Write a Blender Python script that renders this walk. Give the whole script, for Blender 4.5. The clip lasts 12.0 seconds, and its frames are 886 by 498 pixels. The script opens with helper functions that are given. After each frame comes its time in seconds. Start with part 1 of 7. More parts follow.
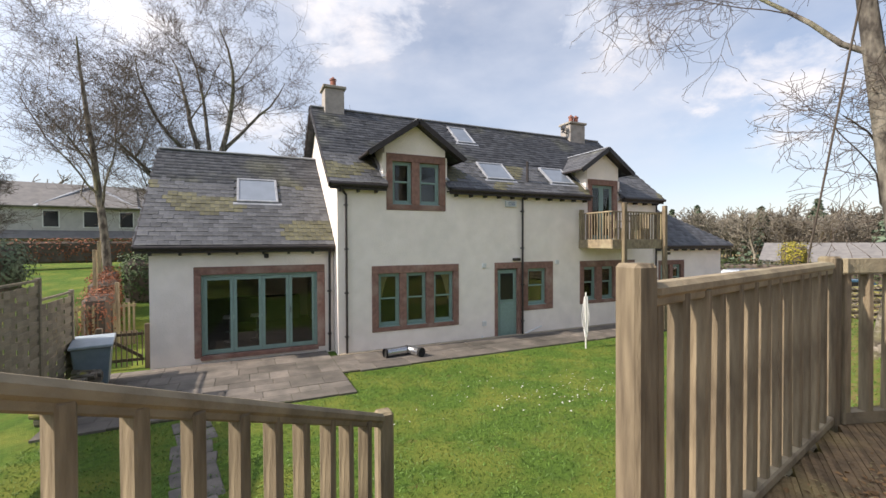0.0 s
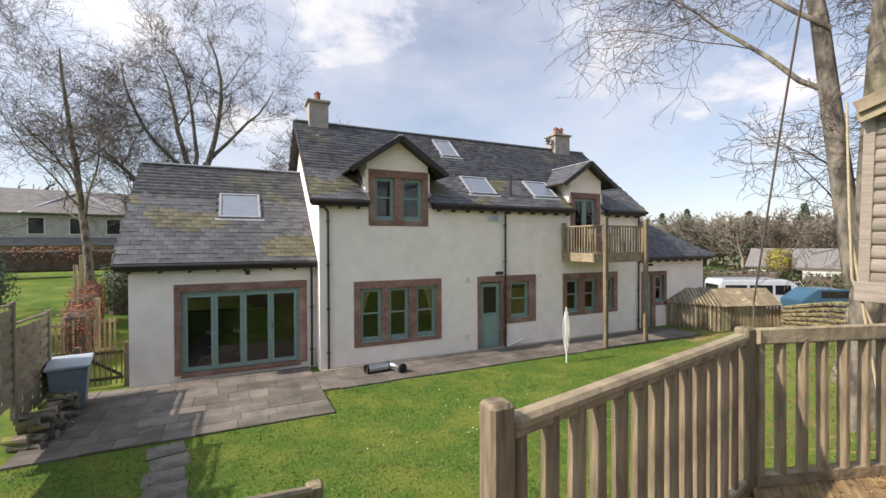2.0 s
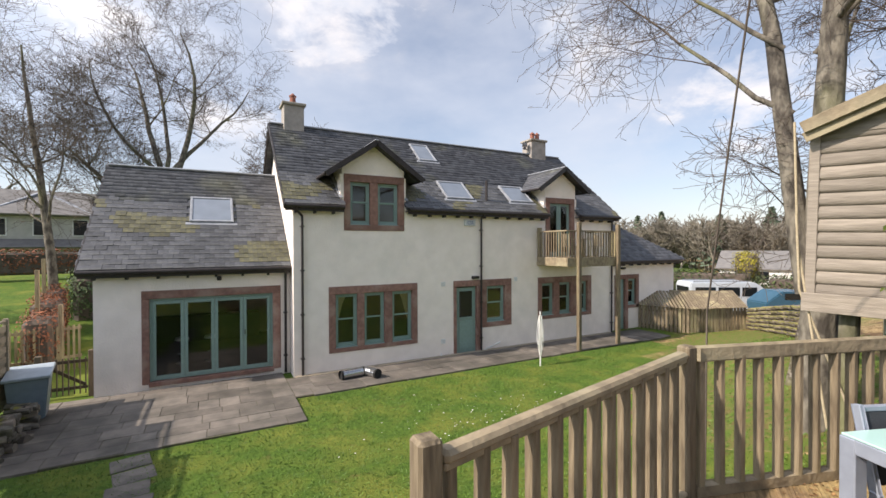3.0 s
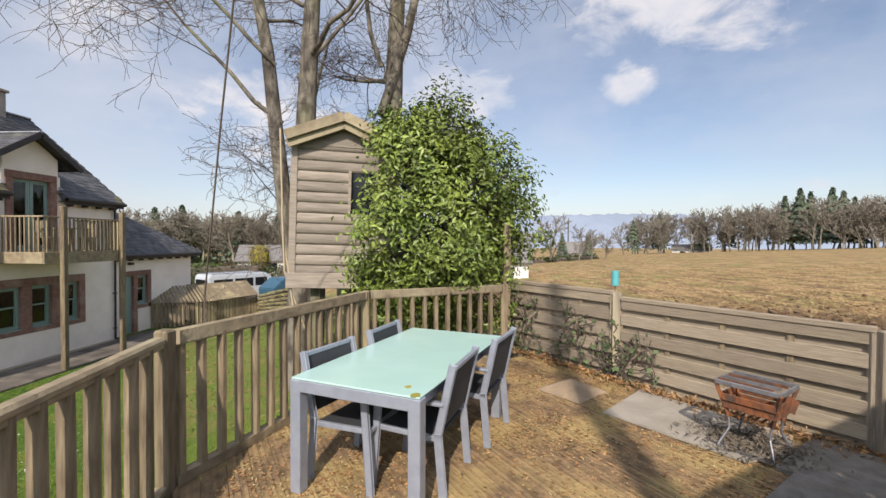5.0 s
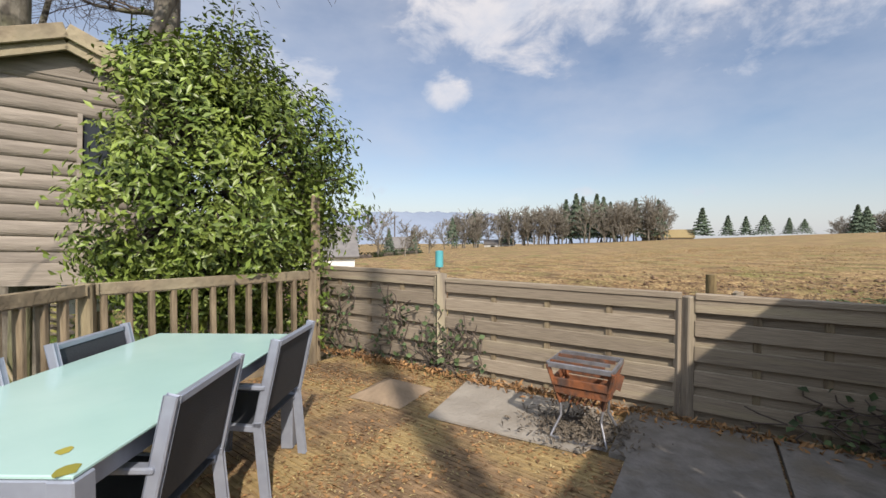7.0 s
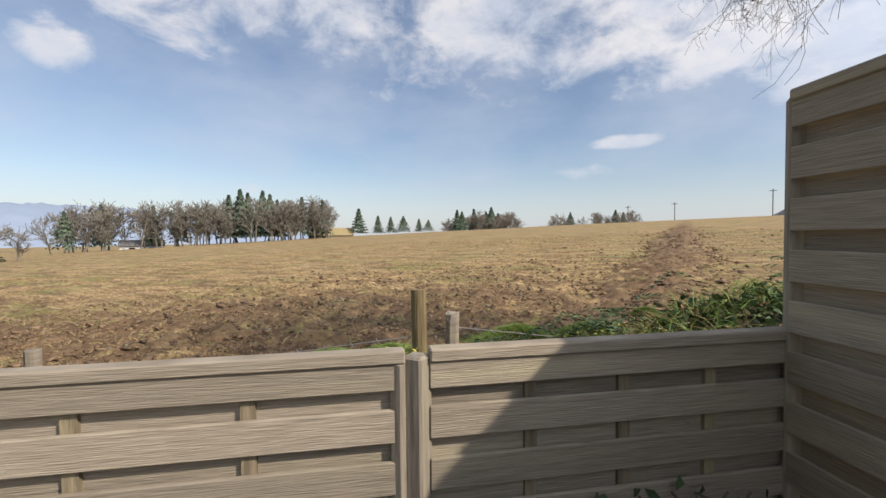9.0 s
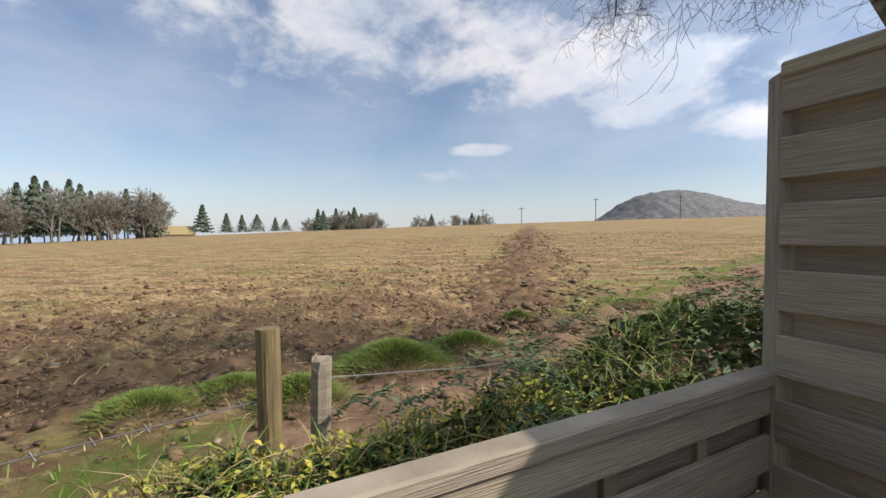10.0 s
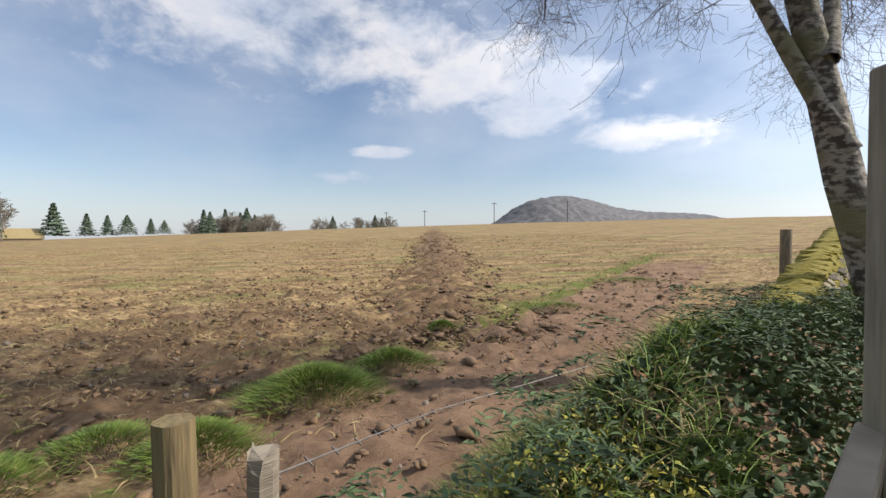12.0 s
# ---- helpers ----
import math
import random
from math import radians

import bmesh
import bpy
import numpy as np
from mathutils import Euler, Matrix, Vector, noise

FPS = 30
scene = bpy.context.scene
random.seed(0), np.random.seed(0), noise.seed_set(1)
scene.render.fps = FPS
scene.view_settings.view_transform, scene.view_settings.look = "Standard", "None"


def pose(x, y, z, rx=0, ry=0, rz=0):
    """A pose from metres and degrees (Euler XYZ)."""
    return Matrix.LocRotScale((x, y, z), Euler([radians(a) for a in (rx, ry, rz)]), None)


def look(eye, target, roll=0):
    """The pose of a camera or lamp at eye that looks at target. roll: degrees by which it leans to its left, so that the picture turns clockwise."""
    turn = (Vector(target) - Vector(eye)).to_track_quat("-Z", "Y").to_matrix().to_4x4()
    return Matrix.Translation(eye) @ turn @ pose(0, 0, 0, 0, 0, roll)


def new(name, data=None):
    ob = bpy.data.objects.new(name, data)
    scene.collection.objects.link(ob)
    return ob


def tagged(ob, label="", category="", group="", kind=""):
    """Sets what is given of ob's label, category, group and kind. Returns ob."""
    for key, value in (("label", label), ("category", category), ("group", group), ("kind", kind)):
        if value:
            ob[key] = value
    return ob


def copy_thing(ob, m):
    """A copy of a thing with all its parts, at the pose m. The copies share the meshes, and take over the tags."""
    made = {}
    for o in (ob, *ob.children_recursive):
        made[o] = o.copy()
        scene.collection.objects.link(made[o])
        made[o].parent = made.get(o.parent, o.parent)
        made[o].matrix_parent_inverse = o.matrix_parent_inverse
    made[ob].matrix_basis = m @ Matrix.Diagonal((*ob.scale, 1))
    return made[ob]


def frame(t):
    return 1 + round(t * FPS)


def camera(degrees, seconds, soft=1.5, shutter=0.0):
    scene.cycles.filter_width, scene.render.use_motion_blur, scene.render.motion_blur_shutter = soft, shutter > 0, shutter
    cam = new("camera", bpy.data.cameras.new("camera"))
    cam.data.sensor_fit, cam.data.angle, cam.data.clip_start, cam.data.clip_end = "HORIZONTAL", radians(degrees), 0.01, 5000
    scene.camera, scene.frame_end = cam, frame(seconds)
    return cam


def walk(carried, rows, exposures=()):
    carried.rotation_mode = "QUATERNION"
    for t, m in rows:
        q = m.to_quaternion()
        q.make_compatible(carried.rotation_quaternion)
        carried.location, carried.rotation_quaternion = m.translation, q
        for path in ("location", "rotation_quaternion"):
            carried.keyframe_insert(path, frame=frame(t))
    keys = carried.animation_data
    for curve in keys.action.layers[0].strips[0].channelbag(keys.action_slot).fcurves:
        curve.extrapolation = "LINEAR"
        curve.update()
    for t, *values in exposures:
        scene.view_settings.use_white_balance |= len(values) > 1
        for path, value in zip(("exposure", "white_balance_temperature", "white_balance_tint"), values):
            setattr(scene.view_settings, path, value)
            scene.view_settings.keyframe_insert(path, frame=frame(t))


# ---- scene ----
cam = camera(91.9, 12.0)
PATH = [
    (0, (0.132, 0.861, 1.071), (0.97, 2.677, 1.042), -0.3),
    (0.5, (0.213, 0.815, 1.184), (1.053, 2.63, 1.16), -0.3),
    (1, (0.289, 0.756, 1.309), (1.133, 2.569, 1.286), -0.3),
    (1.5, (0.354, 0.69, 1.415), (1.208, 2.498, 1.393), -0.3),
    (2, (0.425, 0.615, 1.499), (1.289, 2.418, 1.478), -0.3),
    (2.5, (0.492, 0.563, 1.556), (1.37, 2.359, 1.535), -0.3),
    (3, (0.544, 0.491, 1.634), (1.488, 2.254, 1.616), -0.2),
    (3.5, (0.601, 0.415, 1.67), (1.815, 2.004, 1.657), -0.1),
    (3.7, (0.617, 0.377, 1.671), (2.041, 1.781, 1.657), -0.1),
    (5.3, (0.844, 0.348, 1.48), (2.844, 0.32, 1.44), 0.2),
    (5.5, (0.89, 0.331, 1.457), (2.888, 0.241, 1.417), 0.1),
    (6, (1.075, 0.272, 1.398), (3.06, 0.032, 1.351), 0.2),
    (6.5, (1.352, 0.193, 1.334), (3.307, -0.226, 1.283), 0.2),
    (6.7, (1.476, 0.158, 1.307), (3.411, -0.346, 1.26), 0.3),
    (8.3, (2.716, -0.694, 1.313), (4.12, -2.116, 1.228), -0.6),
    (8.5, (2.875, -0.887, 1.294), (4.16, -2.419, 1.23), -0.6),
    (9, (3.226, -1.361, 1.299), (4.185, -3.115, 1.236), -0.5),
    (9.5, (3.466, -1.728, 1.321), (4.075, -3.632, 1.255), -0.3),
    (10, (3.598, -2.009, 1.337), (3.963, -3.974, 1.273), -0.1),
    (10.5, (3.735, -2.218, 1.373), (3.932, -4.207, 1.308), -0.2),
    (11, (3.839, -2.342, 1.4), (3.896, -4.34, 1.337), -0.7),
    (11.5, (3.919, -2.422, 1.413), (3.882, -4.42, 1.353), -0.7),
    (12, (3.966, -2.473, 1.404), (3.882, -4.471, 1.35), -0.3),
]
walk(cam, [(t, look(eye, target, roll)) for t, eye, target, roll in PATH], [(0.0, 0.52, 6950, 16), (3.5, 0.50, 6950, 16), (5.5, 0.20, 6850, 16), (8.5, 0.16, 6700, 14), (12.0, 0.18, 6570, 13.5)])

# ---- world, sun, exposure ----
SUN_TRAVEL = Vector((0.779, -0.041, -0.625))
world = bpy.data.worlds.new("sky")
world.use_nodes = True
scene.world = world
wt = world.node_tree
for n in list(wt.nodes):
    wt.nodes.remove(n)


def wn(kind, **kw):
    n = wt.nodes.new(kind)
    for k, v in kw.items():
        n.inputs[k].default_value = v
    return n


sky = wt.nodes.new("ShaderNodeTexSky")
sky.sky_type, sky.sun_disc = "NISHITA", False
sky.sun_elevation, sky.sun_rotation = radians(38.7), radians(-87)
sky.air_density, sky.dust_density, sky.ozone_density = 1.0, 0.7, 1.6
sky_gain = wn("ShaderNodeVectorMath")
sky_gain.operation = "SCALE"
sky_gain.inputs["Scale"].default_value = 0.115
wt.links.new(sky.outputs[0], sky_gain.inputs[0])
tc = wt.nodes.new("ShaderNodeTexCoord")
sep = wt.nodes.new("ShaderNodeSeparateXYZ")
wt.links.new(tc.outputs["Generated"], sep.inputs[0])


def wm(op, a, b=0.0):
    n = wt.nodes.new("ShaderNodeMath")
    n.operation = op
    for k, v in enumerate((a, b)):
        if isinstance(v, (int, float)):
            n.inputs[k].default_value = v
        else:
            wt.links.new(v, n.inputs[k])
    return n.outputs[0]


def wramp(v, lo, hi, a=0.0, b=1.0):
    n = wt.nodes.new("ShaderNodeMapRange")
    n.interpolation_type = "SMOOTHSTEP"
    n.inputs["From Min"].default_value, n.inputs["From Max"].default_value = lo, hi
    n.inputs["To Min"].default_value, n.inputs["To Max"].default_value = a, b
    wt.links.new(v, n.inputs[0])
    return n.outputs[0]


def wnoise(scale, detail, rough, stretch=(1, 1, 2.0), at=(0, 0, 0), warp=0.0):
    mp = wt.nodes.new("ShaderNodeMapping")
    mp.inputs["Scale"].default_value, mp.inputs["Location"].default_value = stretch, at
    wt.links.new(tc.outputs["Generated"], mp.inputs[0])
    n = wn("ShaderNodeTexNoise", Scale=scale, Detail=detail, Roughness=rough, Distortion=warp)
    wt.links.new(mp.outputs[0], n.inputs["Vector"])
    return n.outputs[0]


azim, elev = wm("ARCTAN2", sep.outputs[1], sep.outputs[0]), wm("ARCSINE", sep.outputs[2])
# banks of fair-weather cloud: bearing, height, half width, half depth in degrees, and weight
CLOUDS = ((-60, 26, 26, 9, 0.75), (-90, 22.5, 20, 7, 1.1), (-106, 17.5, 13, 5, 1.15), (-117, 12.5, 9, 3, 1.0), (-84.7, 11.1, 5.2, 1.0, 1.0),
          (-80, 7.6, 5, 1.3, 0.6), (-51, 5.8, 3.4, 1.3, 0.9), (-20, 18.8, 4.6, 3.0, 1.1), (-30, 27, 22, 9, 0.75), (2, 18, 9, 7, 0.8),
          (-9, 6.2, 4.5, 1.8, 0.7), (-27, 5.6, 8, 1.4, 0.6), (-37, 5.8, 3, 1.2, 0.8), (74, 27, 16, 7, 0.8), (88, 15, 7, 4.5, 1.0), (26, 15, 13, 7, 0.9), (44, 24, 10, 6, 0.7), (106, 24, 10, 9, 0.7))
bank_of = None
for ca, ce, sa, se, wgt in CLOUDS:
    u = wm("DIVIDE", wm("SUBTRACT", azim, radians(ca)), radians(sa))
    w = wm("DIVIDE", wm("SUBTRACT", elev, radians(ce)), radians(se))
    one = wm("MULTIPLY", wm("SUBTRACT", 1.0, wm("ADD", wm("MULTIPLY", u, u), wm("MULTIPLY", w, w))), wgt)
    one = wm("MAXIMUM", one, -0.5)
    bank_of = one if bank_of is None else wm("MAXIMUM", bank_of, one)
billow = wnoise(7.0, 10.0, 0.62, (1, 1, 1.7), (0.2, 0.4, 0.1), 0.3)
broad = wnoise(2.4, 6.0, 0.55, (1, 1, 2.2), (0.7, 0.1, 0.3))
cover = wm("ADD", wm("MULTIPLY", bank_of, 0.55), wm("MULTIPLY", wm("SUBTRACT", billow, 0.5), 1.5))
cover = wm("ADD", cover, wm("MULTIPLY", wm("SUBTRACT", broad, 0.5), 1.5))
cover = wm("ADD", cover, wramp(elev, radians(22), radians(60), 0.0, 0.25))
puffs = wramp(cover, -0.02, 0.58)
# a thin high veil, thicker towards the north-east and round the sun
veil = wm("ADD", wramp(azim, radians(-40), radians(55), 0.16, 0.44), wm("MULTIPLY", wm("SUBTRACT", broad, 0.47), 1.5))
glow = wm("MAXIMUM", wm("SUBTRACT", 0.0, wm("ADD", wm("ADD", wm("MULTIPLY", sep.outputs[0], SUN_TRAVEL.x), wm("MULTIPLY", sep.outputs[1], SUN_TRAVEL.y)), wm("MULTIPLY", sep.outputs[2], SUN_TRAVEL.z))), 0.0)
glow = wm("POWER", glow, 2.5)
veil = wm("MINIMUM", wm("MAXIMUM", wm("ADD", veil, wm("MULTIPLY", glow, 0.4)), 0.05), 0.85)
haze = wramp(elev, radians(-2), radians(11), 0.72, 0.0)
veil = wm("MAXIMUM", veil, haze)
amount = wm("MAXIMUM", wm("MULTIPLY", puffs, 0.9), veil)
shade = wnoise(4.2, 7.0, 0.6, (1, 1, 1.5), (0.1, 0.6, 0.25))
light_side = wm("MULTIPLY", wramp(shade, 0.38, 0.62), puffs)
cloud_col = wt.nodes.new("ShaderNodeMix")
cloud_col.data_type = "RGBA"
cloud_col.inputs["A"].default_value, cloud_col.inputs["B"].default_value = (0.55, 0.62, 0.72, 1), (0.75, 0.76, 0.78, 1)
wt.links.new(light_side, cloud_col.inputs["Factor"])
lit = wt.nodes.new("ShaderNodeVectorMath")
lit.operation = "SCALE"
wt.links.new(cloud_col.outputs["Result"], lit.inputs[0])
wt.links.new(wm("ADD", 1.0, wm("MULTIPLY", glow, 2.2)), lit.inputs["Scale"])
mix = wt.nodes.new("ShaderNodeMix")
mix.data_type = "RGBA"
wt.links.new(amount, mix.inputs["Factor"])
wt.links.new(sky_gain.outputs[0], mix.inputs["A"])
wt.links.new(lit.outputs[0], mix.inputs["B"])
bg = wt.nodes.new("ShaderNodeBackground")
wt.links.new(mix.outputs["Result"], bg.inputs[0])
wo = wt.nodes.new("ShaderNodeOutputWorld")
wt.links.new(bg.outputs[0], wo.inputs[0])

sun_data = bpy.data.lights.new("sun", "SUN")
sun_data.energy, sun_data.angle, sun_data.color = 4.3, radians(0.9), (1.0, 0.93, 0.82)
sun = new("sun", sun_data)
sun.matrix_world = look((-30, 0, 24), Vector((-30, 0, 24)) + SUN_TRAVEL)


# ---- materials ----
def material(name, base, second=None, scale=8.0, rough=0.7, metal=0.0, bump=0.0, bump_scale=None, spread=(0.35, 0.65), stretch=(1, 1, 1),
             third=None, third_scale=0.6, third_at=(0.5, 0.7), vary=0.0, coords="Object", spec=0.4):
    """A surface with grain (base, second), larger stains (third), relief, and a slight difference from piece to piece."""
    m = bpy.data.materials.new(name)
    m.use_nodes = True
    nt = m.node_tree
    p = nt.nodes["Principled BSDF"]
    p.inputs["Roughness"].default_value, p.inputs["Metallic"].default_value = rough, metal
    p.inputs["Specular IOR Level"].default_value = spec
    co = nt.nodes.new("ShaderNodeTexCoord")
    mp = nt.nodes.new("ShaderNodeMapping")
    mp.inputs["Scale"].default_value = stretch
    nt.links.new(co.outputs[coords], mp.inputs[0])
    second = second or tuple(c * 0.75 for c in base)

    def noisy(sc, detail=6.0):
        n = nt.nodes.new("ShaderNodeTexNoise")
        n.inputs["Scale"].default_value, n.inputs["Detail"].default_value = sc, detail
        nt.links.new(mp.outputs[0], n.inputs["Vector"])
        return n

    def ramped(n, lo, hi):
        r = nt.nodes.new("ShaderNodeMapRange")
        r.inputs["From Min"].default_value, r.inputs["From Max"].default_value = lo, hi
        nt.links.new(n.outputs[0], r.inputs[0])
        return r

    def mixed(f, a, b):
        x = nt.nodes.new("ShaderNodeMix")
        x.data_type = "RGBA"
        nt.links.new(f.outputs[0], x.inputs["Factor"])
        for key, v in (("A", a), ("B", b)):
            if isinstance(v, tuple):
                x.inputs[key].default_value = (*v, 1)
            else:
                nt.links.new(v, x.inputs[key])
        return x.outputs["Result"]

    grain = noisy(scale)
    col = mixed(ramped(grain, *spread), base, second)
    if third:
        col = mixed(ramped(noisy(third_scale, 5.0), *third_at), col, third)
    if vary:
        ob, geo = nt.nodes.new("ShaderNodeObjectInfo"), nt.nodes.new("ShaderNodeNewGeometry")
        ad = nt.nodes.new("ShaderNodeMath")
        ad.operation = "ADD"
        nt.links.new(ob.outputs["Random"], ad.inputs[0])
        nt.links.new(geo.outputs["Random Per Island"], ad.inputs[1])
        fr = nt.nodes.new("ShaderNodeMath")
        fr.operation = "FRACT"
        nt.links.new(ad.outputs[0], fr.inputs[0])
        mr = nt.nodes.new("ShaderNodeMapRange")
        mr.inputs["To Min"].default_value, mr.inputs["To Max"].default_value = 1 - vary, 1 + vary
        nt.links.new(fr.outputs[0], mr.inputs[0])
        hs = nt.nodes.new("ShaderNodeHueSaturation")
        nt.links.new(mr.outputs[0], hs.inputs["Value"])
        nt.links.new(col, hs.inputs["Color"])
        col = hs.outputs[0]
    nt.links.new(col, p.inputs["Base Color"])
    if bump:
        bn = noisy(bump_scale or scale * 2, 8.0)
        bp = nt.nodes.new("ShaderNodeBump")
        bp.inputs["Strength"].default_value, bp.inputs["Distance"].default_value = min(1.0, bump), 0.02
        nt.links.new(bn.outputs[0], bp.inputs["Height"])
        nt.links.new(bp.outputs[0], p.inputs["Normal"])
    return m


RENDER = material("white_render", (0.88, 0.80, 0.735), (0.81, 0.735, 0.67), 2.2, 0.9, bump=0.8, bump_scale=28, third=(0.72, 0.665, 0.605), third_scale=0.7, third_at=(0.56, 0.8))
SANDSTONE = material("red_sandstone", (0.265, 0.148, 0.116), (0.185, 0.102, 0.082), 9, 0.85, bump=0.4, third=(0.324, 0.230, 0.189), third_scale=1.7, vary=0.14)
SLATE = material("slate", (0.094, 0.098, 0.107), (0.062, 0.065, 0.073), 6, 0.55, bump=0.4, third=(0.163, 0.163, 0.112), third_scale=0.55, third_at=(0.55, 0.78), vary=0.32)
MOSS_SLATE = material("mossy_slate", (0.12, 0.115, 0.06), (0.075, 0.075, 0.06), 9, 0.8, bump=0.5, vary=0.3)
LEAD = material("lead_flashing", (0.30, 0.32, 0.35), (0.22, 0.235, 0.26), 5, 0.5, bump=0.2)
BLACK_TRIM = material("black_painted_trim", (0.022, 0.018, 0.017), (0.035, 0.028, 0.026), 10, 0.45, bump=0.15)
SAGE = material("sage_green_paint", (0.215, 0.315, 0.285), (0.19, 0.28, 0.255), 12, 0.4, bump=0.08)
# the dimness indoors is put into this colour, floors and kitchen unit included
ROOM = material("room_plaster_painted_dim", (0.14, 0.125, 0.115), (0.11, 0.10, 0.09), 2, 0.9)
CURTAIN = material("cream_curtain", (0.55, 0.47, 0.28), (0.45, 0.38, 0.22), 20, 0.9, bump=0.2)
WOOD = material("weathered_softwood", (0.26, 0.208, 0.135), (0.14, 0.108, 0.07), 5, 0.8, bump=0.5, bump_scale=9, stretch=(6, 6, 0.8), third=(0.373, 0.323, 0.187), third_scale=0.5, third_at=(0.5, 0.72), vary=0.2)
WOOD_X = material("weathered_rail_wood", (0.305, 0.248, 0.162), (0.187, 0.149, 0.099), 9, 0.8, bump=0.5, bump_scale=20, third=(0.361, 0.323, 0.212), third_scale=1.1, vary=0.12)
GREYWOOD = material("greyed_fence_board", (0.335, 0.285, 0.215), (0.225, 0.187, 0.14), 5.0, 0.9, bump=0.4, bump_scale=8, spread=(0.34, 0.7), stretch=(1.3, 1.3, 34), third=(0.38, 0.335, 0.22), third_scale=0.35, third_at=(0.55, 0.8), vary=0.2, spec=0.25)
GREYPOST = material("greyed_post_wood", (0.28, 0.24, 0.185), (0.18, 0.152, 0.118), 5, 0.85, bump=0.3, bump_scale=9, stretch=(9, 9, 0.8), third=(0.38, 0.34, 0.23), third_scale=0.5, vary=0.12)
POSTWOOD = material("treated_post_wood", (0.215, 0.16, 0.075), (0.12, 0.088, 0.045), 6, 0.85, bump=0.4, bump_scale=10, stretch=(8, 8, 0.7), third=(0.16, 0.15, 0.06), third_scale=1.2, vary=0.1)
DARKWOOD = material("dark_stained_wood", (0.12, 0.09, 0.06), (0.08, 0.06, 0.042), 6, 0.8, bump=0.3, stretch=(6, 6, 1), vary=0.15)
DECKWOOD = material("decking_board", (0.29, 0.195, 0.108), (0.15, 0.103, 0.062), 9, 0.9, bump=0.8, bump_scale=26, third=(0.34, 0.25, 0.115), third_scale=2.0, third_at=(0.44, 0.62), vary=0.2, spec=0.25)
LOGBOARD = material("tree_house_log_board", (0.285, 0.25, 0.205), (0.21, 0.182, 0.148), 3, 0.8, bump=0.4, bump_scale=9, stretch=(1, 1, 9), vary=0.16)
PAVING = material("sandstone_paving", (0.185, 0.162, 0.138), (0.125, 0.112, 0.098), 3.4, 0.85, bump=0.5, bump_scale=16, third=(0.085, 0.078, 0.066), third_scale=1.1, third_at=(0.46, 0.68), vary=0.24)
CONCRETE = material("pale_concrete", (0.36, 0.33, 0.28), (0.28, 0.255, 0.215), 3, 0.9, bump=0.5, bump_scale=30, third=(0.20, 0.17, 0.13), third_scale=1.3, third_at=(0.52, 0.75))
FLAG = material("grey_flagstone", (0.22, 0.205, 0.185), (0.15, 0.138, 0.12), 9, 0.92, bump=0.7, bump_scale=32, third=(0.17, 0.145, 0.11), third_scale=3.2, third_at=(0.5, 0.68), vary=0.2, spec=0.25)
ALU = material("grey_painted_aluminium", (0.31, 0.345, 0.41), (0.27, 0.30, 0.36), 14, 0.38, metal=0.25, bump=0.05)
MESH_FABRIC = material("charcoal_mesh_fabric", (0.045, 0.05, 0.058), (0.03, 0.033, 0.038), 160, 0.75, bump=0.3, bump_scale=220)
FROSTED = material("frosted_glass_top", (0.40, 0.60, 0.55), (0.37, 0.565, 0.52), 3, 0.16, bump=0.02, third=(0.45, 0.63, 0.585), third_scale=1.2, spec=0.5)
RUST = material("rusted_steel", (0.28, 0.105, 0.045), (0.10, 0.06, 0.045), 14, 0.8, metal=0.3, bump=0.5, third=(0.10, 0.09, 0.085), third_scale=5)
STEEL = material("grey_steel", (0.32, 0.33, 0.36), (0.2, 0.2, 0.21), 12, 0.45, metal=0.6, bump=0.15)
ASH = material("ash_and_twigs", (0.20, 0.17, 0.13), (0.09, 0.075, 0.06), 30, 0.95, bump=0.9)
BARK = material("grey_bark", (0.20, 0.18, 0.145), (0.055, 0.047, 0.039), 8, 0.9, bump=1.0, bump_scale=20, spread=(0.38, 0.62), stretch=(1, 1, 0.45), third=(0.17, 0.17, 0.085), third_scale=0.9, third_at=(0.52, 0.7))
BIRCH = material("birch_bark", (0.27, 0.24, 0.20), (0.06, 0.048, 0.04), 9, 0.85, bump=1.0, bump_scale=26, spread=(0.44, 0.56), stretch=(1, 1, 1.8), third=(0.15, 0.14, 0.075), third_scale=1.6, third_at=(0.46, 0.62))
TWIG = material("bare_twigs", (0.125, 0.10, 0.082), (0.085, 0.068, 0.056), 3, 0.9)
# paler than TWIG: haze over the far trees is put into the colour
HAZED_TWIG = material("far_twigs_paled_for_haze", (0.235, 0.212, 0.172), (0.17, 0.155, 0.125), 0.3, 1.0, vary=0.25)
LEAF = material("glossy_evergreen_leaf", (0.19, 0.25, 0.05), (0.095, 0.145, 0.03), 2.5, 0.38, third=(0.19, 0.235, 0.05), third_scale=1.5, vary=0.45, spec=0.35)
IVY = material("ivy_leaf", (0.085, 0.125, 0.05), (0.045, 0.075, 0.03), 4, 0.75, vary=0.5)
# lightened to stand for haze on the far conifers; the yew shares it
CONIFER = material("conifer_needles", (0.085, 0.125, 0.085), (0.12, 0.15, 0.095), 0.7, 0.95, vary=0.3)
HEDGE = material("clipped_hedge", (0.07, 0.095, 0.035), (0.04, 0.06, 0.025), 5, 0.9, vary=0.35)
BEECH = material("russet_beech_leaf", (0.27, 0.10, 0.05), (0.18, 0.075, 0.045), 4, 0.8, vary=0.4)
GOLD = material("golden_conifer", (0.30, 0.25, 0.03), (0.20, 0.19, 0.03), 6, 0.85, vary=0.25)
BLADE = material("grass_blade", (0.10, 0.185, 0.026), (0.07, 0.135, 0.02), 5, 0.6, vary=0.4)
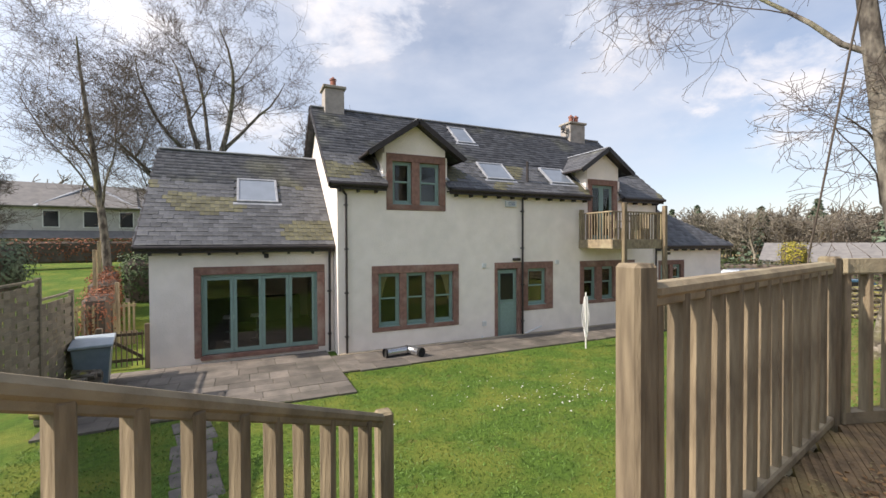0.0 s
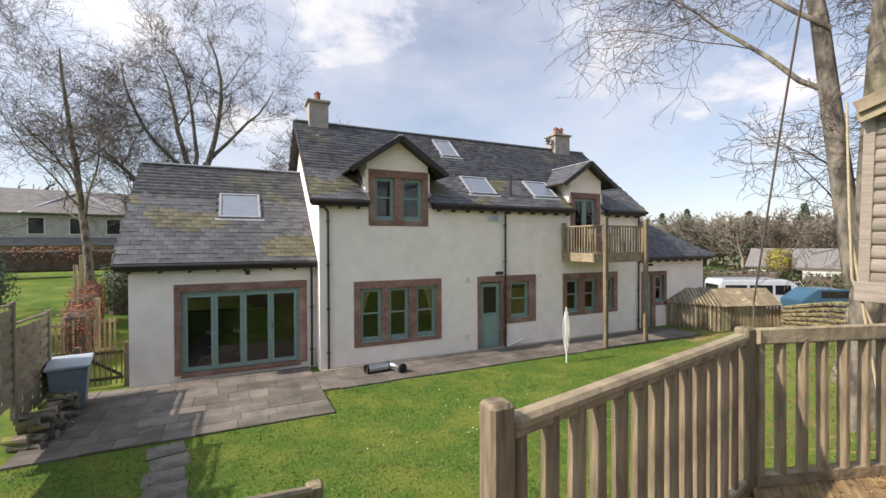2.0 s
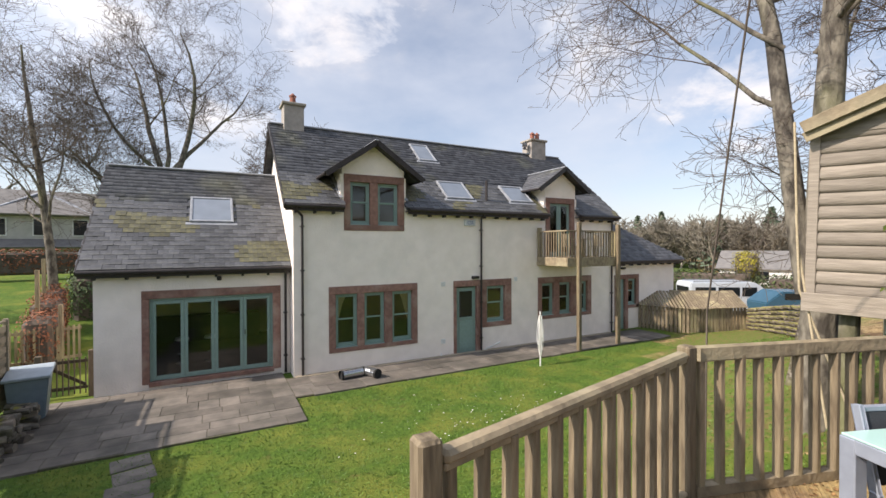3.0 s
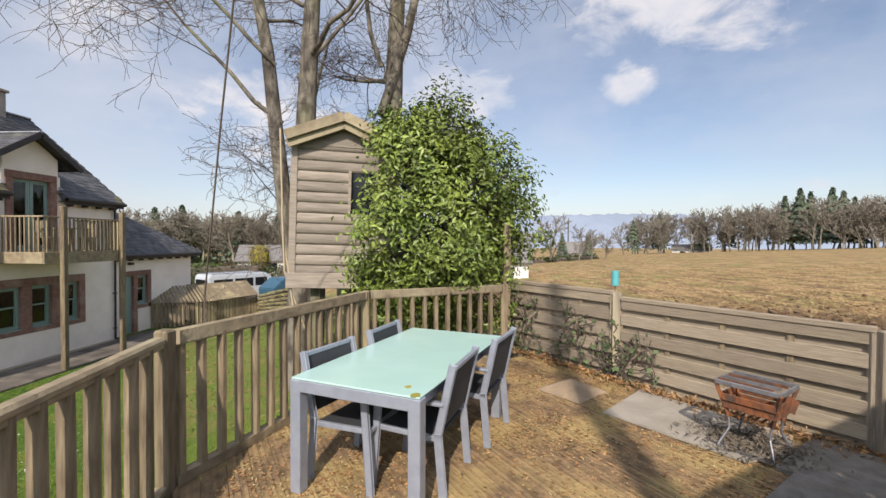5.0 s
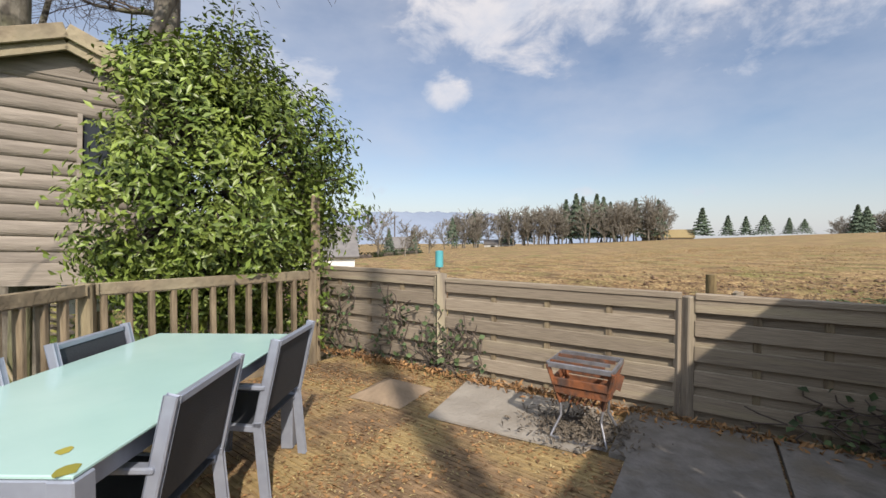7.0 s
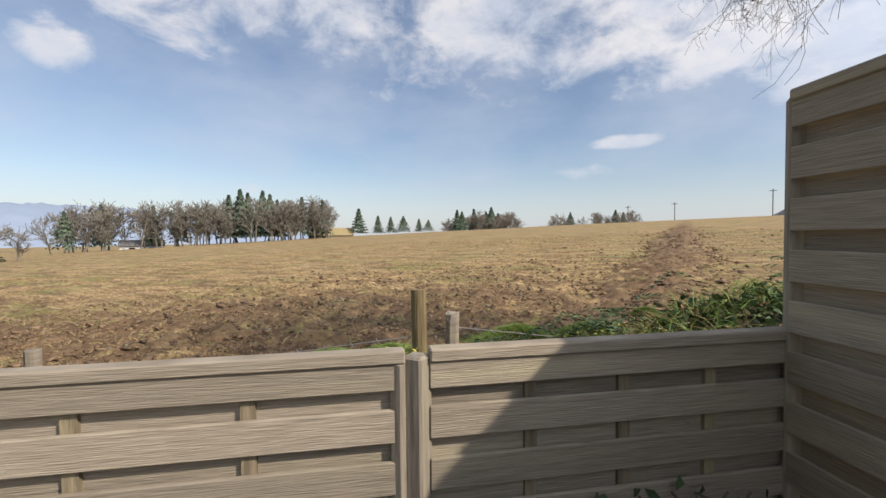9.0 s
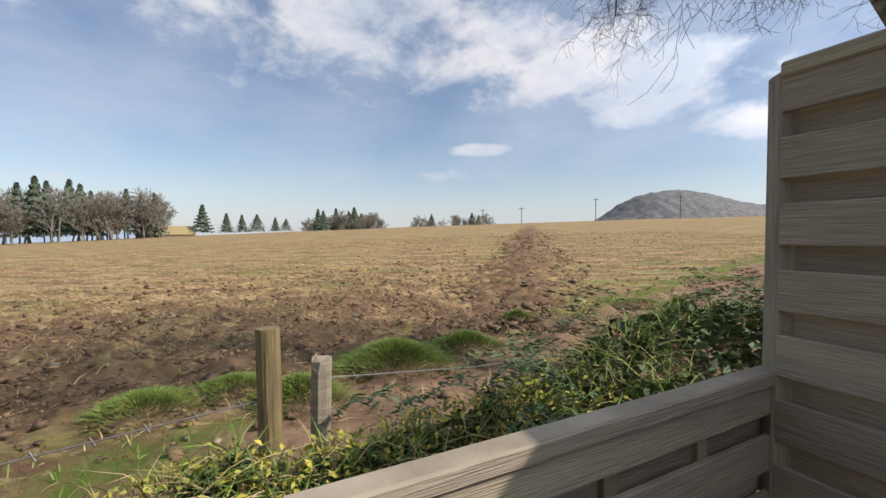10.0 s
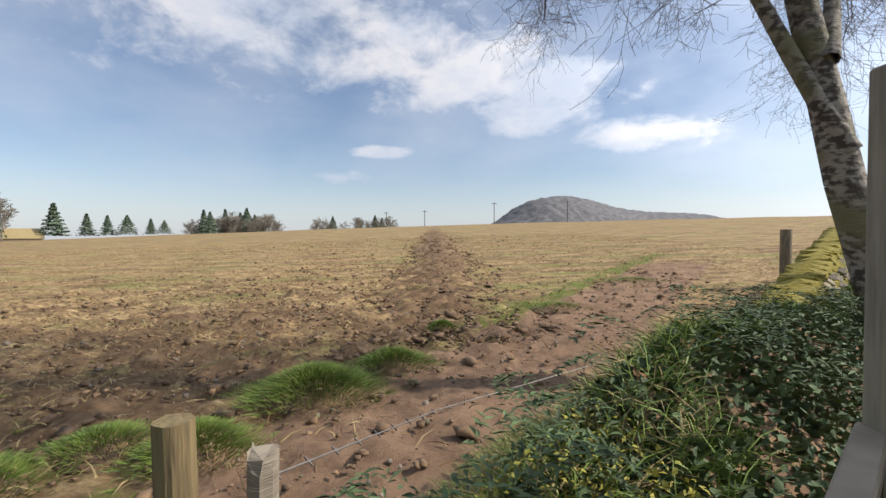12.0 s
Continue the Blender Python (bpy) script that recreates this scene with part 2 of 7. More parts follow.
TUFT = material("tuft_grass_blade", (0.19, 0.27, 0.05), (0.135, 0.20, 0.038), 5, 0.6, vary=0.4)
STRAW = material("dry_straw", (0.42, 0.33, 0.16), (0.30, 0.23, 0.11), 5, 0.85, vary=0.3)
YELLOW = material("yellow_green_weed", (0.38, 0.32, 0.05), (0.24, 0.25, 0.04), 5, 0.7, vary=0.3)
STONE = material("field_stone", (0.24, 0.20, 0.16), (0.15, 0.125, 0.10), 6, 0.9, bump=0.7, third=(0.22, 0.21, 0.05), third_scale=2.2, third_at=(0.5, 0.64), vary=0.3)
MOSS = material("yellow_moss", (0.34, 0.27, 0.04), (0.17, 0.15, 0.035), 8, 0.95, bump=0.9)
CLOD = material("soil_clod", (0.25, 0.162, 0.09), (0.10, 0.063, 0.041), 7, 0.95, bump=0.8, vary=0.3)
ROPE = material("pale_rope", (0.45, 0.38, 0.26), (0.36, 0.30, 0.2), 40, 0.9, bump=0.3)
WIRE = material("galvanised_wire", (0.26, 0.24, 0.22), (0.18, 0.165, 0.15), 30, 0.5, metal=0.6)
DEADLEAF = material("dead_leaf", (0.33, 0.19, 0.08), (0.22, 0.12, 0.055), 9, 0.85, vary=0.45)
WHITE = material("white_paint", (0.74, 0.74, 0.72), (0.66, 0.66, 0.64), 5, 0.6)
GREYPLASTIC = material("grey_blue_plastic", (0.19, 0.245, 0.285), (0.165, 0.215, 0.25), 6, 0.45)
PALEPLASTIC = material("pale_lid_plastic", (0.36, 0.42, 0.47), (0.30, 0.36, 0.41), 5, 0.5)
CARBLUE = material("blue_car_paint", (0.03, 0.09, 0.14), (0.035, 0.10, 0.155), 3, 0.25)
VANWHITE = material("silver_van_paint", (0.50, 0.54, 0.58), (0.46, 0.50, 0.54), 3, 0.3)
DARKGLASS = material("dark_vehicle_glass", (0.015, 0.018, 0.02), (0.012, 0.014, 0.016), 3, 0.08)
RUBBER = material("black_rubber", (0.02, 0.02, 0.02), (0.015, 0.015, 0.015), 10, 0.8)
TERRACOTTA = material("terracotta_pot", (0.30, 0.12, 0.08), (0.20, 0.08, 0.06), 9, 0.85)
# haze of distance is put into both hill colours, grey here, blue below
FARHILL = material("hazy_hill", (0.17, 0.165, 0.165), (0.095, 0.095, 0.098), 0.12, 1.0)
HAZE_PAINT = material("hill_with_painted_haze", (0.235, 0.285, 0.36), (0.21, 0.26, 0.335), 0.01, 1.0)
AQUA = material("aqua_plastic", (0.10, 0.42, 0.45), (0.085, 0.37, 0.40), 5, 0.5)
ROOFTILE = material("grey_roof_tile", (0.2, 0.19, 0.18), (0.15, 0.145, 0.14), 2, 0.8)
ALARM = material("alarm_box_plastic", (0.55, 0.58, 0.60), (0.5, 0.53, 0.55), 6, 0.5)
LETTER = material("blue_letter", (0.03, 0.09, 0.26), (0.03, 0.08, 0.23), 6, 0.5)


def glass_material(name, rough=0.0):
    m = bpy.data.materials.new(name)
    m.use_nodes = True
    nt = m.node_tree
    nt.nodes.remove(nt.nodes["Principled BSDF"])
    clear, gloss = nt.nodes.new("ShaderNodeBsdfTransparent"), nt.nodes.new("ShaderNodeBsdfGlossy")
    clear.inputs[0].default_value = (0.86, 0.87, 0.86, 1)
    gloss.inputs["Roughness"].default_value = rough
    fr, mx = nt.nodes.new("ShaderNodeFresnel"), nt.nodes.new("ShaderNodeMixShader")
    fr.inputs[0].default_value = 1.6
    nt.links.new(fr.outputs[0], mx.inputs[0])
    nt.links.new(clear.outputs[0], mx.inputs[1])
    nt.links.new(gloss.outputs[0], mx.inputs[2])
    nt.links.new(mx.outputs[0], nt.nodes["Material Output"].inputs[0])
    return m


GLASS = glass_material("window_glass")


def ground_material():
    """Lawn in the garden; stubble, turned soil, mud and grass in the field."""
    m = bpy.data.materials.new("ground_cover")
    m.use_nodes = True
    nt = m.node_tree
    p = nt.nodes["Principled BSDF"]
    p.inputs["Roughness"].default_value, p.inputs["Specular IOR Level"].default_value = 0.95, 0.15
    co = nt.nodes.new("ShaderNodeTexCoord")

    def attr(name):
        a = nt.nodes.new("ShaderNodeAttribute")
        a.attribute_name = name
        return a.outputs["Fac"]

    def noisy(sc, detail=7.0, stretch=None, turn=0.0, rough=0.6):
        n = nt.nodes.new("ShaderNodeTexNoise")
        n.inputs["Scale"].default_value, n.inputs["Detail"].default_value, n.inputs["Roughness"].default_value = sc, detail, rough
        if stretch:
            mp = nt.nodes.new("ShaderNodeMapping")
            mp.inputs["Scale"].default_value, mp.inputs["Rotation"].default_value = stretch, (0, 0, turn)
            nt.links.new(co.outputs["Object"], mp.inputs[0])
            nt.links.new(mp.outputs[0], n.inputs["Vector"])
        else:
            nt.links.new(co.outputs["Object"], n.inputs["Vector"])
        return n.outputs[0]

    def span(v, lo, hi):
        r = nt.nodes.new("ShaderNodeMapRange")
        r.inputs["From Min"].default_value, r.inputs["From Max"].default_value = lo, hi
        nt.links.new(v, r.inputs[0])
        return r.outputs[0]

    def calc(op, a, b):
        n = nt.nodes.new("ShaderNodeMath")
        n.operation = op
        for k, v in enumerate((a, b)):
            if isinstance(v, (int, float)):
                n.inputs[k].default_value = v
            else:
                nt.links.new(v, n.inputs[k])
        return n.outputs[0]

    def mixed(f, a, b):
        x = nt.nodes.new("ShaderNodeMix")
        x.data_type = "RGBA"
        nt.links.new(f, x.inputs["Factor"])
        for key, v in (("A", a), ("B", b)):
            if isinstance(v, tuple):
                x.inputs[key].default_value = (*v, 1)
            else:
                nt.links.new(v, x.inputs[key])
        return x.outputs["Result"]

    lawn = mixed(span(noisy(9, 9), 0.35, 0.65), (0.095, 0.165, 0.026), (0.055, 0.105, 0.018))
    lawn = mixed(span(noisy(0.9, 8), 0.44, 0.68), lawn, (0.165, 0.19, 0.036))
    lawn = mixed(span(noisy(3.2, 6), 0.62, 0.76), lawn, (0.13, 0.10, 0.04))
    stub = mixed(span(noisy(5, 10, (1, 2.6, 1), 0.7), 0.36, 0.62), (0.50, 0.36, 0.18), (0.20, 0.125, 0.062))
    stub = mixed(span(noisy(0.22, 6, (1, 3.5, 1), 0.75), 0.49, 0.64), stub, (0.21, 0.205, 0.07))
    stub = mixed(span(noisy(0.5, 9, (1, 3, 1), 0.7, 0.7), 0.47, 0.6), stub, (0.16, 0.10, 0.055))
    stub = mixed(span(noisy(1.7, 9, (1, 4, 1), 0.7, 0.7), 0.56, 0.68), stub, (0.52, 0.40, 0.21))
    soil = mixed(span(noisy(6, 10, None, 0, 0.7), 0.35, 0.65), (0.25, 0.16, 0.088), (0.095, 0.06, 0.036))
    soil = mixed(span(noisy(1.6, 7), 0.55, 0.68), soil, (0.26, 0.18, 0.10))
    mud = mixed(span(noisy(3, 10, None, 0, 0.7), 0.38, 0.66), (0.33, 0.215, 0.135), (0.17, 0.105, 0.068))
    mud = mixed(span(noisy(0.9, 9, None, 0, 0.75), 0.54, 0.66), mud, (0.12, 0.08, 0.052))
    verge = mixed(span(noisy(7, 8), 0.4, 0.62), (0.11, 0.17, 0.03), (0.19, 0.15, 0.06))
    rag = calc("SUBTRACT", noisy(1.1, 11, None, 0, 0.8), 0.5)

    def ragged(name, gain=2.3):
        return span(calc("ADD", attr(name), calc("MULTIPLY", rag, gain)), 0.42, 0.6)

    c = mixed(ragged("soil"), stub, soil)
    c = mixed(ragged("mud", 1.5), c, mud)
    c = mixed(ragged("verge", 1.9), c, verge)
    c = mixed(span(attr("lawn"), 0.4, 0.6), c, lawn)
    nt.links.new(c, p.inputs["Base Color"])
    bp = nt.nodes.new("ShaderNodeBump")
    bp.inputs["Strength"].default_value, bp.inputs["Distance"].default_value = 0.9, 0.05
    nt.links.new(noisy(8, 12, None, 0, 0.82), bp.inputs["Height"])
    nt.links.new(bp.outputs[0], p.inputs["Normal"])
    return m


GROUND = ground_material()


# ---- mesh helpers ----
def mesh_of(name, bm, mat):
    me = bpy.data.meshes.new(name)
    bm.to_mesh(me)
    bm.free()
    if mat:
        me.materials.append(mat)
    return me


def part(name, bm, mat, parent=None, label=""):
    ob = new(name, mesh_of(name, bm, mat))
    if parent:
        ob.parent = parent
    if label:
        ob["label"] = label
    return ob


def thing(name, label, category, group="", kind="", m=None):
    ob = tagged(new(name), label, category, group, kind)
    if m is not None:
        ob.matrix_world = m
    return ob


def box(x0, x1, y0, y1, z0, z1, bevel=0.0, bm=None):
    bm = bm or bmesh.new()
    r = bmesh.ops.create_cube(bm, size=1.0)
    for v in r["verts"]:
        v.co = Vector(((x0 + x1) / 2 + v.co.x * (x1 - x0), (y0 + y1) / 2 + v.co.y * (y1 - y0), (z0 + z1) / 2 + v.co.z * (z1 - z0)))
    if bevel:
        ed = list({e for v in r["verts"] for e in v.link_edges})
        bmesh.ops.bevel(bm, geom=ed, offset=bevel, segments=1, affect="EDGES")
    return bm


def beam(p0, p1, w, h, bevel=0.0, bm=None, up=(0, 0, 1)):
    """A board of section w by h from p0 to p1."""
    bm = bm or bmesh.new()
    p0, p1 = Vector(p0), Vector(p1)
    d = p1 - p0
    a = d.normalized()
    up = Vector(up)
    if abs(a.dot(up)) > 0.98:
        up = Vector((1, 0, 0))
    s = a.cross(up).normalized()
    u = s.cross(a)
    r = bmesh.ops.create_cube(bm, size=1.0)
    mid = (p0 + p1) / 2
    for v in r["verts"]:
        v.co = mid + s * (v.co.x * w) + a * (v.co.y * d.length) + u * (v.co.z * h)
    if bevel:
        ed = list({e for v in r["verts"] for e in v.link_edges})
        bmesh.ops.bevel(bm, geom=ed, offset=bevel, segments=1, affect="EDGES")
    return bm


def tubes(segments, sides=5):
    """Vertices and faces of tapered tubes; each segment is p0, p1, r0, r1."""
    seg = np.array([(*a, *b, r, q) for a, b, r, q in segments], float)
    p0, p1, r0, r1 = seg[:, :3], seg[:, 3:6], seg[:, 6], seg[:, 7]
    d = p1 - p0
    d /= np.linalg.norm(d, axis=1)[:, None] + 1e-9
    ref = np.where(np.abs(d[:, 2:3]) > 0.9, np.array([[1.0, 0, 0]]), np.array([[0, 0, 1.0]]))
    s = np.cross(d, ref)
    s /= np.linalg.norm(s, axis=1)[:, None] + 1e-9
    u = np.cross(s, d)
    ang = np.arange(sides) * 2 * np.pi / sides
    ring = s[:, None] * np.cos(ang)[None, :, None] + u[:, None] * np.sin(ang)[None, :, None]
    verts = np.concatenate([p0[:, None] + ring * r0[:, None, None], p1[:, None] + ring * r1[:, None, None]], 1).reshape(-1, 3)
    k = np.arange(sides)
    quad = np.stack([k, (k + 1) % sides, (k + 1) % sides + sides, k + sides], 1)
    faces = (np.arange(len(seg))[:, None, None] * 2 * sides + quad[None]).reshape(-1, 4)
    return verts, faces


def raw(name, verts, faces, mat, parent=None, smooth=False, label=""):
    me = bpy.data.meshes.new(name)
    verts, faces = np.asarray(verts, np.float32), np.asarray(faces, np.int32)
    n, k = faces.shape
    me.vertices.add(len(verts))
    me.vertices.foreach_set("co", verts.ravel())
    me.loops.add(n * k)
    me.loops.foreach_set("vertex_index", faces.ravel())
    me.polygons.add(n)
    me.polygons.foreach_set("loop_start", np.arange(n, dtype=np.int32) * k)
    me.polygons.foreach_set("loop_total", np.full(n, k, np.int32))
    if smooth:
        me.polygons.foreach_set("use_smooth", np.ones(n, bool))
    me.update()
    me.validate()
    me.materials.append(mat)
    ob = new(name, me)
    if parent:
        ob.parent = parent
    if label:
        ob["label"] = label
    return ob


def tube_part(name, points, radius, mat, parent=None, sides=8, label=""):
    seg = [(points[i], points[i + 1], radius, radius) for i in range(len(points) - 1)]
    v, fc = tubes(seg, sides)
    return raw(name, v, fc, mat, parent, True, label)


def leaves(centres, normals, size, seed, jitter=0.6, aspect=0.5):
    """Folded leaf blades at the centres, facing roughly along the normals."""
    rng = np.random.default_rng(seed)
    c, n = np.asarray(centres, float), np.asarray(normals, float)
    n = n + rng.normal(0, jitter, n.shape)
    n /= np.linalg.norm(n, axis=1)[:, None] + 1e-9
    t = np.cross(n, rng.normal(0, 1, n.shape))
    t /= np.linalg.norm(t, axis=1)[:, None] + 1e-9
    b = np.cross(n, t)
    ln = size * rng.uniform(0.6, 1.3, (len(c), 1))
    w = ln * aspect
    v = np.stack([c - t * ln * 0.5, c + b * w * 0.5 + n * w * 0.15, c + t * ln * 0.5 - n * ln * 0.12, c - b * w * 0.5 + n * w * 0.15], 1).reshape(-1, 3)
    i = np.arange(len(c))[:, None] * 4
    f = np.concatenate([i + np.array([[0, 1, 2]]), i + np.array([[0, 2, 3]])])
    return v, f


def smooth01(v, lo, hi):
    t = np.clip((v - lo) / (hi - lo), 0, 1)
    return t * t * (3 - 2 * t)


# ---- ground: one sheet to the horizon ----
FENCE_P, FENCE_U, FENCE_N = Vector((3.97, -2.6)), Vector((0.779, 0.627)), Vector((-0.627, 0.779))


def field_height(x, y):
    """The field rises to the south and falls to the east, with a crest some 130 m off."""
    r = np.hypot(x - 3, y + 3)
    base = -0.3 - 0.027 * np.clip(x - 5, -150, 150) - 0.041 * np.clip(y + 7, -170, 6)
    return base - 0.055 * np.clip(r - 135, 0, 160) - 0.01 * np.clip(r - 295, 0, 4000)


def garden_height(x, y):
    z = -2.25 + 0.45 * smooth01(-y, -9.5, -3.0)
    z = z + np.clip(y - 15.5, 0, 22) * 0.09 * smooth01(-x, 0.5, 3.0)
    return z - 0.05 * np.clip(x - 19, 0, 14)


def trench_line(x, y):
    """How far a place lies from the middle of the dug strip, which runs away to the south and then beside the path."""
    px = 3.7 - 0.022 * (-y - 9) + 0.22 * np.sin(y * 0.35)
    return np.abs(x - px)


def masks(x, y):
    d = (x - FENCE_P.x) * FENCE_N.x + (y - FENCE_P.y) * FENCE_N.y
    a = (x - FENCE_P.x) * FENCE_U.x + (y - FENCE_P.y) * FENCE_U.y
    lawn = smooth01(d, 0.6, 1.6) * smooth01(-x, -60, -48) * np.where(y > -2, 1, 0) + smooth01(y, 8, 12) * smooth01(x, 10, 20)
    lawn = np.clip(lawn, 0, 1) * np.where((x > 7.5) & (y < 6 + (x - 7.5) * 0.6), 0, 1)
    t = trench_line(x, y)
    soil = 0.66 * (1 - smooth01(t, 0.3, 2.8)) * smooth01(-y, 7.6, 9.5) * (1 - 0.4 * smooth01(-y, 50, 110))
    soil = np.maximum(soil, smooth01(-d, 3.4, 4.8) * (1 - smooth01(-d, 9.0, 14.0)) * smooth01(a, -6.0, -3.6) * (1 - smooth01(a, 14, 30)) * 0.62)
    soil = np.maximum(soil, 0.36 * (1 - smooth01(-d, 12, 22)) * smooth01(-d, 5, 7) * smooth01(a, -12, -6))
    path_x = 4.4 - 0.82 * (-y - 6.0)
    mud = (1 - smooth01(np.abs(x - path_x) / 1.3, 0.75, 1.4)) * smooth01(-y, 3.5, 5.0) * (1 - smooth01(-y, 14, 22))
    mud = np.maximum(mud, smooth01(-d, 0.9, 1.3) * (1 - smooth01(-d, 2.6, 3.6)) * smooth01(a, -2.0, -1.0) * (1 - smooth01(a, 6, 10)))
    verge = (1 - smooth01(np.abs(x - path_x - 1.75) / 0.6, 0.3, 1.5)) * smooth01(-y, 8.2, 10) * (1 - smooth01(-y, 18, 28)) * 0.6
    verge = np.maximum(verge, (1 - smooth01(np.abs(-d - 3.3), 0.2, 0.9)) * smooth01(a, -1.6, 0.4) * (1 - smooth01(a, 14, 20)) * 0.6)
    verge = np.maximum(verge, (1 - smooth01(-d, 0.2, 0.9)) * 0.8)
    return lawn, soil * (1 - lawn), mud * (1 - lawn), verge * (1 - lawn), d


def ground_z(x, y):
    x, y = np.asarray(x, float), np.asarray(y, float)
    lawn, soil, mud, verge, d = masks(x, y)
    k = smooth01(d, 0.4, 4.5) * smooth01(y, -3, 0) * (1 - smooth01(x, 40, 70))
    k = np.maximum(k, smooth01(y - 0.25 * (x - 8), 3, 9))
    k = k * (1 - smooth01(np.hypot(x, y), 70, 110) * (y < 20))
    return field_height(x, y) * (1 - k) + garden_height(x, y) * k


def axis(lo, hi, near_lo, near_hi, step, growth=1.14):
    a = list(np.arange(near_lo, near_hi + 1e-6, step))
    s, v = step, near_hi
    while v < hi:
        s *= growth
        v += s
        a.append(min(v, hi))
    s, v = step, near_lo
    while v > lo:
        s *= growth
        v -= s
        a.insert(0, max(v, lo))
    return np.array(sorted(set(np.round(a, 4))))


def build_ground():
    xs, ys = axis(-2400, 2400, -6, 14, 0.11), axis(-2400, 2400, -20, 1, 0.11)
    gx, gy = np.meshgrid(xs, ys)
    lawn, soil, mud, verge, d = masks(gx, gy)
    gz = ground_z(gx, gy)
    near = np.exp(-((gx - 4) ** 2 + (gy + 10) ** 2) / 30.0 ** 2)
    flat_pts = np.stack([gx.ravel(), gy.ravel()], 1)
    sel = np.nonzero(near.ravel() > 0.02)[0]
    r = np.zeros(gx.size)
    for i in sel:
        px, py = flat_pts[i]
        r[i] = noise.noise((px * 2.1, py * 2.1, 0)) * 0.6 + abs(noise.noise((px * 4.7, py * 4.7, 3))) * 0.7 - 0.2
    rough = r.reshape(gx.shape)
    gz = gz + rough * (0.34 * soil + 0.06 * mud + 0.09 * verge + 0.06 * (1 - lawn) * (1 - soil)) * np.clip(near * 2, 0, 1)
    gz = gz + 0.12 * (1 - smooth01(trench_line(gx, gy), 0.2, 1.5)) * smooth01(-gy, 8.2, 12) * (1 - smooth01(-gy, 60, 120))
    ny, nx = gx.shape
    v = np.stack([gx.ravel(), gy.ravel(), gz.ravel()], 1)
    j, i = np.meshgrid(np.arange(nx - 1), np.arange(ny - 1))
    q = (i * nx + j).ravel()
    ob = raw("ground", v, np.stack([q, q + 1, q + nx + 1, q + nx], 1), GROUND, None, True)
    for name, arr in (("lawn", lawn), ("soil", soil), ("mud", mud), ("verge", verge)):
        at = ob.data.attributes.new(name, "FLOAT", "POINT")
        at.data.foreach_set("value", arr.ravel().astype(np.float32))
    return tagged(ob, "garden lawn running into a stubble field with turned soil", "ground", kind="structure")


build_ground()


# ---- house ----
house = thing("house", "white rendered house with slate roof and red sandstone window surrounds", "house", m=pose(0, 0, 0))
GZ, WY = -2.45, 13.61


def holed_wall(name, x0, x1, z0, z1, y0, y1, holes, mat, parent):
    """A wall along x with rectangular openings (x0, x1, z0, z1) through it."""
    xs = sorted({x0, x1, *[h[0] for h in holes], *[h[1] for h in holes]})
    zs = sorted({z0, z1, *[h[2] for h in holes], *[h[3] for h in holes]})
    bm = bmesh.new()
    for a, b in zip(xs, xs[1:]):
        run = None
        for c, e in zip(zs, zs[1:]):
            mx, mz = (a + b) / 2, (c + e) / 2
            solid = not any(h[0] < mx < h[1] and h[2] < mz < h[3] for h in holes) and c >= z0 and e <= z1
            if solid:
                run = (run[0], e) if run else (c, e)
            if run and (not solid or e == zs[-1]):
                box(a, b, y0, y1, *run, bm=bm)
                run = None
    bmesh.ops.remove_doubles(bm, verts=bm.verts, dist=0.0005)
    return part(name, bm, mat, parent)


def sash_window(x0, x1, z0, z1, y, parent, sash=True, name="window"):
    """A sage-green timber window in an opening: frame, sashes, panes."""
    bm = bmesh.new()
    for a in ((x0, x0 + 0.06, z0, z1), (x1 - 0.06, x1, z0, z1), (x0 + 0.06, x1 - 0.06, z1 - 0.06, z1), (x0 + 0.06, x1 - 0.06, z0, z0 + 0.08)):
        box(a[0], a[1], y, y + 0.09, a[2], a[3], 0.006, bm)
    w = part(name, bm, SAGE, parent)
    zm = (z0 + z1) / 2 + 0.04
    spans = ((zm - 0.02, z1 - 0.06, 0.03), (z0 + 0.08, zm + 0.02, 0.06)) if sash else ((z0 + 0.08, z1 - 0.06, 0.03),)
    for lo, hi, off in spans:
        bm = bmesh.new()
        a, b = x0 + 0.06, x1 - 0.06
        for q in ((a, a + 0.045, lo, hi), (b - 0.045, b, lo, hi), (a + 0.045, b - 0.045, hi - 0.045, hi), (a + 0.045, b - 0.045, lo, lo + 0.05)):
            box(q[0], q[1], y + off - 0.02, y + off + 0.02, q[2], q[3], 0.004, bm)
        part("sash", bm, SAGE, w)
        g = part("pane", box(a + 0.04, b - 0.04, y + off - 0.003, y + off + 0.003, lo + 0.045, hi - 0.04), GLASS, w)
        g.visible_shadow = False
    part("sill", box(x0, x1, y - 0.10, y + 0.02, z0 - 0.035, z0 + 0.012, 0.006), SAGE, w)
    return w


def surround(name, boxes, y, parent):
    for a in boxes:
        part(name, box(a[0], a[1], y - 0.03, y + 0.2, a[2], a[3], 0.012), SANDSTONE, parent)


holes = [(3.62, 6.58, -1.66, 0.37), (7.98, 10.5, -1.38, 0.37), (7.98, 9.38, -2.3, -1.38), (11.8, 14.72, -1.32, 0.34),
         (4.1, 6.11, 2.1, 3.2), (12.2, 13.75, 1.2, 3.2)]
front = holed_wall("front_wall", 2.6, 16.0, GZ, 2.86, WY, WY + 0.3, holes, RENDER, house)
surround("window_surround", [(3.62, 3.83, -1.52, 0.13), (4.52, 4.74, -1.52, 0.13), (5.42, 5.68, -1.52, 0.13), (6.39, 6.58, -1.52, 0.13), (3.62, 6.58, 0.13, 0.37), (3.62, 6.58, -1.66, -1.52)], WY, house)
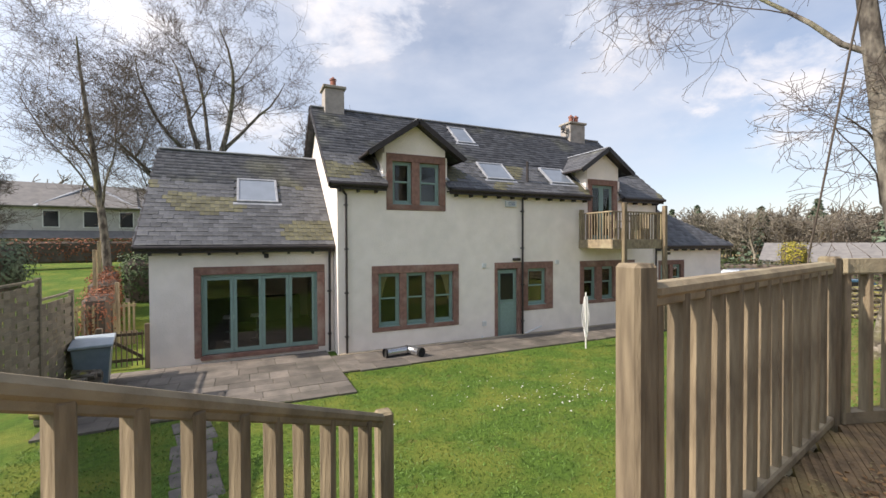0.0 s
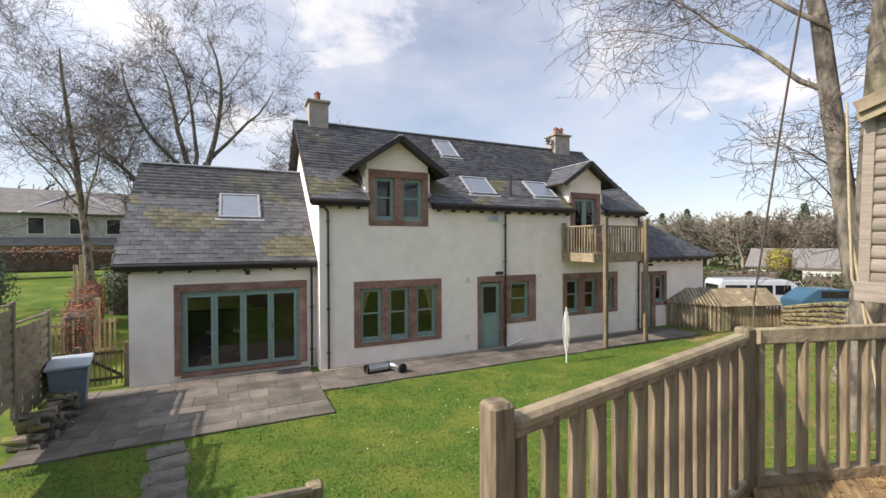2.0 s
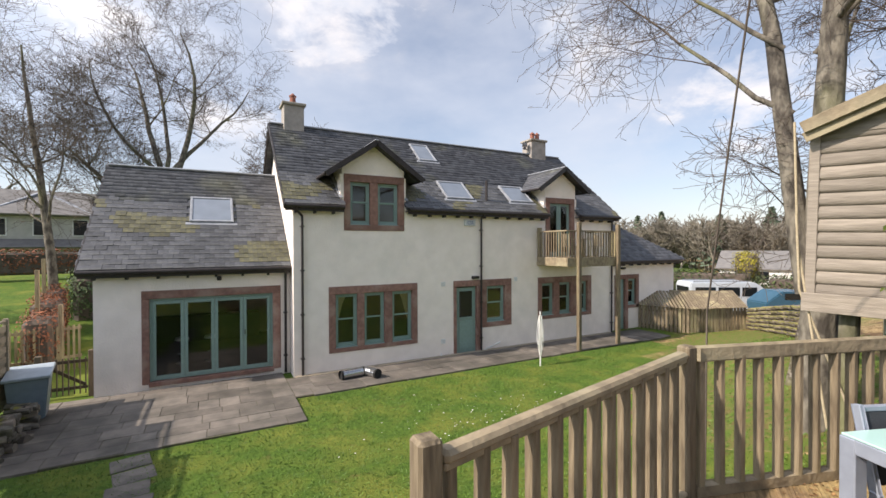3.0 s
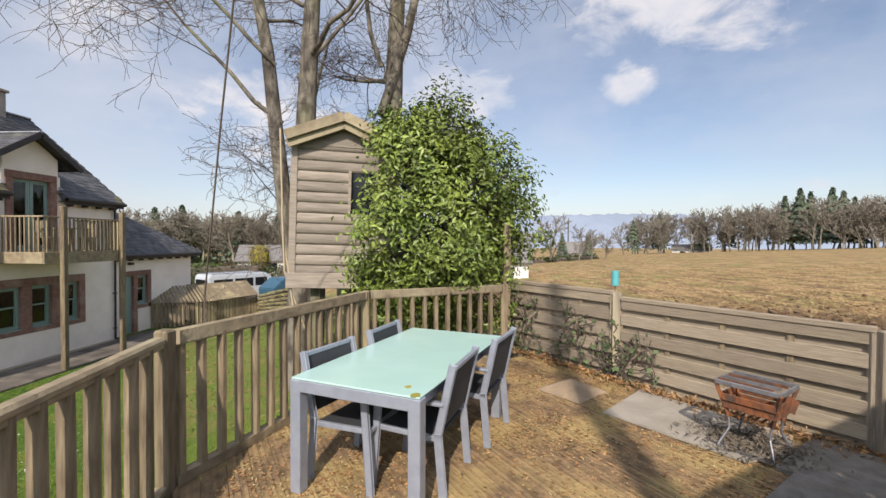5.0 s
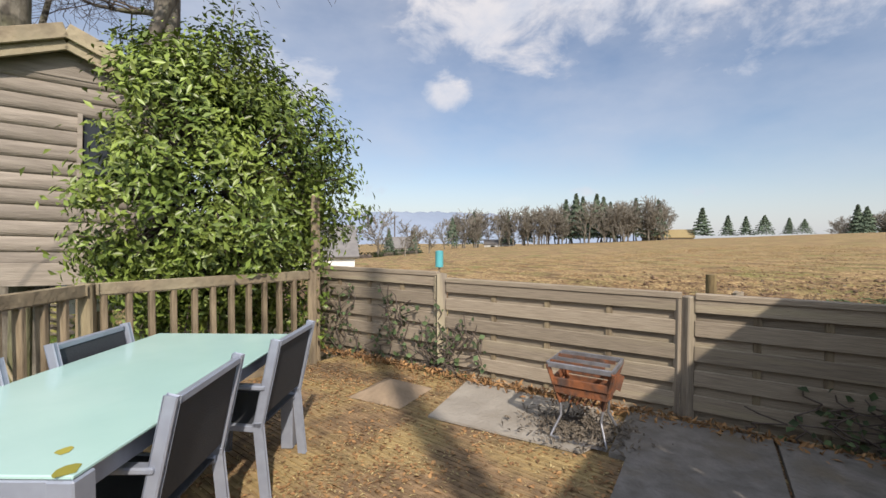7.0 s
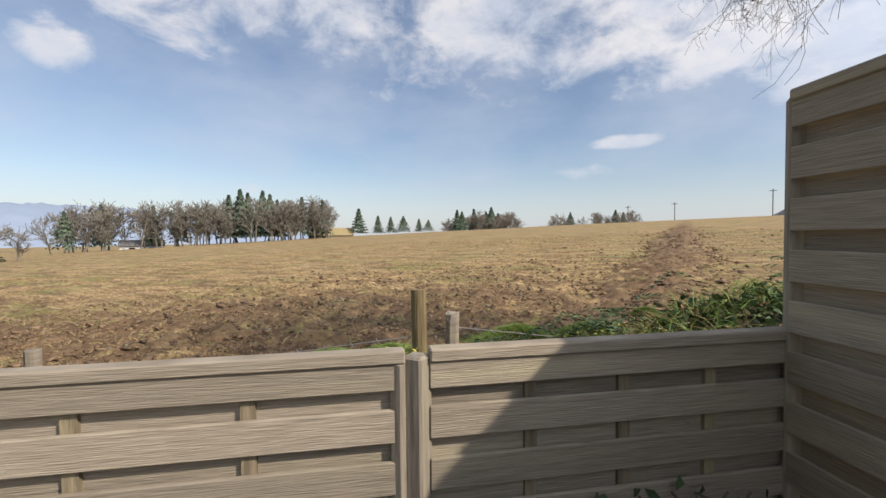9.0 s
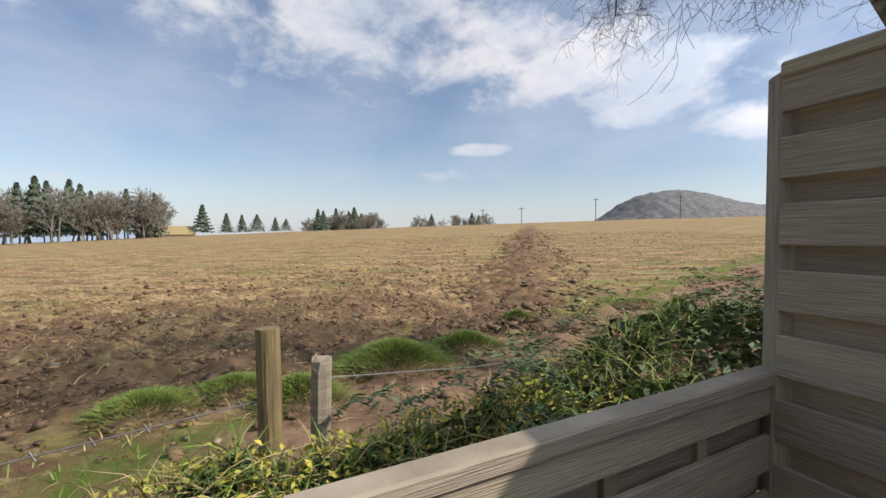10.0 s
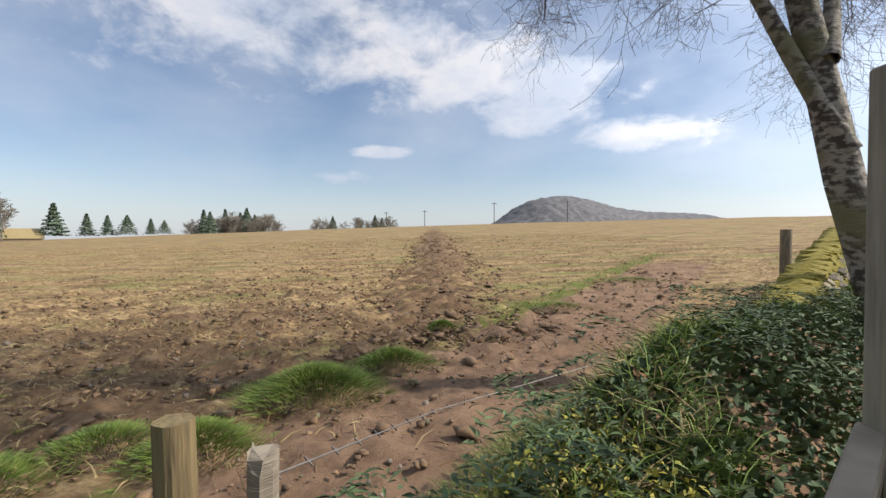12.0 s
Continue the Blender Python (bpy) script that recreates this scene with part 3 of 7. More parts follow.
for a, b in ((3.83, 4.52), (4.74, 5.42), (5.68, 6.39)):
    sash_window(a, b, -1.52, 0.13, WY + 0.08, house)
surround("door_surround", [(7.98, 8.1, -2.3, 0.15), (8.94, 9.38, -1.38, 0.15), (8.94, 9.09, -2.3, -1.38), (10.19, 10.5, -1.2, 0.12), (7.98, 9.09, 0.15, 0.37), (9.09, 10.5, 0.12, 0.37), (9.38, 10.5, -1.38, -1.2)], WY, house)
part("wall_infill", box(9.09, 9.38, WY, WY + 0.3, -2.3, -1.385), RENDER, house)
sash_window(9.38, 10.19, -1.2, 0.12, WY + 0.08, house)
door = part("back_door", box(8.13, 8.91, WY + 0.08, WY + 0.13, -2.24, 0.11, 0.006), SAGE, house, "sage green half-glazed door")
part("door_frame", beam((8.115, WY + 0.1, -2.3), (8.115, WY + 0.1, 0.15), 0.03, 0.12), SAGE, door)
part("door_frame", beam((8.925, WY + 0.1, -2.3), (8.925, WY + 0.1, 0.15), 0.03, 0.12), SAGE, door)
part("door_panel", box(8.25, 8.79, WY + 0.066, WY + 0.082, -2.1, -1.1, 0.008), SAGE, door)
part("glazing", box(8.25, 8.79, WY + 0.07, WY + 0.076, -0.95, -0.02), DARKGLASS, door, "obscured glass upper panel")
for q in ((8.21, 8.25, -0.99, 0.02), (8.79, 8.83, -0.99, 0.02), (8.25, 8.79, -0.02, 0.02), (8.25, 8.79, -0.99, -0.95)):
    part("glazing_bead", box(q[0], q[1], WY + 0.058, WY + 0.082, q[2], q[3], 0.004), SAGE, door)
part("door_handle", beam((8.2, WY + 0.03, -1.05), (8.32, WY + 0.03, -1.05), 0.02, 0.02, 0.004), STEEL, door, "steel lever handle")
part("doorstep", box(7.95, 9.05, WY - 0.28, WY + 0.1, -2.45, -2.25, 0.02), SANDSTONE, house)
surround("window_surround", [(11.8, 12.0, -1.18, 0.1), (12.62, 12.92, -1.18, 0.1), (13.54, 13.88, -1.18, 0.1), (14.5, 14.72, -1.18, 0.1), (11.8, 14.72, 0.1, 0.34), (11.8, 14.72, -1.32, -1.18)], WY, house)
for a, b in ((12.0, 12.62), (12.92, 13.54), (13.88, 14.5)):
    sash_window(a, b, -1.18, 0.1, WY + 0.08, house)
surround("window_surround", [(4.1, 4.3, 2.28, 3.62), (4.94, 5.2, 2.28, 3.62), (5.9, 6.11, 2.28, 3.62), (4.1, 6.11, 3.62, 3.86), (4.1, 6.11, 2.1, 2.28)], WY, house)
for a, b in ((4.3, 4.94), (5.2, 5.9)):
    sash_window(a, b, 2.28, 3.62, WY + 0.08, house)
surround("window_surround", [(12.2, 12.42, 1.2, 3.3), (13.53, 13.75, 1.2, 3.3), (12.2, 13.75, 3.3, 3.52)], WY, house)
for a, b in ((12.42, 12.975), (12.985, 13.53)):
    sash_window(a, b, 1.2, 3.3, WY + 0.08, house, sash=False, name="balcony_door")

# the closed shell behind the front
part("left_gable_wall", box(2.6, 2.9, WY + 0.3, 20.4, GZ, 2.86), RENDER, house)
part("right_gable_wall", box(15.7, 16.0, WY + 0.3, 20.4, GZ, 2.86), RENDER, house)
part("rear_wall", box(2.6, 16.0, 20.4, 20.7, GZ, 2.86), RENDER, house)
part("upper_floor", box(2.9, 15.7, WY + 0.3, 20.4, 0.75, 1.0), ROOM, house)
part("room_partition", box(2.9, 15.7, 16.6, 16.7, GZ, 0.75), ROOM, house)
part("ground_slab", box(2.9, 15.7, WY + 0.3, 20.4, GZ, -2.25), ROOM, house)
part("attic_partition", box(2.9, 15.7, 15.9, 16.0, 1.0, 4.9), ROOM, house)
for x in (2.6, 15.7):
    bm = bmesh.new()
    vs = [bm.verts.new((x + k, y, z)) for k in (0, 0.3) for y, z in ((WY, 2.86), (20.7, 2.86), (17.155, 5.9))]
    for q in ((0, 1, 2), (5, 4, 3)):
        bm.faces.new([vs[i] for i in q])
    for a, b in ((0, 1), (1, 2), (2, 0)):
        bm.faces.new([vs[b], vs[a], vs[a + 3], vs[b + 3]])
    part("gable_peak", bm, RENDER, house)

SLATE_MESH = mesh_of("slate", box(-0.122, 0.122, -0.20, 0.03, 0.0, 0.011), SLATE)
MOSSY_MESH = mesh_of("slate", box(-0.122, 0.122, -0.20, 0.03, 0.0, 0.013), MOSS_SLATE)


def roof_slope(x0, x1, ye, ze, yr, zr, parent, skip=(), single=0, cut=None, name="roof", strips=None):
    """A sarked slope with its slates laid in courses; skip: rectangles in x and up the slope left bare for roof windows."""
    run = math.hypot(yr - ye, zr - ze)
    ang = math.atan2(zr - ze, yr - ye)
    n = Vector((0, -math.sin(ang), math.cos(ang)))
    s = Vector((0, math.cos(ang), math.sin(ang)))
    base = Vector((0, ye, ze))
    bm = bmesh.new()
    for xa, xb, u0 in strips or ((x0, x1, 0.0),):
        vs = []
        for off in (0.0, -0.09):
            for u in (u0, run):
                for x in (xa, xb):
                    vs.append(bm.verts.new(Vector((x, 0, 0)) + base + s * u + n * off))
        for q in ((0, 1, 3, 2), (5, 4, 6, 7), (0, 4, 5, 1), (2, 3, 7, 6), (0, 2, 6, 4), (1, 5, 7, 3)):
            bm.faces.new([vs[i] for i in q])
    roof = part(name, bm, SLATE, parent, "dark slate roof slope in courses")
    rot = Matrix(((1, 0, 0), (0, s.y, n.y), (0, s.z, n.z))).to_4x4()
    rng = random.Random(int(x0 * 10) + 7)
    verts, faces, count = [], [], 0
    tmpl = [(-0.122, -0.20, 0.010), (0.122, -0.20, 0.010), (0.122, 0.05, 0.002), (-0.122, 0.05, 0.002), (-0.122, -0.20, 0.0), (0.122, -0.20, 0.0)]
    rows = int(run / 0.19)
    for i in range(rows + 1):
        u = 0.2 + i * 0.19
        if u > run + 0.02:
            break
        x = x0 + 0.12 - (0.125 if i % 2 else 0)
        while x < x1 + 0.05:
            cx = min(max(x, x0 + 0.06), x1 - 0.06)
            if not any(a - 0.05 < cx < b + 0.05 and lo - 0.02 < u < hi + 0.2 for a, b, lo, hi in skip) and not (cut and cut(cx, u)):
                tip = rng.uniform(0.004, 0.016)
                place = base + s * u + n * tip + Vector((cx, 0, 0))
                if count < single:
                    mossy = noise.noise((cx * 0.7, u * 0.7, 2)) > 0.28
                    o = new("slate", MOSSY_MESH if mossy else SLATE_MESH)
                    o.parent = roof
                    o.matrix_world = Matrix.Translation(place) @ rot @ pose(0, 0, 0, -2.2, 0, rng.uniform(-1.2, 1.2))
                    count += 1
                else:
                    k0 = len(verts)
                    w = rng.uniform(-0.008, 0.008)
                    for px, py, pz in tmpl:
                        verts.append(place + Vector((px, 0, 0)) + s * (py + w) + n * (pz + (0.006 if py < 0 else 0)))
                    faces += [(k0, k0 + 1, k0 + 2, k0 + 3), (k0 + 4, k0 + 5, k0 + 1, k0)]
            x += 0.25
    if verts:
        o = raw("slating", verts, faces, SLATE, roof)
        o["kind"] = "stuff"
    return roof


def roof_window(xc, ya, yb, w, slope_y, slope_z, ang, parent):
    """A roof light between two heights of a slope: grey frame, pane, flashing."""
    s, n = Vector((0, math.cos(ang), math.sin(ang))), Vector((0, -math.sin(ang), math.cos(ang)))
    ua, ub = (ya - slope_y) / math.cos(ang), (yb - slope_y) / math.cos(ang)
    m = Matrix(((1, 0, 0, xc), (0, s.y, n.y, slope_y), (0, s.z, n.z, slope_z), (0, 0, 0, 1)))
    bm = bmesh.new()
    for q in ((-w / 2, -w / 2 + 0.07, ua, ub), (w / 2 - 0.07, w / 2, ua, ub), (-w / 2 + 0.07, w / 2 - 0.07, ua, ua + 0.08), (-w / 2 + 0.07, w / 2 - 0.07, ub - 0.08, ub)):
        box(q[0], q[1], q[2], q[3], -0.05, 0.085, 0.008, bm)
    rw = part("roof_window", bm, LEAD, parent, "grey framed roof window")
    rw.matrix_world = m
    g = part("pane", box(-w / 2 + 0.06, w / 2 - 0.06, ua + 0.07, ub - 0.07, 0.05, 0.06), PANE_SKY, rw)
    part("flashing", box(-w / 2 - 0.1, w / 2 + 0.1, ua - 0.12, ua - 0.003, 0.015, 0.035, 0.004), LEAD, rw)
    return rw


# base colour stands for reflected sky and a pale blind behind the glass
PANE_SKY = material("roof_light_glass_painted_sky", (0.19, 0.225, 0.27), (0.165, 0.195, 0.235), 2, 0.05, spec=1.0)
A40 = math.atan(0.839)
RIDGE_Y, RIDGE_Z = 17.155, 6.05


def in_dormer(x, u):
    y = 13.35 + u * math.cos(A40)
    return (abs(x - 5.08) < 1.05 and y < 14.9) or (abs(x - 12.98) < 0.85 and y < 14.8)


roof_slope(2.35, 16.15, 13.35, 2.85, RIDGE_Y, RIDGE_Z, house,
           single=300, skip=((7.68, 8.5, 3.25, 4.55), (7.83, 8.98, 0.62, 1.75), (10.6, 11.75, 0.62, 1.75)), cut=in_dormer,
           strips=((2.35, 4.05, 0.0), (4.05, 6.12, 1.7), (6.12, 12.15, 0.0), (12.15, 13.82, 1.5), (13.82, 16.15, 0.0)))
roof_slope(2.35, 16.15, 20.96, 2.85, RIDGE_Y, RIDGE_Z, house)
roof_window(8.1, 15.85, 16.85, 0.80, 13.35, 2.85, A40, house)
roof_window(8.4, 13.84, 14.70, 1.12, 13.35, 2.85, A40, house)
roof_window(11.2, 13.84, 14.68, 1.12, 13.35, 2.85, A40, house)
part("ridge_flashing", beam((2.33, RIDGE_Y, RIDGE_Z + 0.03), (16.17, RIDGE_Y, RIDGE_Z + 0.03), 0.22, 0.07, 0.025), LEAD, house, "grey lead ridge")


def eaves(x0, x1, y, z, parent, ends=0.55):
    """Black fascia, gutter and rafter ends under an eave."""
    part("fascia", box(x0, x1, y + 0.02, y + 0.05, z - 0.2, z - 0.03, 0.004), BLACK_TRIM, parent)
    part("soffit", box(x0, x1, y + 0.05, y + 0.33, z - 0.12, z - 0.09), BLACK_TRIM, parent)
    v, fc = tubes([((x0, y - 0.05, z - 0.06), (x1, y - 0.05, z - 0.06), 0.06, 0.06)], 10)
    raw("gutter", v, fc, BLACK_TRIM, parent, True, "black half-round gutter")
    x = x0 + 0.3
    while x < x1:
        part("rafter_end", box(x - 0.03, x + 0.03, y + 0.051, y + 0.26, z - 0.26, z - 0.121, 0.004), BLACK_TRIM, parent)
        x += ends


eaves(2.35, 4.05, 13.35, 2.85, house)
eaves(6.16, 12.15, 13.35, 2.85, house)
eaves(13.8, 16.15, 13.35, 2.85, house)
for x in (2.33, 16.13):
    part("bargeboard", beam((x, 13.33, 2.76), (x, RIDGE_Y, RIDGE_Z - 0.07), 0.04, 0.17, 0.005), BLACK_TRIM, house)
    part("bargeboard", beam((x, 20.98, 2.76), (x, RIDGE_Y, RIDGE_Z - 0.07), 0.04, 0.17, 0.005), BLACK_TRIM, house)


def dormer(xc, half, za, zt, wall_half, zsill, head, name="dormer"):
    """A wallhead dormer: rendered gable, cheeks, two slated slopes, black bargeboards."""
    bm = bmesh.new()
    slope = (za - zt) / half
    ztop = za - 0.12
    zw = ztop - slope * wall_half
    pts = [(xc - wall_half, head), (xc + wall_half, head), (xc + wall_half, zw), (xc, ztop), (xc - wall_half, zw)]
    fr = [bm.verts.new((x, WY, z)) for x, z in pts]
    bk = [bm.verts.new((x, WY + 0.18, z)) for x, z in pts]
    bm.faces.new(fr)
    bm.faces.new(bk[::-1])
    for i in range(5):
        bm.faces.new([fr[i], bk[i], bk[(i + 1) % 5], fr[(i + 1) % 5]])
    d = part(name, bm, RENDER, house, "rendered gabled dormer")
    for sgn in (-1, 1):
        x = xc + sgn * (wall_half - 0.05)
        bm = bmesh.new()
        y1 = 13.35 + (zw - 2.85) / 0.839
        tri = [(WY + 0.18, 2.9 + 0.3), (y1, zw), (WY + 0.18, zw)]
        a = [bm.verts.new((x - 0.05, y, z)) for y, z in tri]
        b = [bm.verts.new((x + 0.05, y, z)) for y, z in tri]
        bm.faces.new(a)
        bm.faces.new(b[::-1])
        for i in range(3):
            bm.faces.new([a[i], b[i], b[(i + 1) % 3], a[(i + 1) % 3]])
        part("dormer_cheek", bm, RENDER, d)
        part("dormer_jamb", box(xc + sgn * wall_half - 0.06, xc + sgn * wall_half + 0.06, WY - 0.005, WY + 0.3, 2.86, head), RENDER, d)
        # slope with courses
        yf, yb_r, yb_t = 13.3, 13.35 + (za - 2.85) / 0.839, 13.35 + (zt - 2.85) / 0.839
        bm = bmesh.new()
        rng = random.Random(3)
        steps = 9
        for i in range(steps):
            k0, k1 = i / steps, (i + 1) / steps + 0.03
            h0, h1 = zt + (za - zt) * k0 + 0.03, zt + (za - zt) * k1
            xa, xb = xc + sgn * half * (1 - k0), xc + sgn * half * (1 - k1)
            ya = yb_t + (yb_r - yb_t) * k0 + 0.12
            y = yf - (0.1 if i % 2 else 0)
            while y < ya:
                ye2 = min(y + 0.245, ya)
                ys = max(y, yf)
                if ye2 - ys > 0.03:
                    q = [bm.verts.new(p) for p in ((xa, ys, h0), (xa, ye2, h0), (xb, ye2, h1), (xb, ys, h1), (xa, ys, h0 - 0.05), (xa, ye2, h0 - 0.05), (xb, ye2, h1 - 0.07), (xb, ys, h1 - 0.07))]
                    for fcs in ((0, 1, 2, 3), (7, 6, 5, 4), (0, 4, 5, 1), (0, 3, 7, 4)):
                        bm.faces.new([q[j] for j in fcs])
                y += 0.25
        part("dormer_roof", bm, SLATE, d, "small slate roof")
        part("dormer_bargeboard", beam((xc + sgn * (half + 0.02), 13.28, zt - 0.05), (xc, 13.28, za - 0.04), 0.05, 0.17, 0.005), BLACK_TRIM, d)
        part("dormer_soffit", beam((xc + sgn * half * 0.98, 13.46, zt - 0.04), (xc, 13.46, za - 0.1), 0.3, 0.02), BLACK_TRIM, d)
        part("valley_flashing", beam((xc + sgn * (wall_half + 0.06), WY - 0.1, 3.1), (xc + sgn * (wall_half + 0.06), 13.35 + (zt - 2.85) / 0.839, zt + 0.05), 0.1, 0.02), LEAD, d)
        v, fc = tubes([((xc + sgn * (half + 0.03), 13.27, zt - 0.02), (xc + sgn * (half + 0.03), yb_t + 0.1, zt - 0.02), 0.045, 0.045)], 8)
        raw("dormer_gutter", v, fc, BLACK_TRIM, d, True)
    part("dormer_ridge", beam((xc, 13.28, za + 0.02), (xc, 13.35 + (za - 2.85) / 0.839 + 0.1, za + 0.02), 0.14, 0.05, 0.015), LEAD, d)
    return d


dormer(5.08, 1.58, 4.9, 3.8, 1.03, 2.1, 3.84)
dormer(12.98, 1.32, 4.72, 3.82, 0.82, 1.2, 3.5, "balcony_dormer")


def chimney(x0, x1, zt, pots):
    c = part("chimney", box(x0, x1, RIDGE_Y - 0.3, RIDGE_Y + 0.4, 5.4, zt - 0.1, 0.01), material("grey_chimney_render" + str(pots), (0.36, 0.33, 0.30), (0.27, 0.25, 0.225), 4, 0.9, bump=0.5), house, "grey rendered chimney")
    part("chimney_cap", box(x0 - 0.07, x1 + 0.07, RIDGE_Y - 0.37, RIDGE_Y + 0.47, zt - 0.1, zt, 0.015), CONCRETE, c)
    for k in range(pots):
        x = x0 + (x1 - x0) * (k + 1) / (pots + 1)
        v, fc = tubes([((x, RIDGE_Y, zt), (x, RIDGE_Y, zt + 0.28), 0.12, 0.10), ((x, RIDGE_Y, zt + 0.28), (x, RIDGE_Y, zt + 0.33), 0.13, 0.13), ((x, RIDGE_Y, zt + 0.33), (x, RIDGE_Y, zt + 0.42), 0.10, 0.02)], 12)
        raw("chimney_pot", v, fc, TERRACOTTA, c, True, "terracotta pot")


chimney(2.82, 3.52, 6.85, 1)
chimney(14.2, 15.1, 6.8, 2)
dish = bmesh.new()
bmesh.ops.create_uvsphere(dish, u_segments=14, v_segments=8, radius=0.3)
bmesh.ops.delete(dish, geom=[v for v in dish.verts if v.co.y > -0.14], context="VERTS")
d = part("satellite_dish", dish, STEEL, house, "grey satellite dish")
d.matrix_world = pose(13.85, RIDGE_Y + 0.05, 6.55, 20, 0, 30)
part("dish_arm", beam((13.9, RIDGE_Y, 6.35), (14.25, RIDGE_Y, 6.3), 0.04, 0.04), STEEL, house)
part("vent_pipe", beam((9.55, 13.85, 3.2), (9.55, 13.85, 4.05), 0.09, 0.09, 0.03), BLACK_TRIM, house, "black soil vent pipe")


def pipe_run(points, r, parent, name="downpipe"):
    o = tube_part(name, points, r, BLACK_TRIM, parent, 8, "black downpipe")
    z0, z1 = min(p[2] for p in points), max(p[2] for p in points)
    k = z0 + 0.5
    while k < z1 - 0.4:
        x, y, _ = points[-1]
        part("pipe_bracket", box(x - 0.055, x + 0.055, y - 0.045, y + 0.06, k, k + 0.04), BLACK_TRIM, o)
        k += 1.3


pipe_run([(2.62, 13.28, 2.78), (2.66, 13.34, 2.66), (2.84, 13.52, 2.5), (2.84, 13.54, -2.22)], 0.036, house)
pipe_run([(9.1, 13.3, 2.76), (9.1, 13.52, 2.6), (9.1, 13.54, -2.25)], 0.036, house)
pipe_run([(15.9, 13.3, 2.76), (15.9, 13.52, 2.6), (15.9, 13.54, -2.3)], 0.036, house)
css = part("alarm_box", box(8.41, 8.86, WY - 0.08, WY, 2.32, 2.54, 0.015), ALARM, house, "pale alarm box with blue letters")
font = bpy.data.curves.new("letters", "FONT")
font.body, font.size, font.extrude, font.align_x = "CSS", 0.16, 0.003, "CENTER"
tmp = bpy.data.objects.new("letters", font)
scene.collection.objects.link(tmp)
dg = bpy.context.evaluated_depsgraph_get()
letters = new("letters", bpy.data.meshes.new_from_object(tmp.evaluated_get(dg)))
bpy.data.objects.remove(tmp)
letters.data.materials.clear()
letters.data.materials.append(LETTER)
letters.parent = css
letters.matrix_world = pose(8.635, WY - 0.084, 2.375, 90, 0, 0)
for x, z in ((7.56, 0.28), (7.56, -1.71), (10.7, 0.33)):
    v = part("wall_vent", box(x - 0.08, x + 0.08, WY - 0.03, WY, z - 0.08, z + 0.08, 0.006), WHITE, house, "white wall vent")
    for k in range(3):
        part("louvre", box(x - 0.06, x + 0.06, WY - 0.036, WY - 0.028, z - 0.05 + k * 0.04, z - 0.035 + k * 0.04), ALARM, v)
part("waste_pipe", beam((9.2, WY - 0.06, -2.2), (9.95, WY - 0.06, -1.98), 0.05, 0.05, 0.015), WHITE, house, "white plastic waste pipe")
part("tap_pipe", beam((7.45, WY - 0.06, -2.35), (7.45, WY - 0.06, -2.1), 0.05, 0.05, 0.015), WHITE, house)
part("outside_lamp", box(8.72, 8.98, WY - 0.16, WY, 0.42, 0.52, 0.02), BLACK_TRIM, house, "black outside wall lamp")
for x in (3.9, 6.3):
    cv = []
    for k in range(15):
        cv.append((x + (k - 7) * 0.026, WY + 0.2 + 0.03 * (k % 2), 0))
    sgn = 1 if x < 5 else -1
    vv, ff = [], []
    for j in range(7):
        z = 0.12 - j * 0.27
        pull = 1.0 if j < 1 else (0.75 if j < 4 else 0.5)
        for px, py, _ in cv:
            vv.append((x + 0.1 * sgn + (px - x) * pull * 1.3 - sgn * (0.07 * j if j < 4 else 0.25), py, z))
    for j in range(6):
        for k in range(14):
            a = j * 15 + k
            ff.append((a, a + 1, a + 16, a + 15))
    raw("curtain", vv, ff, CURTAIN, house, True, "cream tied-back curtain")

# balcony on two posts
BX0, BX1, BY0 = 11.75, 14.45, 12.0
balcony = thing("balcony", "timber balcony with slatted balustrade on two posts", "balcony", m=pose(0, 0, 0))
part("balcony_edge", box(BX0, BX1, BY0 - 0.05, BY0, 0.82, 1.16, 0.01), WOOD_X, balcony)
part("balcony_edge", box(BX0, BX0 + 0.05, BY0 + 0.003, WY - 0.003, 0.84, 1.16, 0.01), WOOD_X, balcony)
part("balcony_edge", box(BX1 - 0.05, BX1, BY0 + 0.003, WY - 0.003, 0.84, 1.16, 0.01), WOOD_X, balcony)
for k in range(11):
    part("deck_board", box(BX0 + 0.053, BX1 - 0.053, BY0 + 0.01 + k * 0.145, BY0 + 0.145 + k * 0.145, 1.1, 1.135, 0.004), WOOD_X, balcony)
for x, y, z0, z1 in ((12.25, BY0 - 0.12, -2.4, 2.45), (14.3, BY0 - 0.12, -2.4, 2.4), (BX0 + 0.06, WY - 0.1, 1.16, 2.3)):
    part("balcony_post", beam((x, y, z0), (x, y, z1), 0.14, 0.14, 0.012), WOOD, balcony)
for a, b in (((BX0, BY0, 0), (BX1, BY0, 0)), ((BX0 + 0.03, BY0, 0), (BX0 + 0.03, WY, 0)), ((BX1 - 0.03, BY0, 0), (BX1 - 0.03, WY, 0))):
    a, b = Vector(a), Vector(b)
    part("balcony_rail", beam(a + Vector((0, 0, 2.14)), b + Vector((0, 0, 2.14)), 0.07, 0.05, 0.008), WOOD_X, balcony)
    n = int((b - a).length / 0.13)
    for k in range(1, n):
        p = a.lerp(b, k / n)
        part("baluster", beam(p + Vector((0, 0, 1.16)), p + Vector((0, 0, 2.12)), 0.04, 0.04, 0.004), WOOD, balcony)


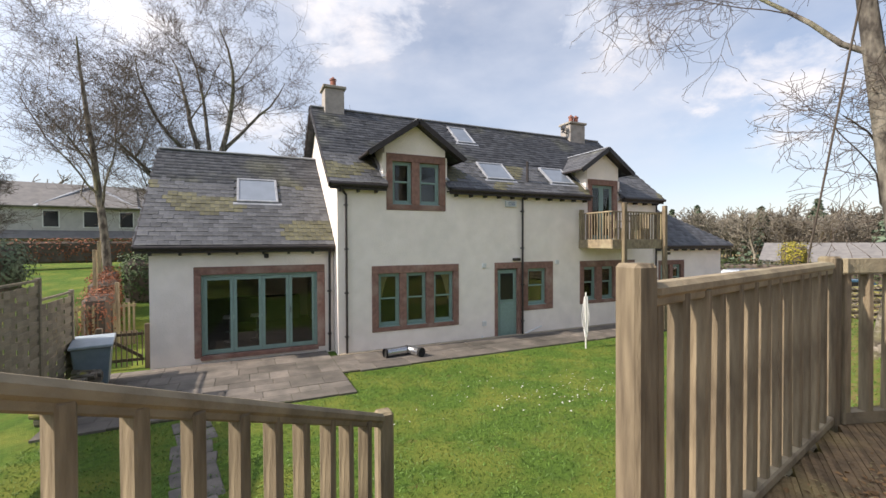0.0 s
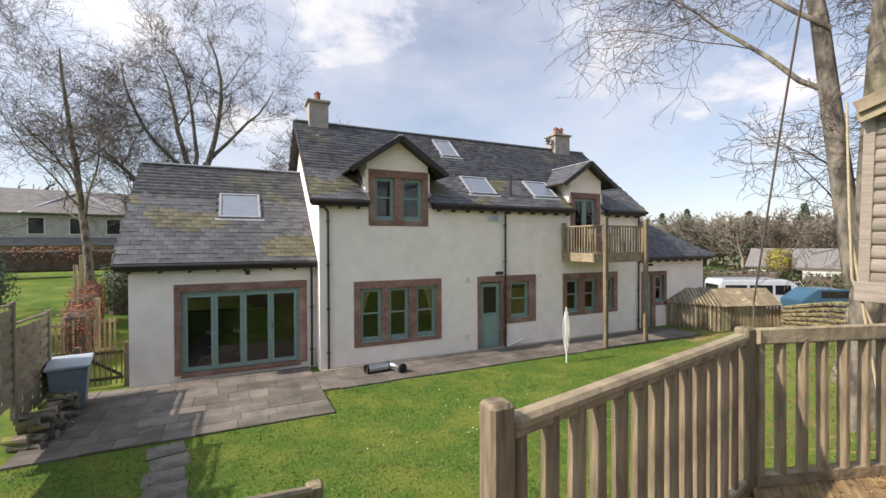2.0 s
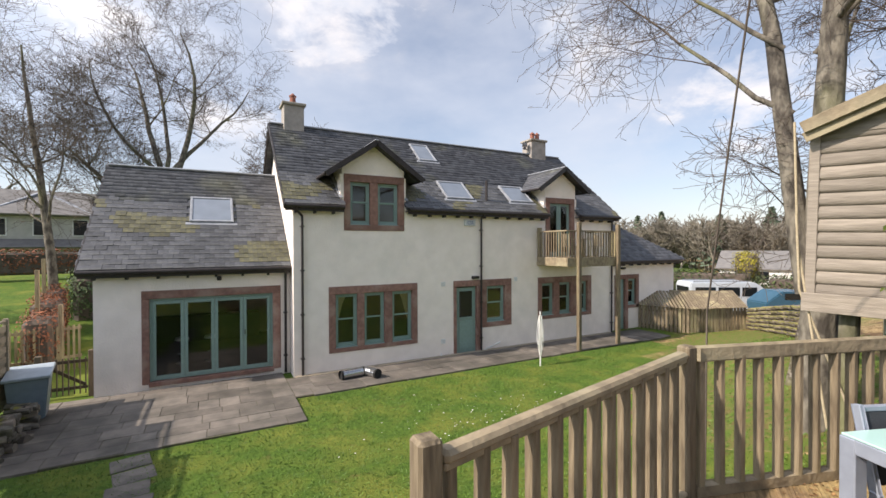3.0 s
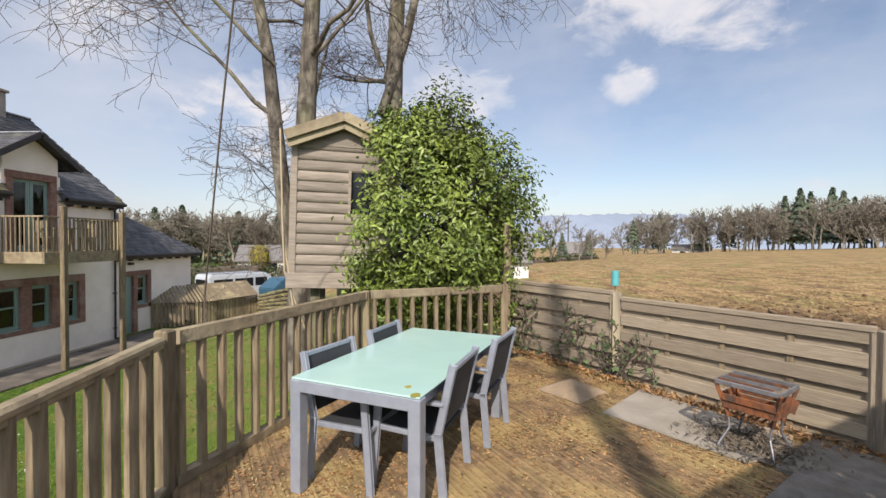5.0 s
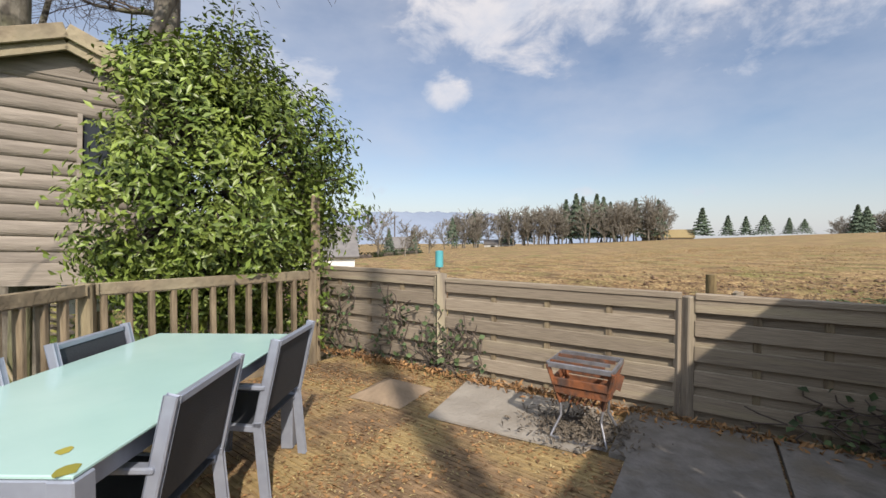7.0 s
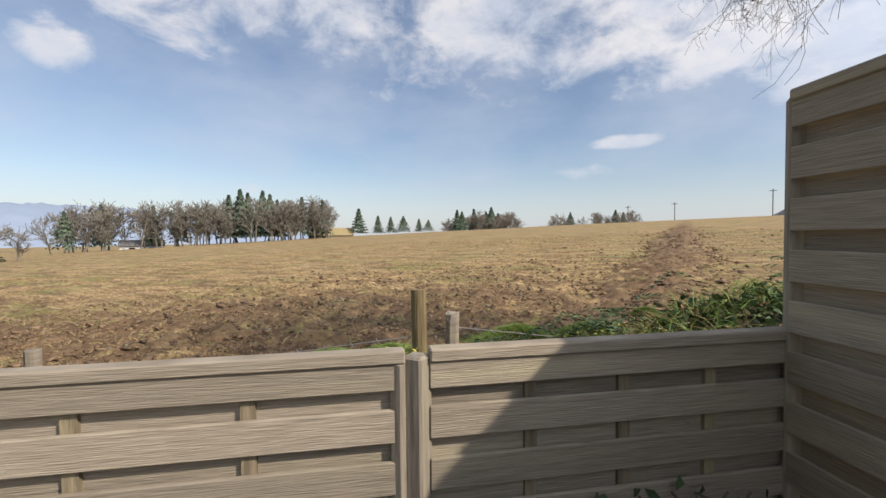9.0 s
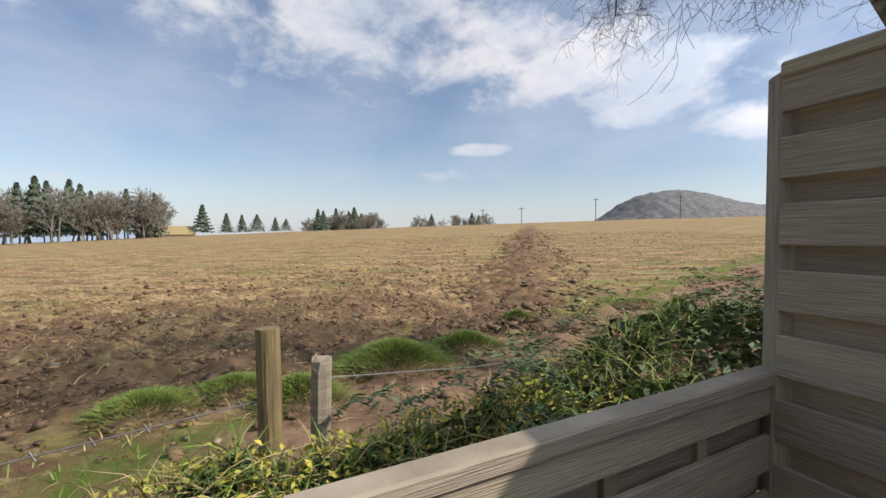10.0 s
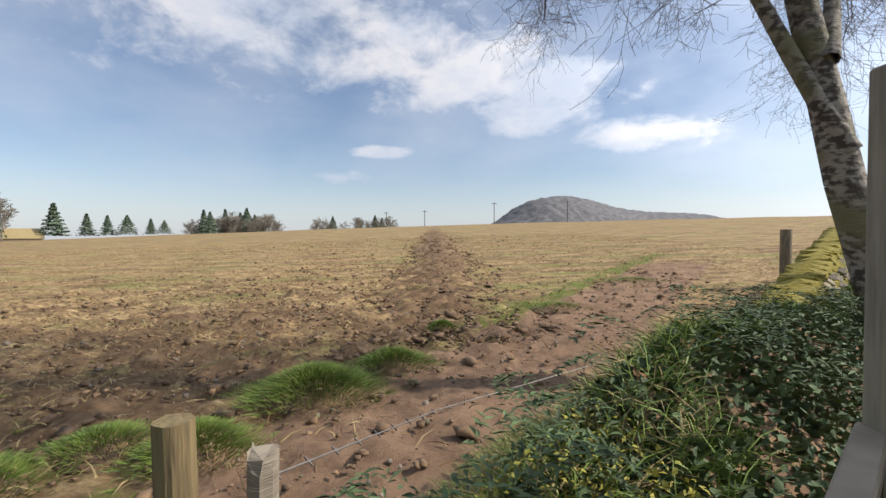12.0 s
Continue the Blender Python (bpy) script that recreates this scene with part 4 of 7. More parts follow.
def slat_chair(m, label):
    c = thing("balcony_chair", label, "chair", "balcony furniture")
    for k in range(5):
        part("seat_slat", box(-0.22, 0.22, -0.2 + k * 0.085, -0.13 + k * 0.085, 0.42, 0.44), WOOD_X, c)
    for k in range(5):
        part("back_slat", box(-0.2 + k * 0.09, -0.15 + k * 0.09, 0.2, 0.22, 0.45, 0.9), WOOD_X, c)
    for sx in (-0.2, 0.2):
        for sy, zt in ((-0.18, 0.42), (0.21, 0.92)):
            part("leg", beam((sx, sy, 0), (sx, sy, zt), 0.04, 0.04), WOOD_X, c)
    c.matrix_world = m
    return c


slat_chair(pose(12.5, 12.6, 1.137, 0, 0, 70), "slatted wooden chair on the balcony")
slat_chair(pose(14.0, 12.7, 1.137, 0, 0, -80), "slatted wooden chair facing the balcony table")
bt = thing("balcony_table", "small slatted wooden table on the balcony", "table", "balcony furniture", m=pose(13.25, 12.65, 1.137))
for k in range(6):
    part("top_slat", box(-0.35, 0.35, -0.3 + k * 0.1, -0.21 + k * 0.1, 0.7, 0.72), WOOD_X, bt)
for sx in (-0.3, 0.3):
    for sy in (-0.25, 0.25):
        part("leg", beam((sx, sy, 0), (sx, sy, 0.7), 0.045, 0.045), WOOD_X, bt)

# low extension with folding doors
EY = 14.235
ext = thing("extension", "single-storey white rendered extension with folding glass doors", "extension", m=pose(0, 0, 0))
holed_wall("extension_front_wall", -2.16, 2.59, GZ, 1.1, EY, EY + 0.3, [(-1.15, 2.32, -2.05, 0.44)], RENDER, ext)
part("extension_side_wall", box(-2.16, -1.86, EY + 0.3, 20.8, GZ, 1.1), RENDER, ext)
part("extension_rear_wall", box(-1.86, 2.59, 20.5, 20.8, GZ, 1.1), RENDER, ext)
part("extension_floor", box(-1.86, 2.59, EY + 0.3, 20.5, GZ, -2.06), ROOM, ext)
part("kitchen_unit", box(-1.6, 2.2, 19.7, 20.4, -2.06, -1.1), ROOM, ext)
bm = bmesh.new()
vs = [bm.verts.new((x, y, z)) for x in (-2.16, -1.86) for y, z in ((EY, 1.1), (20.8, 1.1), (17.77, 4.1))]
bm.faces.new(vs[:3])
bm.faces.new(vs[3:][::-1])
for a, b in ((0, 1), (1, 2), (2, 0)):
    bm.faces.new([vs[b], vs[a], vs[a + 3], vs[b + 3]])
part("extension_gable", bm, RENDER, ext)
surround("door_surround", [(-1.15, -0.98, -2.05, 0.22), (2.1, 2.32, -2.05, 0.22), (-1.15, 2.32, 0.22, 0.44)], EY, ext)
part("threshold", box(-1.0, 2.12, EY - 0.06, EY + 0.2, -2.12, -2.0, 0.008), SANDSTONE, ext)
fold = part("folding_door_frame", box(-0.98, 2.1, EY + 0.05, EY + 0.15, 0.16, 0.22), SAGE, ext, "sage green folding door frame")
part("frame_jamb", box(-0.98, -0.92, EY + 0.05, EY + 0.15, -2.0, 0.16), SAGE, fold)
part("frame_jamb", box(2.04, 2.1, EY + 0.05, EY + 0.15, -2.0, 0.16), SAGE, fold)
for k in range(4):
    a = -0.92 + k * 0.74
    b = a + 0.735
    bm = bmesh.new()
    for q in ((a, a + 0.085, -1.99, 0.155), (b - 0.085, b, -1.99, 0.155), (a + 0.085, b - 0.085, 0.06, 0.155), (a + 0.085, b - 0.085, -1.99, -1.87)):
        box(q[0], q[1], EY + 0.06, EY + 0.125, q[2], q[3], 0.006, bm)
    leaf = part("door_leaf", bm, SAGE, ext, "glazed folding door leaf")
    g = part("pane", box(a + 0.08, b - 0.08, EY + 0.09, EY + 0.098, -1.88, 0.065), GLASS, leaf)
    g.visible_shadow = False
    if k == 3:
        part("door_handle", beam((a + 0.04, EY + 0.03, -0.95), (a + 0.04, EY + 0.03, -0.8), 0.02, 0.02), BLACK_TRIM, leaf, "black lever handle")
for x in (-0.35, 0.45):
    st = thing("bar_stool", "white bar stool with chrome stem inside the extension", "stool", "kitchen stools", m=pose(x, 16.2, -2.06))
    tube_part("stem", [(0, 0, 0.03), (0, 0, 0.75)], 0.025, STEEL, st)
    for nm, r, z0, z1, mt in (("seat", 0.2, 0.75, 0.83, WHITE), ("base", 0.2, 0.0, 0.03, STEEL), ("footrest", 0.14, 0.3, 0.32, STEEL)):
        v, fc = tubes([((0, 0, z0), (0, 0, z1), r, r * 0.9), ((0, 0, z1), (0, 0, z1 + 0.012), r * 0.9, 0.01)], 16)
        raw(nm, v, fc, mt, st, True)
roof_slope(-2.42, 2.6, 13.95, 1.03, 17.77, 4.235, ext, skip=((-0.12, 1.14, 1.95, 3.15),), single=300)
roof_slope(-2.42, 2.6, 21.59, 1.03, 17.77, 4.235, ext)
roof_window(0.51, 15.5, 16.5, 1.2, 13.95, 1.03, A40, ext)
part("ridge_flashing", beam((-2.44, 17.77, 4.265), (2.6, 17.77, 4.265), 0.22, 0.07, 0.025), LEAD, ext)
eaves(-2.42, 2.58, 13.95, 1.03, ext, 0.68)
part("bargeboard", beam((-2.44, 13.93, 0.95), (-2.44, 17.77, 4.15), 0.04, 0.15, 0.005), BLACK_TRIM, ext)
pipe_run([(2.45, 13.9, 0.95), (2.45, 14.1, 0.8), (2.45, 14.17, -2.2)], 0.036, ext)
part("outside_lamp", box(0.62, 0.74, EY - 0.14, EY, 0.66, 0.78, 0.02), BLACK_TRIM, ext, "small black outside lamp")

# lower wing beyond the balcony
wing = thing("wing", "lower white rendered wing with slate roof", "house wing", m=pose(0, 0, 0))
WGY = 13.9
holed_wall("wing_front_wall", 16.0, 20.75, GZ - 0.3, 0.92, WGY, WGY + 0.3, [(16.5, 18.15, -2.3, 0.25)], RENDER, wing)
part("wing_side_wall", box(20.45, 20.75, WGY + 0.3, 18.6, GZ - 0.3, 0.92), RENDER, wing)
part("wing_rear_wall", box(16.0, 20.45, 18.3, 18.6, GZ - 0.3, 0.92), RENDER, wing)
bm = bmesh.new()
vs = [bm.verts.new(p) for p in ((15.95, 13.55, 0.9), (21.1, 13.55, 0.9), (16.8, 16.3, 3.4), (15.95, 16.3, 3.4), (21.1, 18.9, 0.9), (15.95, 18.9, 0.9))]
for q in ((0, 1, 2, 3), (1, 4, 2), (3, 2, 4, 5), (0, 3, 5), (0, 5, 4, 1)):
    bm.faces.new([vs[i] for i in q])
wr = part("roof", bm, SLATE, wing, "hipped slate roof")
sv, sf = [], []
rng = random.Random(9)
for i in range(19):
    k = i / 19
    y, z = 13.55 + 2.75 * k, 0.9 + 2.5 * k + 0.03
    xe = 21.1 - 4.3 * k
    x = 15.95 - (0.12 if i % 2 else 0)
    while x < xe:
        o = len(sv)
        b = min(x + 0.244, xe)
        dz = rng.uniform(0, 0.012)
        sv += [(x, y, z + dz), (b, y, z + dz), (b, y + 0.17, z + 0.135), (x, y + 0.17, z + 0.135), (x, y, z - 0.02), (b, y, z - 0.02)]
        sf += [(o, o + 1, o + 2, o + 3), (o + 4, o + 5, o + 1, o)]
        x += 0.25
raw("slating", sv, sf, SLATE, wr)["kind"] = "stuff"
eaves(16.0, 21.05, 13.57, 0.93, wing)
surround("window_surround", [(16.5, 16.62, -2.3, 0.05), (17.2, 17.4, -2.3, 0.05), (17.95, 18.15, -1.3, 0.05), (16.5, 18.15, 0.05, 0.25), (17.4, 18.15, -1.3, -1.15)], WGY, wing)
part("wall_infill", box(17.4, 18.15, WGY, WGY + 0.3, -2.3, -1.303), RENDER, wing)
part("side_door", box(16.62, 17.2, WGY + 0.08, WGY + 0.13, -2.3, 0.05, 0.006), SAGE, wing, "sage green side door")
sash_window(17.4, 17.95, -1.15, 0.05, WGY + 0.08, wing)
part("outside_lamp", box(16.9, 17.1, WGY - 0.15, WGY, 0.5, 0.6, 0.02), BLACK_TRIM, wing)


# ---- deck, balustrade, stair ----
P1, P2, P3, P4 = Vector((1.15, 1.745)), Vector((3.24, 2.19)), Vector((5.42, 1.5)), Vector((6.3, -0.08))
deck = thing("floor", "grooved timber decking with moss and fallen leaves", "deck", kind="structure", m=pose(0, 0, 0))


def inside_deck(p):
    """True on the deck: garden side of the fence, house side kept by the balustrade."""
    d = (p.x - FENCE_P.x) * FENCE_N.x + (p.y - FENCE_P.y) * FENCE_N.y
    if d < 0.02 or p.x < -1.6:
        return False
    for a, b in ((Vector((-1.6, 1.2)), P1), (P1, P2), (P2, P3), (P3, P4)):
        if (b - a).cross(p - a) > 0.03:
            return False
    return True


BOARD_D = Vector((0.84, 0.545)).normalized()
BOARD_S = Vector((-BOARD_D.y, BOARD_D.x))


def build_boards():
    k = -40
    while k < 60:
        o = Vector((2.5, 0.0)) + BOARD_S * (k * 0.147)
        t, run = -6.0, None
        while t < 7.0:
            ok = inside_deck(o + BOARD_D * t)
            if ok and run is None:
                run = t
            if run is not None and not ok:
                if t - run > 0.15:
                    bm = bmesh.new()
                    for g in range(7):
                        w = 0.0205
                        a = o + BOARD_S * (-0.072 + g * w)
                        z = 0.0 if g % 2 == 0 else -0.005
                        c = a + BOARD_S * (w / 2)
                        p0, p1 = c + BOARD_D * run, c + BOARD_D * t
                        beam((p0.x, p0.y, z - 0.014), (p1.x, p1.y, z - 0.014), w, 0.028, bm=bm)
                    part("deck_board", bm, DECKWOOD, deck)
                run = None
            t += 0.04
        k += 1


build_boards()
part("deck_joist", box(-1.6, 6.4, -0.2, 1.2, -0.25, -0.06), WOOD_X, deck)
BALUSTER = mesh_of("baluster", beam((0, 0, 0.05), (0, 0, 0.91), 0.06, 0.04, 0.006), WOOD)


def balustrade(a, b, name_label, z0=0.0, z1=0.0, start_post=True, end_post=True, tall=1.0, gap=0.146, post=0.088):
    r = thing("balustrade", name_label, "railing", "deck railing", m=pose(0, 0, 0))
    d = (b - a)
    L = d.length
    u = d.normalized()
    ang = math.degrees(math.atan2(u.y, u.x))
    A, B = Vector((a.x, a.y, z0)), Vector((b.x, b.y, z1))
    if start_post:
        part("post", beam(A - Vector((0, 0, 0.5)), A + Vector((0, 0, tall)), post, post, 0.012), WOOD, r)
    if end_post:
        part("post", beam(B - Vector((0, 0, 0.5)), B + Vector((0, 0, tall - 0.03)), post, post, 0.012), WOOD, r)
    u3 = (B - A).normalized()
    A2, B2 = A + u3 * 0.06, B - u3 * 0.06
    bm = beam(A2 + Vector((0, 0, 0.925)), B2 + Vector((0, 0, 0.925)), 0.075, 0.05, 0.015)
    beam(A2 + Vector((0, 0, 0.895)), B2 + Vector((0, 0, 0.895)), 0.055, 0.03, 0.006, bm)
    part("handrail", bm, WOOD_X, r, "moulded handrail")
    part("bottom_rail", beam(A2 + Vector((0, 0, 0.035)), B2 + Vector((0, 0, 0.035)), 0.075, 0.05, 0.008), WOOD_X, r)
    n = int(L / gap)
    rng = random.Random(int(a.x * 50))
    for k in range(n):
        t = (k + 0.65) / n
        if t * L > L - 0.07:
            continue
        p = A.lerp(B, t)
        o = new("baluster", BALUSTER)
        o.parent = r
        o.matrix_world = Matrix.Translation(p) @ pose(0, 0, 0, rng.uniform(-0.5, 0.5), rng.uniform(-0.5, 0.5), ang + rng.uniform(-4, 4))
    return r


balustrade(P1, P2, "weathered timber deck railing ending at a stout newel post", tall=1.01)
balustrade(P2, P3, "weathered timber deck railing beside the table", start_post=False)
balustrade(P3, P4, "weathered timber deck railing before the evergreen bush", start_post=False)
LR1, LR0 = Vector((0.80, 3.08)), Vector((-0.62, 1.55))
balustrade(LR0, LR1, "sloping stair handrail with square balusters", z0=0.10, z1=-0.80, tall=1.0, gap=0.15)
stair = thing("stair", "timber steps from the deck down to the lawn", "stairs", m=pose(0, 0, 0))
for k in range(9):
    c = Vector((0.25, 1.75)) + (LR1 - LR0).normalized() * (k * 0.27)
    u = (LR1 - LR0).normalized()
    z = -0.2 - k * 0.2
    s = Vector((u.y, -u.x))
    a, b = c - s * 0.42, c + s * 0.42
    part("tread", beam((a.x, a.y, z), (b.x, b.y, z), 0.27, 0.04, 0.006), DECKWOOD, stair)
    part("riser", beam((a.x - u.x * 0.12, a.y - u.y * 0.12, z - 0.1), (b.x - u.x * 0.12, b.y - u.y * 0.12, z - 0.1), 0.02, 0.16), WOOD_X, stair)
# boarded skirt under the deck edge
skirt = thing("deck_skirt", "boarded skirt under the deck edge", "deck skirt", kind="structure", m=pose(0, 0, 0))
for a, b in ((P1, P2), (P2, P3), (P3, P4)):
    n = int((b - a).length / 0.15)
    for k in range(n):
        p, q = a.lerp(b, k / n), a.lerp(b, (k + 0.95) / n)
        part("skirt_board", beam(((p.x + q.x) / 2, (p.y + q.y) / 2, -2.4), ((p.x + q.x) / 2, (p.y + q.y) / 2, -0.06), 0.02, (q - p).length, up=(b - a).normalized().to_3d()), WOOD, skirt)


# ---- field-side fence ----
def fence_panel(a, b, z0, z1, boards, label, batten_n=3, name="board_fence", face=1, mat=GREYWOOD, lap=True, upright=True):
    """A panel of wide waney boards lapped alternately before and behind three battens, in a thin frame."""
    pn = thing(name, label, "fence panel", "fence panels", m=pose(0, 0, 0))
    u = (b - a).normalized()
    n = Vector((-u.y, u.x)) * face
    pitch = (z1 - z0 - 0.012) / boards
    for k in range(boards):
        zc = z0 + pitch * (k + 0.5)
        off = 0.022 if k % 2 == (boards + 1) % 2 else -0.016
        h = pitch * (1.26 if off > 0 else 1.3)
        p, q = a + n * off, b + n * off
        part("board", beam((p.x, p.y, zc), (q.x, q.y, zc + random.uniform(-0.004, 0.004)), 0.019, h, 0.003), mat, pn)
    for k in range(batten_n):
        t = (k + 1) / (batten_n + 1)
        p = a.lerp(b, t) - n * 0.002
        part("batten", beam((p.x, p.y, z0), (p.x, p.y, z1 - 0.06), 0.028, 0.045, up=u.to_3d()), WOOD, pn)
    for p in ((a + u * 0.022,) if upright else ()):
        p = p + n * 0.018
        part("frame_upright", beam((p.x, p.y, z0), (p.x, p.y, z1 - 0.022), 0.04, 0.045, 0.004, up=(0, 0, 1)), GREYPOST, pn)
    p, q = a + n * 0.01, b + n * 0.01
    part("top_rail", beam((p.x, p.y, z1), (q.x, q.y, z1), 0.065, 0.045, 0.006), mat, pn)
    return pn


def fence_post(p, z0, z1, label, w=0.09, lean=0.0):
    o = part("fence_post", beam((p.x, p.y, z0), (p.x + lean, p.y, z1), w, w, 0.008), GREYPOST)
    return tagged(o, label, "fence post", "fence posts")


def on_fence(s, off=0.0):
    return FENCE_P + FENCE_U * s + FENCE_N * off


S_T = -1.44
fence_panel(on_fence(S_T - 0.015), on_fence(-0.006), -0.25, 0.9, 13, "low greyed woven-board fence panel half in shade", upright=False)
fence_panel(on_fence(0.076), on_fence(2.06), -0.25, 0.9, 13, "low greyed woven-board fence panel behind the fire basket")
fence_panel(on_fence(2.16), on_fence(3.95), -0.28, 0.955, 13, "low mossy woven-board fence panel grown with ivy")
fence_post(on_fence(0.035, 0.012), -0.6, 0.9, "square greyed fence post between two panels", 0.075)
fence_post(on_fence(2.11, 0.03), -0.5, 0.955, "leaning weathered fence post", 0.085, 0.03)
T = on_fence(S_T)
TALL_V = Vector((-0.56, 0.829))
fence_post(T - FENCE_U * 0.01 + FENCE_N * 0.035, -0.6, 1.82, "tall square greyed corner fence post", 0.07)
for k in range(2):
    a = T + TALL_V * (0.045 + k * 1.86)
    b = T + TALL_V * (1.80 + k * 1.86)
    fence_panel(a, b, -0.25, 1.82, 21, "tall greyed woven-board fence panel shading the deck", face=-1, upright=False)
    fence_post(T + TALL_V * (1.845 + k * 1.86), -0.6, 1.82, "tall square greyed fence post", 0.085)

# ---- paving beside the deck ----
slab = thing("concrete_hearth", "pale worn concrete hearth slab under the fire basket", "slab", m=pose(0, 0, 0))
bm = bmesh.new()
pts = [on_fence(1.75, 0.16), on_fence(1.62, 0.98), on_fence(0.55, 0.92), on_fence(0.42, 0.62), on_fence(0.5, 0.16)]
vs = [bm.verts.new((p.x, p.y, 0.006)) for p in pts]
r = bmesh.ops.extrude_face_region(bm, geom=[bm.faces.new(vs)])
for v in [g for g in r["geom"] if isinstance(g, bmesh.types.BMVert)]:
    v.co.z += 0.014
part("slab", bm, CONCRETE, slab)
for k, (s0, s1, d0, d1) in enumerate(((-0.45, 0.40, 0.12, 0.86), (-1.3, -0.47, 0.12, 0.86), (-0.45, 0.30, 0.88, 1.5), (-1.3, -0.47, 0.88, 1.5))):
    bm = bmesh.new()
    q = [on_fence(s0, d0), on_fence(s1, d0), on_fence(s1, d1), on_fence(s0, d1)]
    vs = [bm.verts.new((p.x, p.y, 0.005)) for p in q]
    r = bmesh.ops.extrude_face_region(bm, geom=[bm.faces.new(vs)])
    for v in [g for g in r["geom"] if isinstance(g, bmesh.types.BMVert)]:
        v.co.z += 0.028 + 0.004 * k
    bmesh.ops.recalc_face_normals(bm, faces=bm.faces)
    tagged(part("flagstone", bm, FLAG), "grey square flagstone laid by the fence", "flagstone", "flagstones")
CAPSTONE = material("weathered_cap_stone", (0.30, 0.225, 0.15), (0.22, 0.165, 0.11), 7, 0.9, bump=0.5, bump_scale=24)
tile = bmesh.new()
bmesh.ops.create_cone(tile, cap_ends=True, segments=4, radius1=0.36, radius2=0.03, depth=0.11)
bmesh.ops.rotate(tile, verts=tile.verts, cent=(0, 0, 0), matrix=Matrix.Rotation(radians(45), 3, "Z"))
tl = tagged(part("post_cap_tile", tile, CAPSTONE), "low pyramid-topped square concrete cap lying on the deck", "concrete cap")
tl.matrix_world = pose(5.20, -0.68, 0.058, 0, 0, 43)


# ---- table and chairs ----
def garden_table(m, L, W, H):
    t = thing("garden_table", "grey metal garden table with pale green frosted glass top", "table")
    part("glass_top", box(-L / 2 + 0.006, L / 2 - 0.006, -W / 2 + 0.006, W / 2 - 0.006, H - 0.012, H, 0.003), FROSTED, t, "chipped pale green frosted glass")
    for s in (-1, 1):
        part("apron", box(-L / 2 + 0.07, L / 2 - 0.07, s * (W / 2 - 0.05) - 0.015, s * (W / 2 - 0.05) + 0.045 * (1 if s > 0 else 1) - 0.0, H - 0.085, H - 0.014, 0.004), ALU, t)
        part("apron", box(s * (L / 2 - 0.035) - 0.03, s * (L / 2 - 0.035) + 0.03, -W / 2 + 0.07, W / 2 - 0.07, H - 0.085, H - 0.014, 0.004), ALU, t)
        for q in (-1, 1):
            part("leg", box(s * (L / 2 - 0.037) - 0.037, s * (L / 2 - 0.037) + 0.037, q * (W / 2 - 0.037) - 0.037, q * (W / 2 - 0.037) + 0.037, 0, H - 0.013, 0.005), ALU, t)
    for x, y, rr in ((-L / 2 + 0.13, -W / 2 + 0.14, 0.02), (-L / 2 + 0.03, -W / 2 + 0.04, 0.03)):
        bm = bmesh.new()
        bmesh.ops.create_circle(bm, cap_ends=True, segments=9, radius=rr)
        for v in bm.verts:
            v.co = Vector((x + v.co.x * random.uniform(0.7, 1.5), y + v.co.y * random.uniform(0.7, 1.2), H + 0.0015))
        part("lichen_spot", bm, YELLOW, t, "yellow lichen spot")
    t.matrix_world = m
    return t


def garden_chair(label):
    c = thing("garden_chair", label, "chair", "chairs round the table")
    for s in (-1, 1):
        x = s * 0.265
        bm = beam((x, 0.24, 0.0), (x, 0.20, 0.43), 0.024, 0.042, 0.005, up=(0, 1, 0))
        beam((x, 0.20, 0.41), (x, 0.30, 0.87), 0.024, 0.042, 0.005, bm=bm, up=(0, 1, 0))
        part("rear_leg", bm, ALU, c)
        part("front_leg", beam((x, -0.27, 0.0), (x, -0.22, 0.625), 0.024, 0.042, 0.005, up=(0, 1, 0)), ALU, c)
        part("armrest", beam((x, -0.25, 0.63), (x, 0.245, 0.62), 0.05, 0.025, 0.006), ALU, c)
        part("seat_rail", beam((x * 0.92, -0.24, 0.41), (x * 0.92, 0.2, 0.385), 0.03, 0.035, 0.004), ALU, c)
    part("seat_rail", beam((-0.245, -0.24, 0.41), (0.245, -0.24, 0.41), 0.03, 0.03, 0.004), ALU, c)
    part("back_rail", beam((-0.245, 0.303, 0.85), (0.245, 0.303, 0.85), 0.03, 0.03, 0.004), ALU, c)
    part("seat", beam((0, -0.23, 0.418), (0, 0.2, 0.392), 0.47, 0.012, 0.003), MESH_FABRIC, c, "charcoal mesh seat")
    part("backrest", beam((0, 0.22, 0.46), (0, 0.301, 0.845), 0.485, 0.012, 0.003, up=(0, -1, 0.2)), MESH_FABRIC, c, "charcoal mesh backrest")
    return c


TA, TB, TC, TD = Vector((3.31, 1.42)), Vector((2.96, 0.63)), Vector((4.47, 0.10)), Vector((4.86, 0.88))
centre = (TA + TB + TC + TD) / 4
t_ang = math.degrees(math.atan2((TC - TB).y, (TC - TB).x))
TLEN, TWID = 1.62, 0.87
garden_table(pose(centre.x, centre.y, 0, 0, 0, t_ang), TLEN, TWID, 0.70)
tu = Vector((math.cos(radians(t_ang)), math.sin(radians(t_ang))))
tv = Vector((-tu.y, tu.x))
first = garden_chair("grey metal armchair with charcoal mesh seat pushed under the table")


